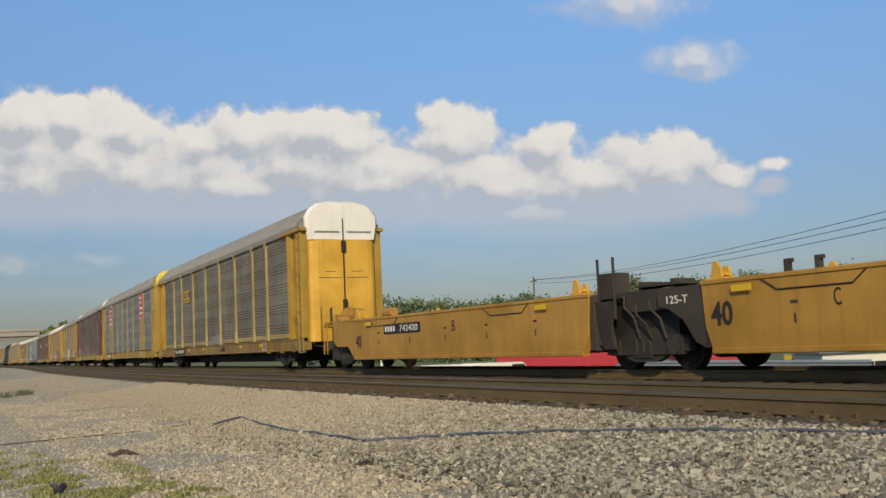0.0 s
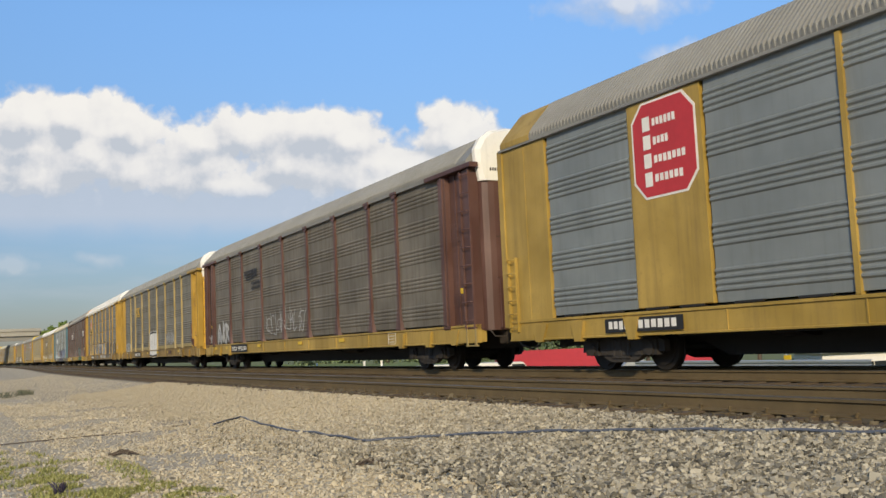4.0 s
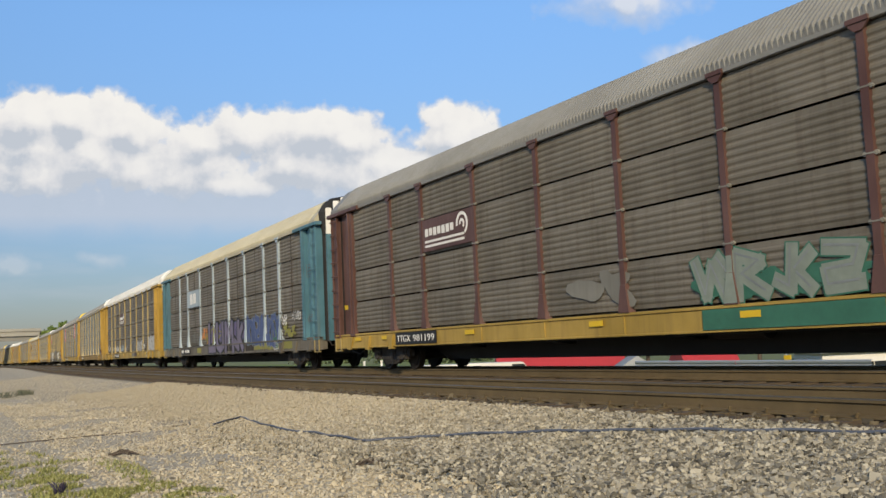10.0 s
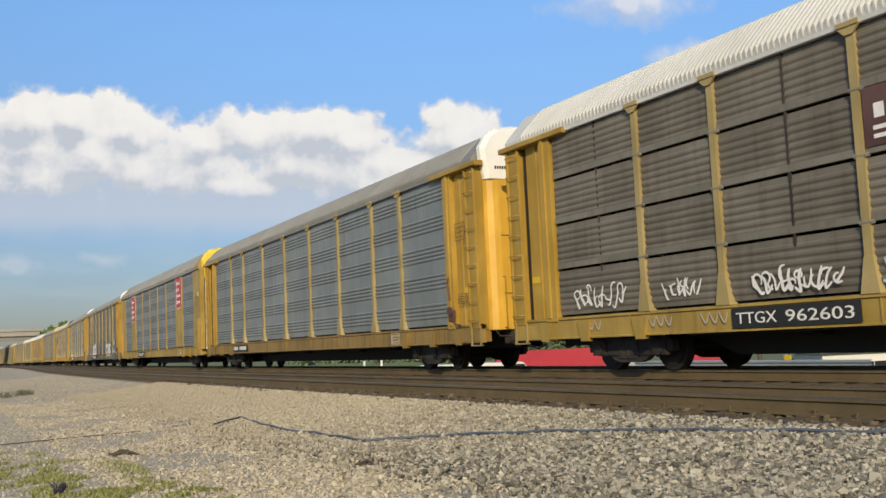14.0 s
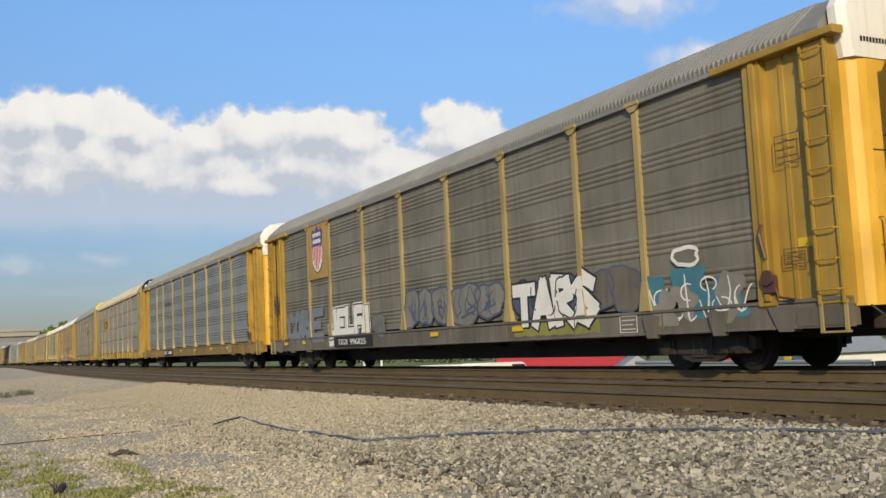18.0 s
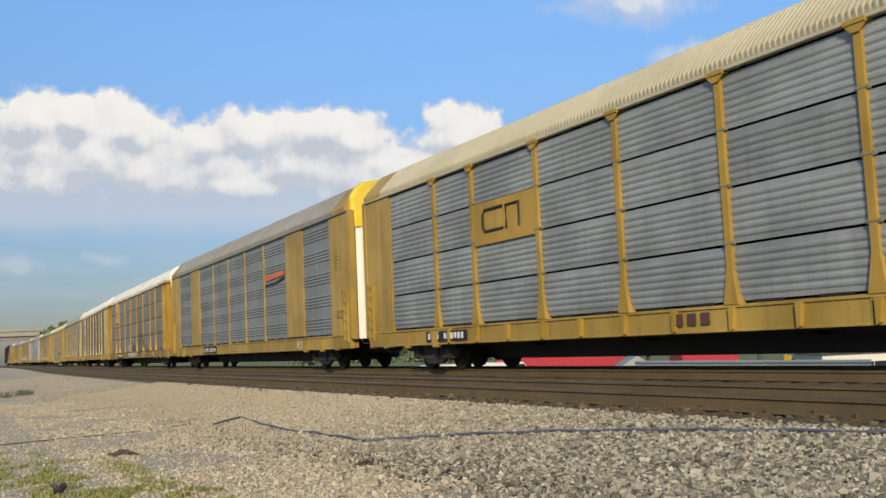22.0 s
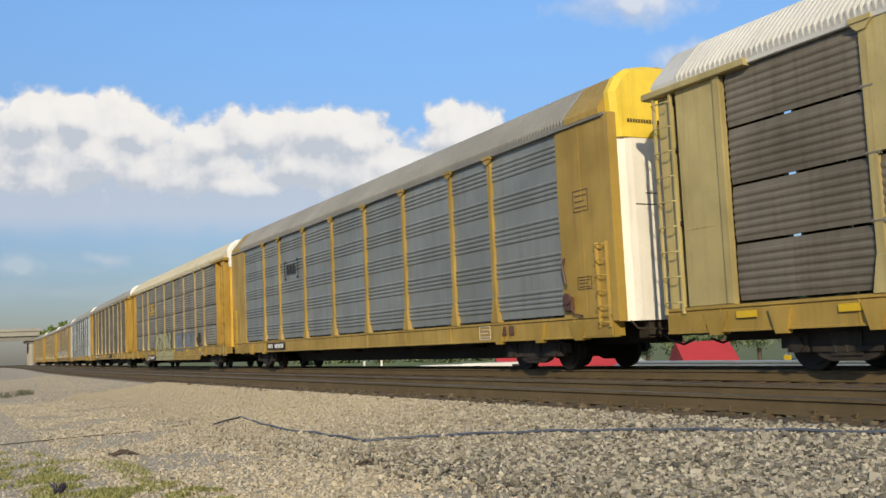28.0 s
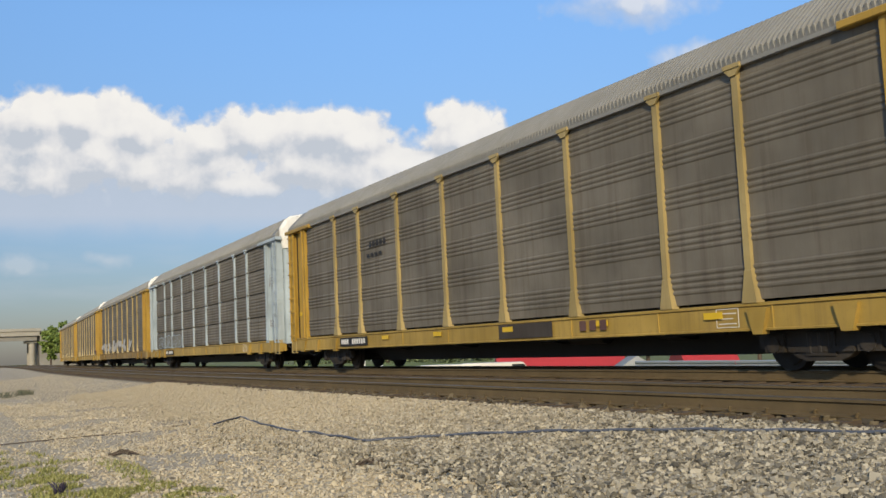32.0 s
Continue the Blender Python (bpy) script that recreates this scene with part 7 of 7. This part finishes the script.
part("crossarm", Geo().box(PO.x - 0.9, PO.x + 0.9, PO.y - 0.08, PO.y + 0.08, 10.1, 10.3).mesh("crossarm", M["pole"]), pl)
for k in (-0.7, 0, 0.7):
    part("insulator", Geo().disc((PO.x + k, PO.y, 10.42), "z", 0.06, 0.12, 8).mesh("insulator", M["wall_white"]), pl)
for k, (z0, z1) in enumerate(((10.5, 7.75), (10.45, 7.2), (9.9, 6.7))):
    a, b = Vector((PO.x, PO.y, z0)), Vector((-20.7, 31.8, z1))
    pts = [a.lerp(b, i / 20) - Vector((0, 0, 5.0 * (i / 20) * (1 - i / 20))) for i in range(21)]
    solo("power_cable", Geo().tube(pts, 0.022, 4), M["wire"], "thin sagging overhead power cable", "cable", "overhead cables")

# ---- on the ground by the line ----
def zg(y):
    return float(np.interp(y, SEC_Y, SEC_Z))


CABLE = [(-4.3, -6.3), (-5.24, -6.45), (-6.05, -6.59), (-7.18, -6.84), (-8.44, -7.25), (-9.09, -7.53), (-9.76, -7.86), (-10.12, -8.1), (-10.25, -8.32), (-10.41, -8.61), (-11.2, -8.63), (-11.98, -8.63), (-12.78, -8.73), (-13.71, -8.66), (-14.76, -8.58), (-16.2, -8.38), (-15.42, -8.89), (-15.07, -9.16)]
OLD_WIRE = [(-16.25, -9.2), (-16.1, -9.57), (-15.73, -10.08), (-15.48, -10.7), (-15.4, -11.33), (-15.16, -12.11), (-14.9, -12.9)]


def lying(way, lift):
    pts = []
    for i in range(len(way) - 1):
        a, b = Vector((*way[i], 0)), Vector((*way[i + 1], 0))
        for k in range(6):
            q = a.lerp(b, k / 6)
            pts.append((q.x, q.y + 0.01 * math.sin(5 * q.x), zg(q.y - bend(q.x)) + lift + 0.006 * math.sin(7 * q.x + q.y)))
    return pts


solo("loose_cable", Geo().tube(lying(CABLE, 0.07), 0.0135, 7), M["cable"], "long blue-grey cable lying loose across the gravel", "cable")
solo("old_wire", Geo().tube(lying(OLD_WIRE, 0.012), 0.0085, 6), M["bark"], "thin brown wire half sunk in the gravel", "cable")


def twig(x, y, seed, label):
    r = random.Random(seed)
    g = Geo()
    for i in range(7):
        a = r.uniform(-0.5, 0.5)
        L = r.uniform(0.12, 0.3)
        u, v = x + r.uniform(-0.1, 0.1), y + r.uniform(-0.06, 0.06)
        g.tube([(u, v, zg(y) + 0.02), (u + L * math.sin(a) * 0.5, v + L * 0.5, zg(y) + 0.05 + 0.03 * r.random()), (u + L * math.sin(a), v + L * math.cos(a), zg(y) + 0.02)], 0.009, 4)
    solo("dead_twig", g, M["bark"], label, "twig", "dead twigs on the gravel")


twig(-8.86, -9.37, 1, "clump of dead brown twigs on the gravel")
twig(-12.05, -11.1, 2, "small clump of dead brown twigs on the dirt")


def tufts(name, label, mat, areas, n, h, seed):
    r = random.Random(seed)
    g = Geo()
    for cx, cy, rx, ry in areas:
        for i in range(n):
            a, q = r.uniform(0, 6.28), math.sqrt(r.random())
            x, y = cx + rx * q * math.cos(a), cy + ry * q * math.sin(a)
            if noise.noise(Vector((x * 2.2, y * 2.2, 3))) < -0.05:
                continue
            z = zg(y)
            b, L, w = r.uniform(0, 6.28), h * r.uniform(0.4, 1.2), 0.006 * r.uniform(0.7, 1.6)
            dx, dy = math.cos(b), math.sin(b)
            k = r.uniform(0.2, 0.9) * L
            g.add([(x - dy * w, y + dx * w, z), (x + dy * w, y - dx * w, z), (x + dx * k * 0.5 + dy * w * 0.6, y + dy * k * 0.5 - dx * w * 0.6, z + L * 0.7), (x + dx * k, y + dy * k, z + L)], [(0, 1, 2), (0, 2, 3)])
    return tagged(new(name, g.mesh(name, mat, False)), label, "grass", kind="stuff")


tufts("grass_patch", "thin yellow-green grass growing through the gravel", M["grass"], [(-10.4, -12.05, 1.6, 0.6), (-10.6, -11.6, 1.5, 0.55), (-8.8, -11.35, 0.8, 0.4), (-12.5, -12.3, 1.8, 0.6), (-9.4, -11.9, 1.2, 0.5), (-8.2, -11.6, 1.0, 0.35), (-8.0, -11.1, 0.5, 0.25)], 2300, 0.04, 5)
tufts("weed", "small dark purple weed in the gravel", M["weed"], [(-9.1, -12.05, 0.05, 0.04)], 45, 0.12, 6)
tufts("roadside_weeds", "low grey-green weeds at the gravel's edge", M["weed_dull"], [(-36.2, -10.7, 1.2, 0.5), (-33, -11.6, 0.9, 0.4), (-37.5, -9.8, 0.8, 0.3)], 260, 0.2, 7)


# ---- what moves ----
def run(t):
    """How far the train has gone."""
    return -0.316 + 17.4173 * t - 0.014706 * t * t - 0.00011065 * t ** 3


def motions():
    times = [i * 1.0 for i in range(33)]
    for n, car in enumerate(CARS):
        rows = []
        for t in times:
            x = -31.55 + run(t) - 28.5 * n - 14.25
            rows.append((t, pose(x, bend(x), 0, 0, 0, math.degrees(math.atan(slope(x))))))
        walk(car, rows)
    for w in (W1, W2):
        rows = []
        for t in times:
            x = -31.55 + run(t)
            k = x + 12.0
            rows.append((t, pose(x, bend(k) - slope(k) * 12.0, 0, 0, 0, math.degrees(math.atan(slope(k))))))
        walk(w, rows)
    side = CAMM.to_3x3() @ Vector((1, 0, 0))
    walk(clouds, [(0.0, Matrix.Translation(side * -17) @ CLOUD_AT), (32.0, Matrix.Translation(side * 17) @ CLOUD_AT)])


motions()
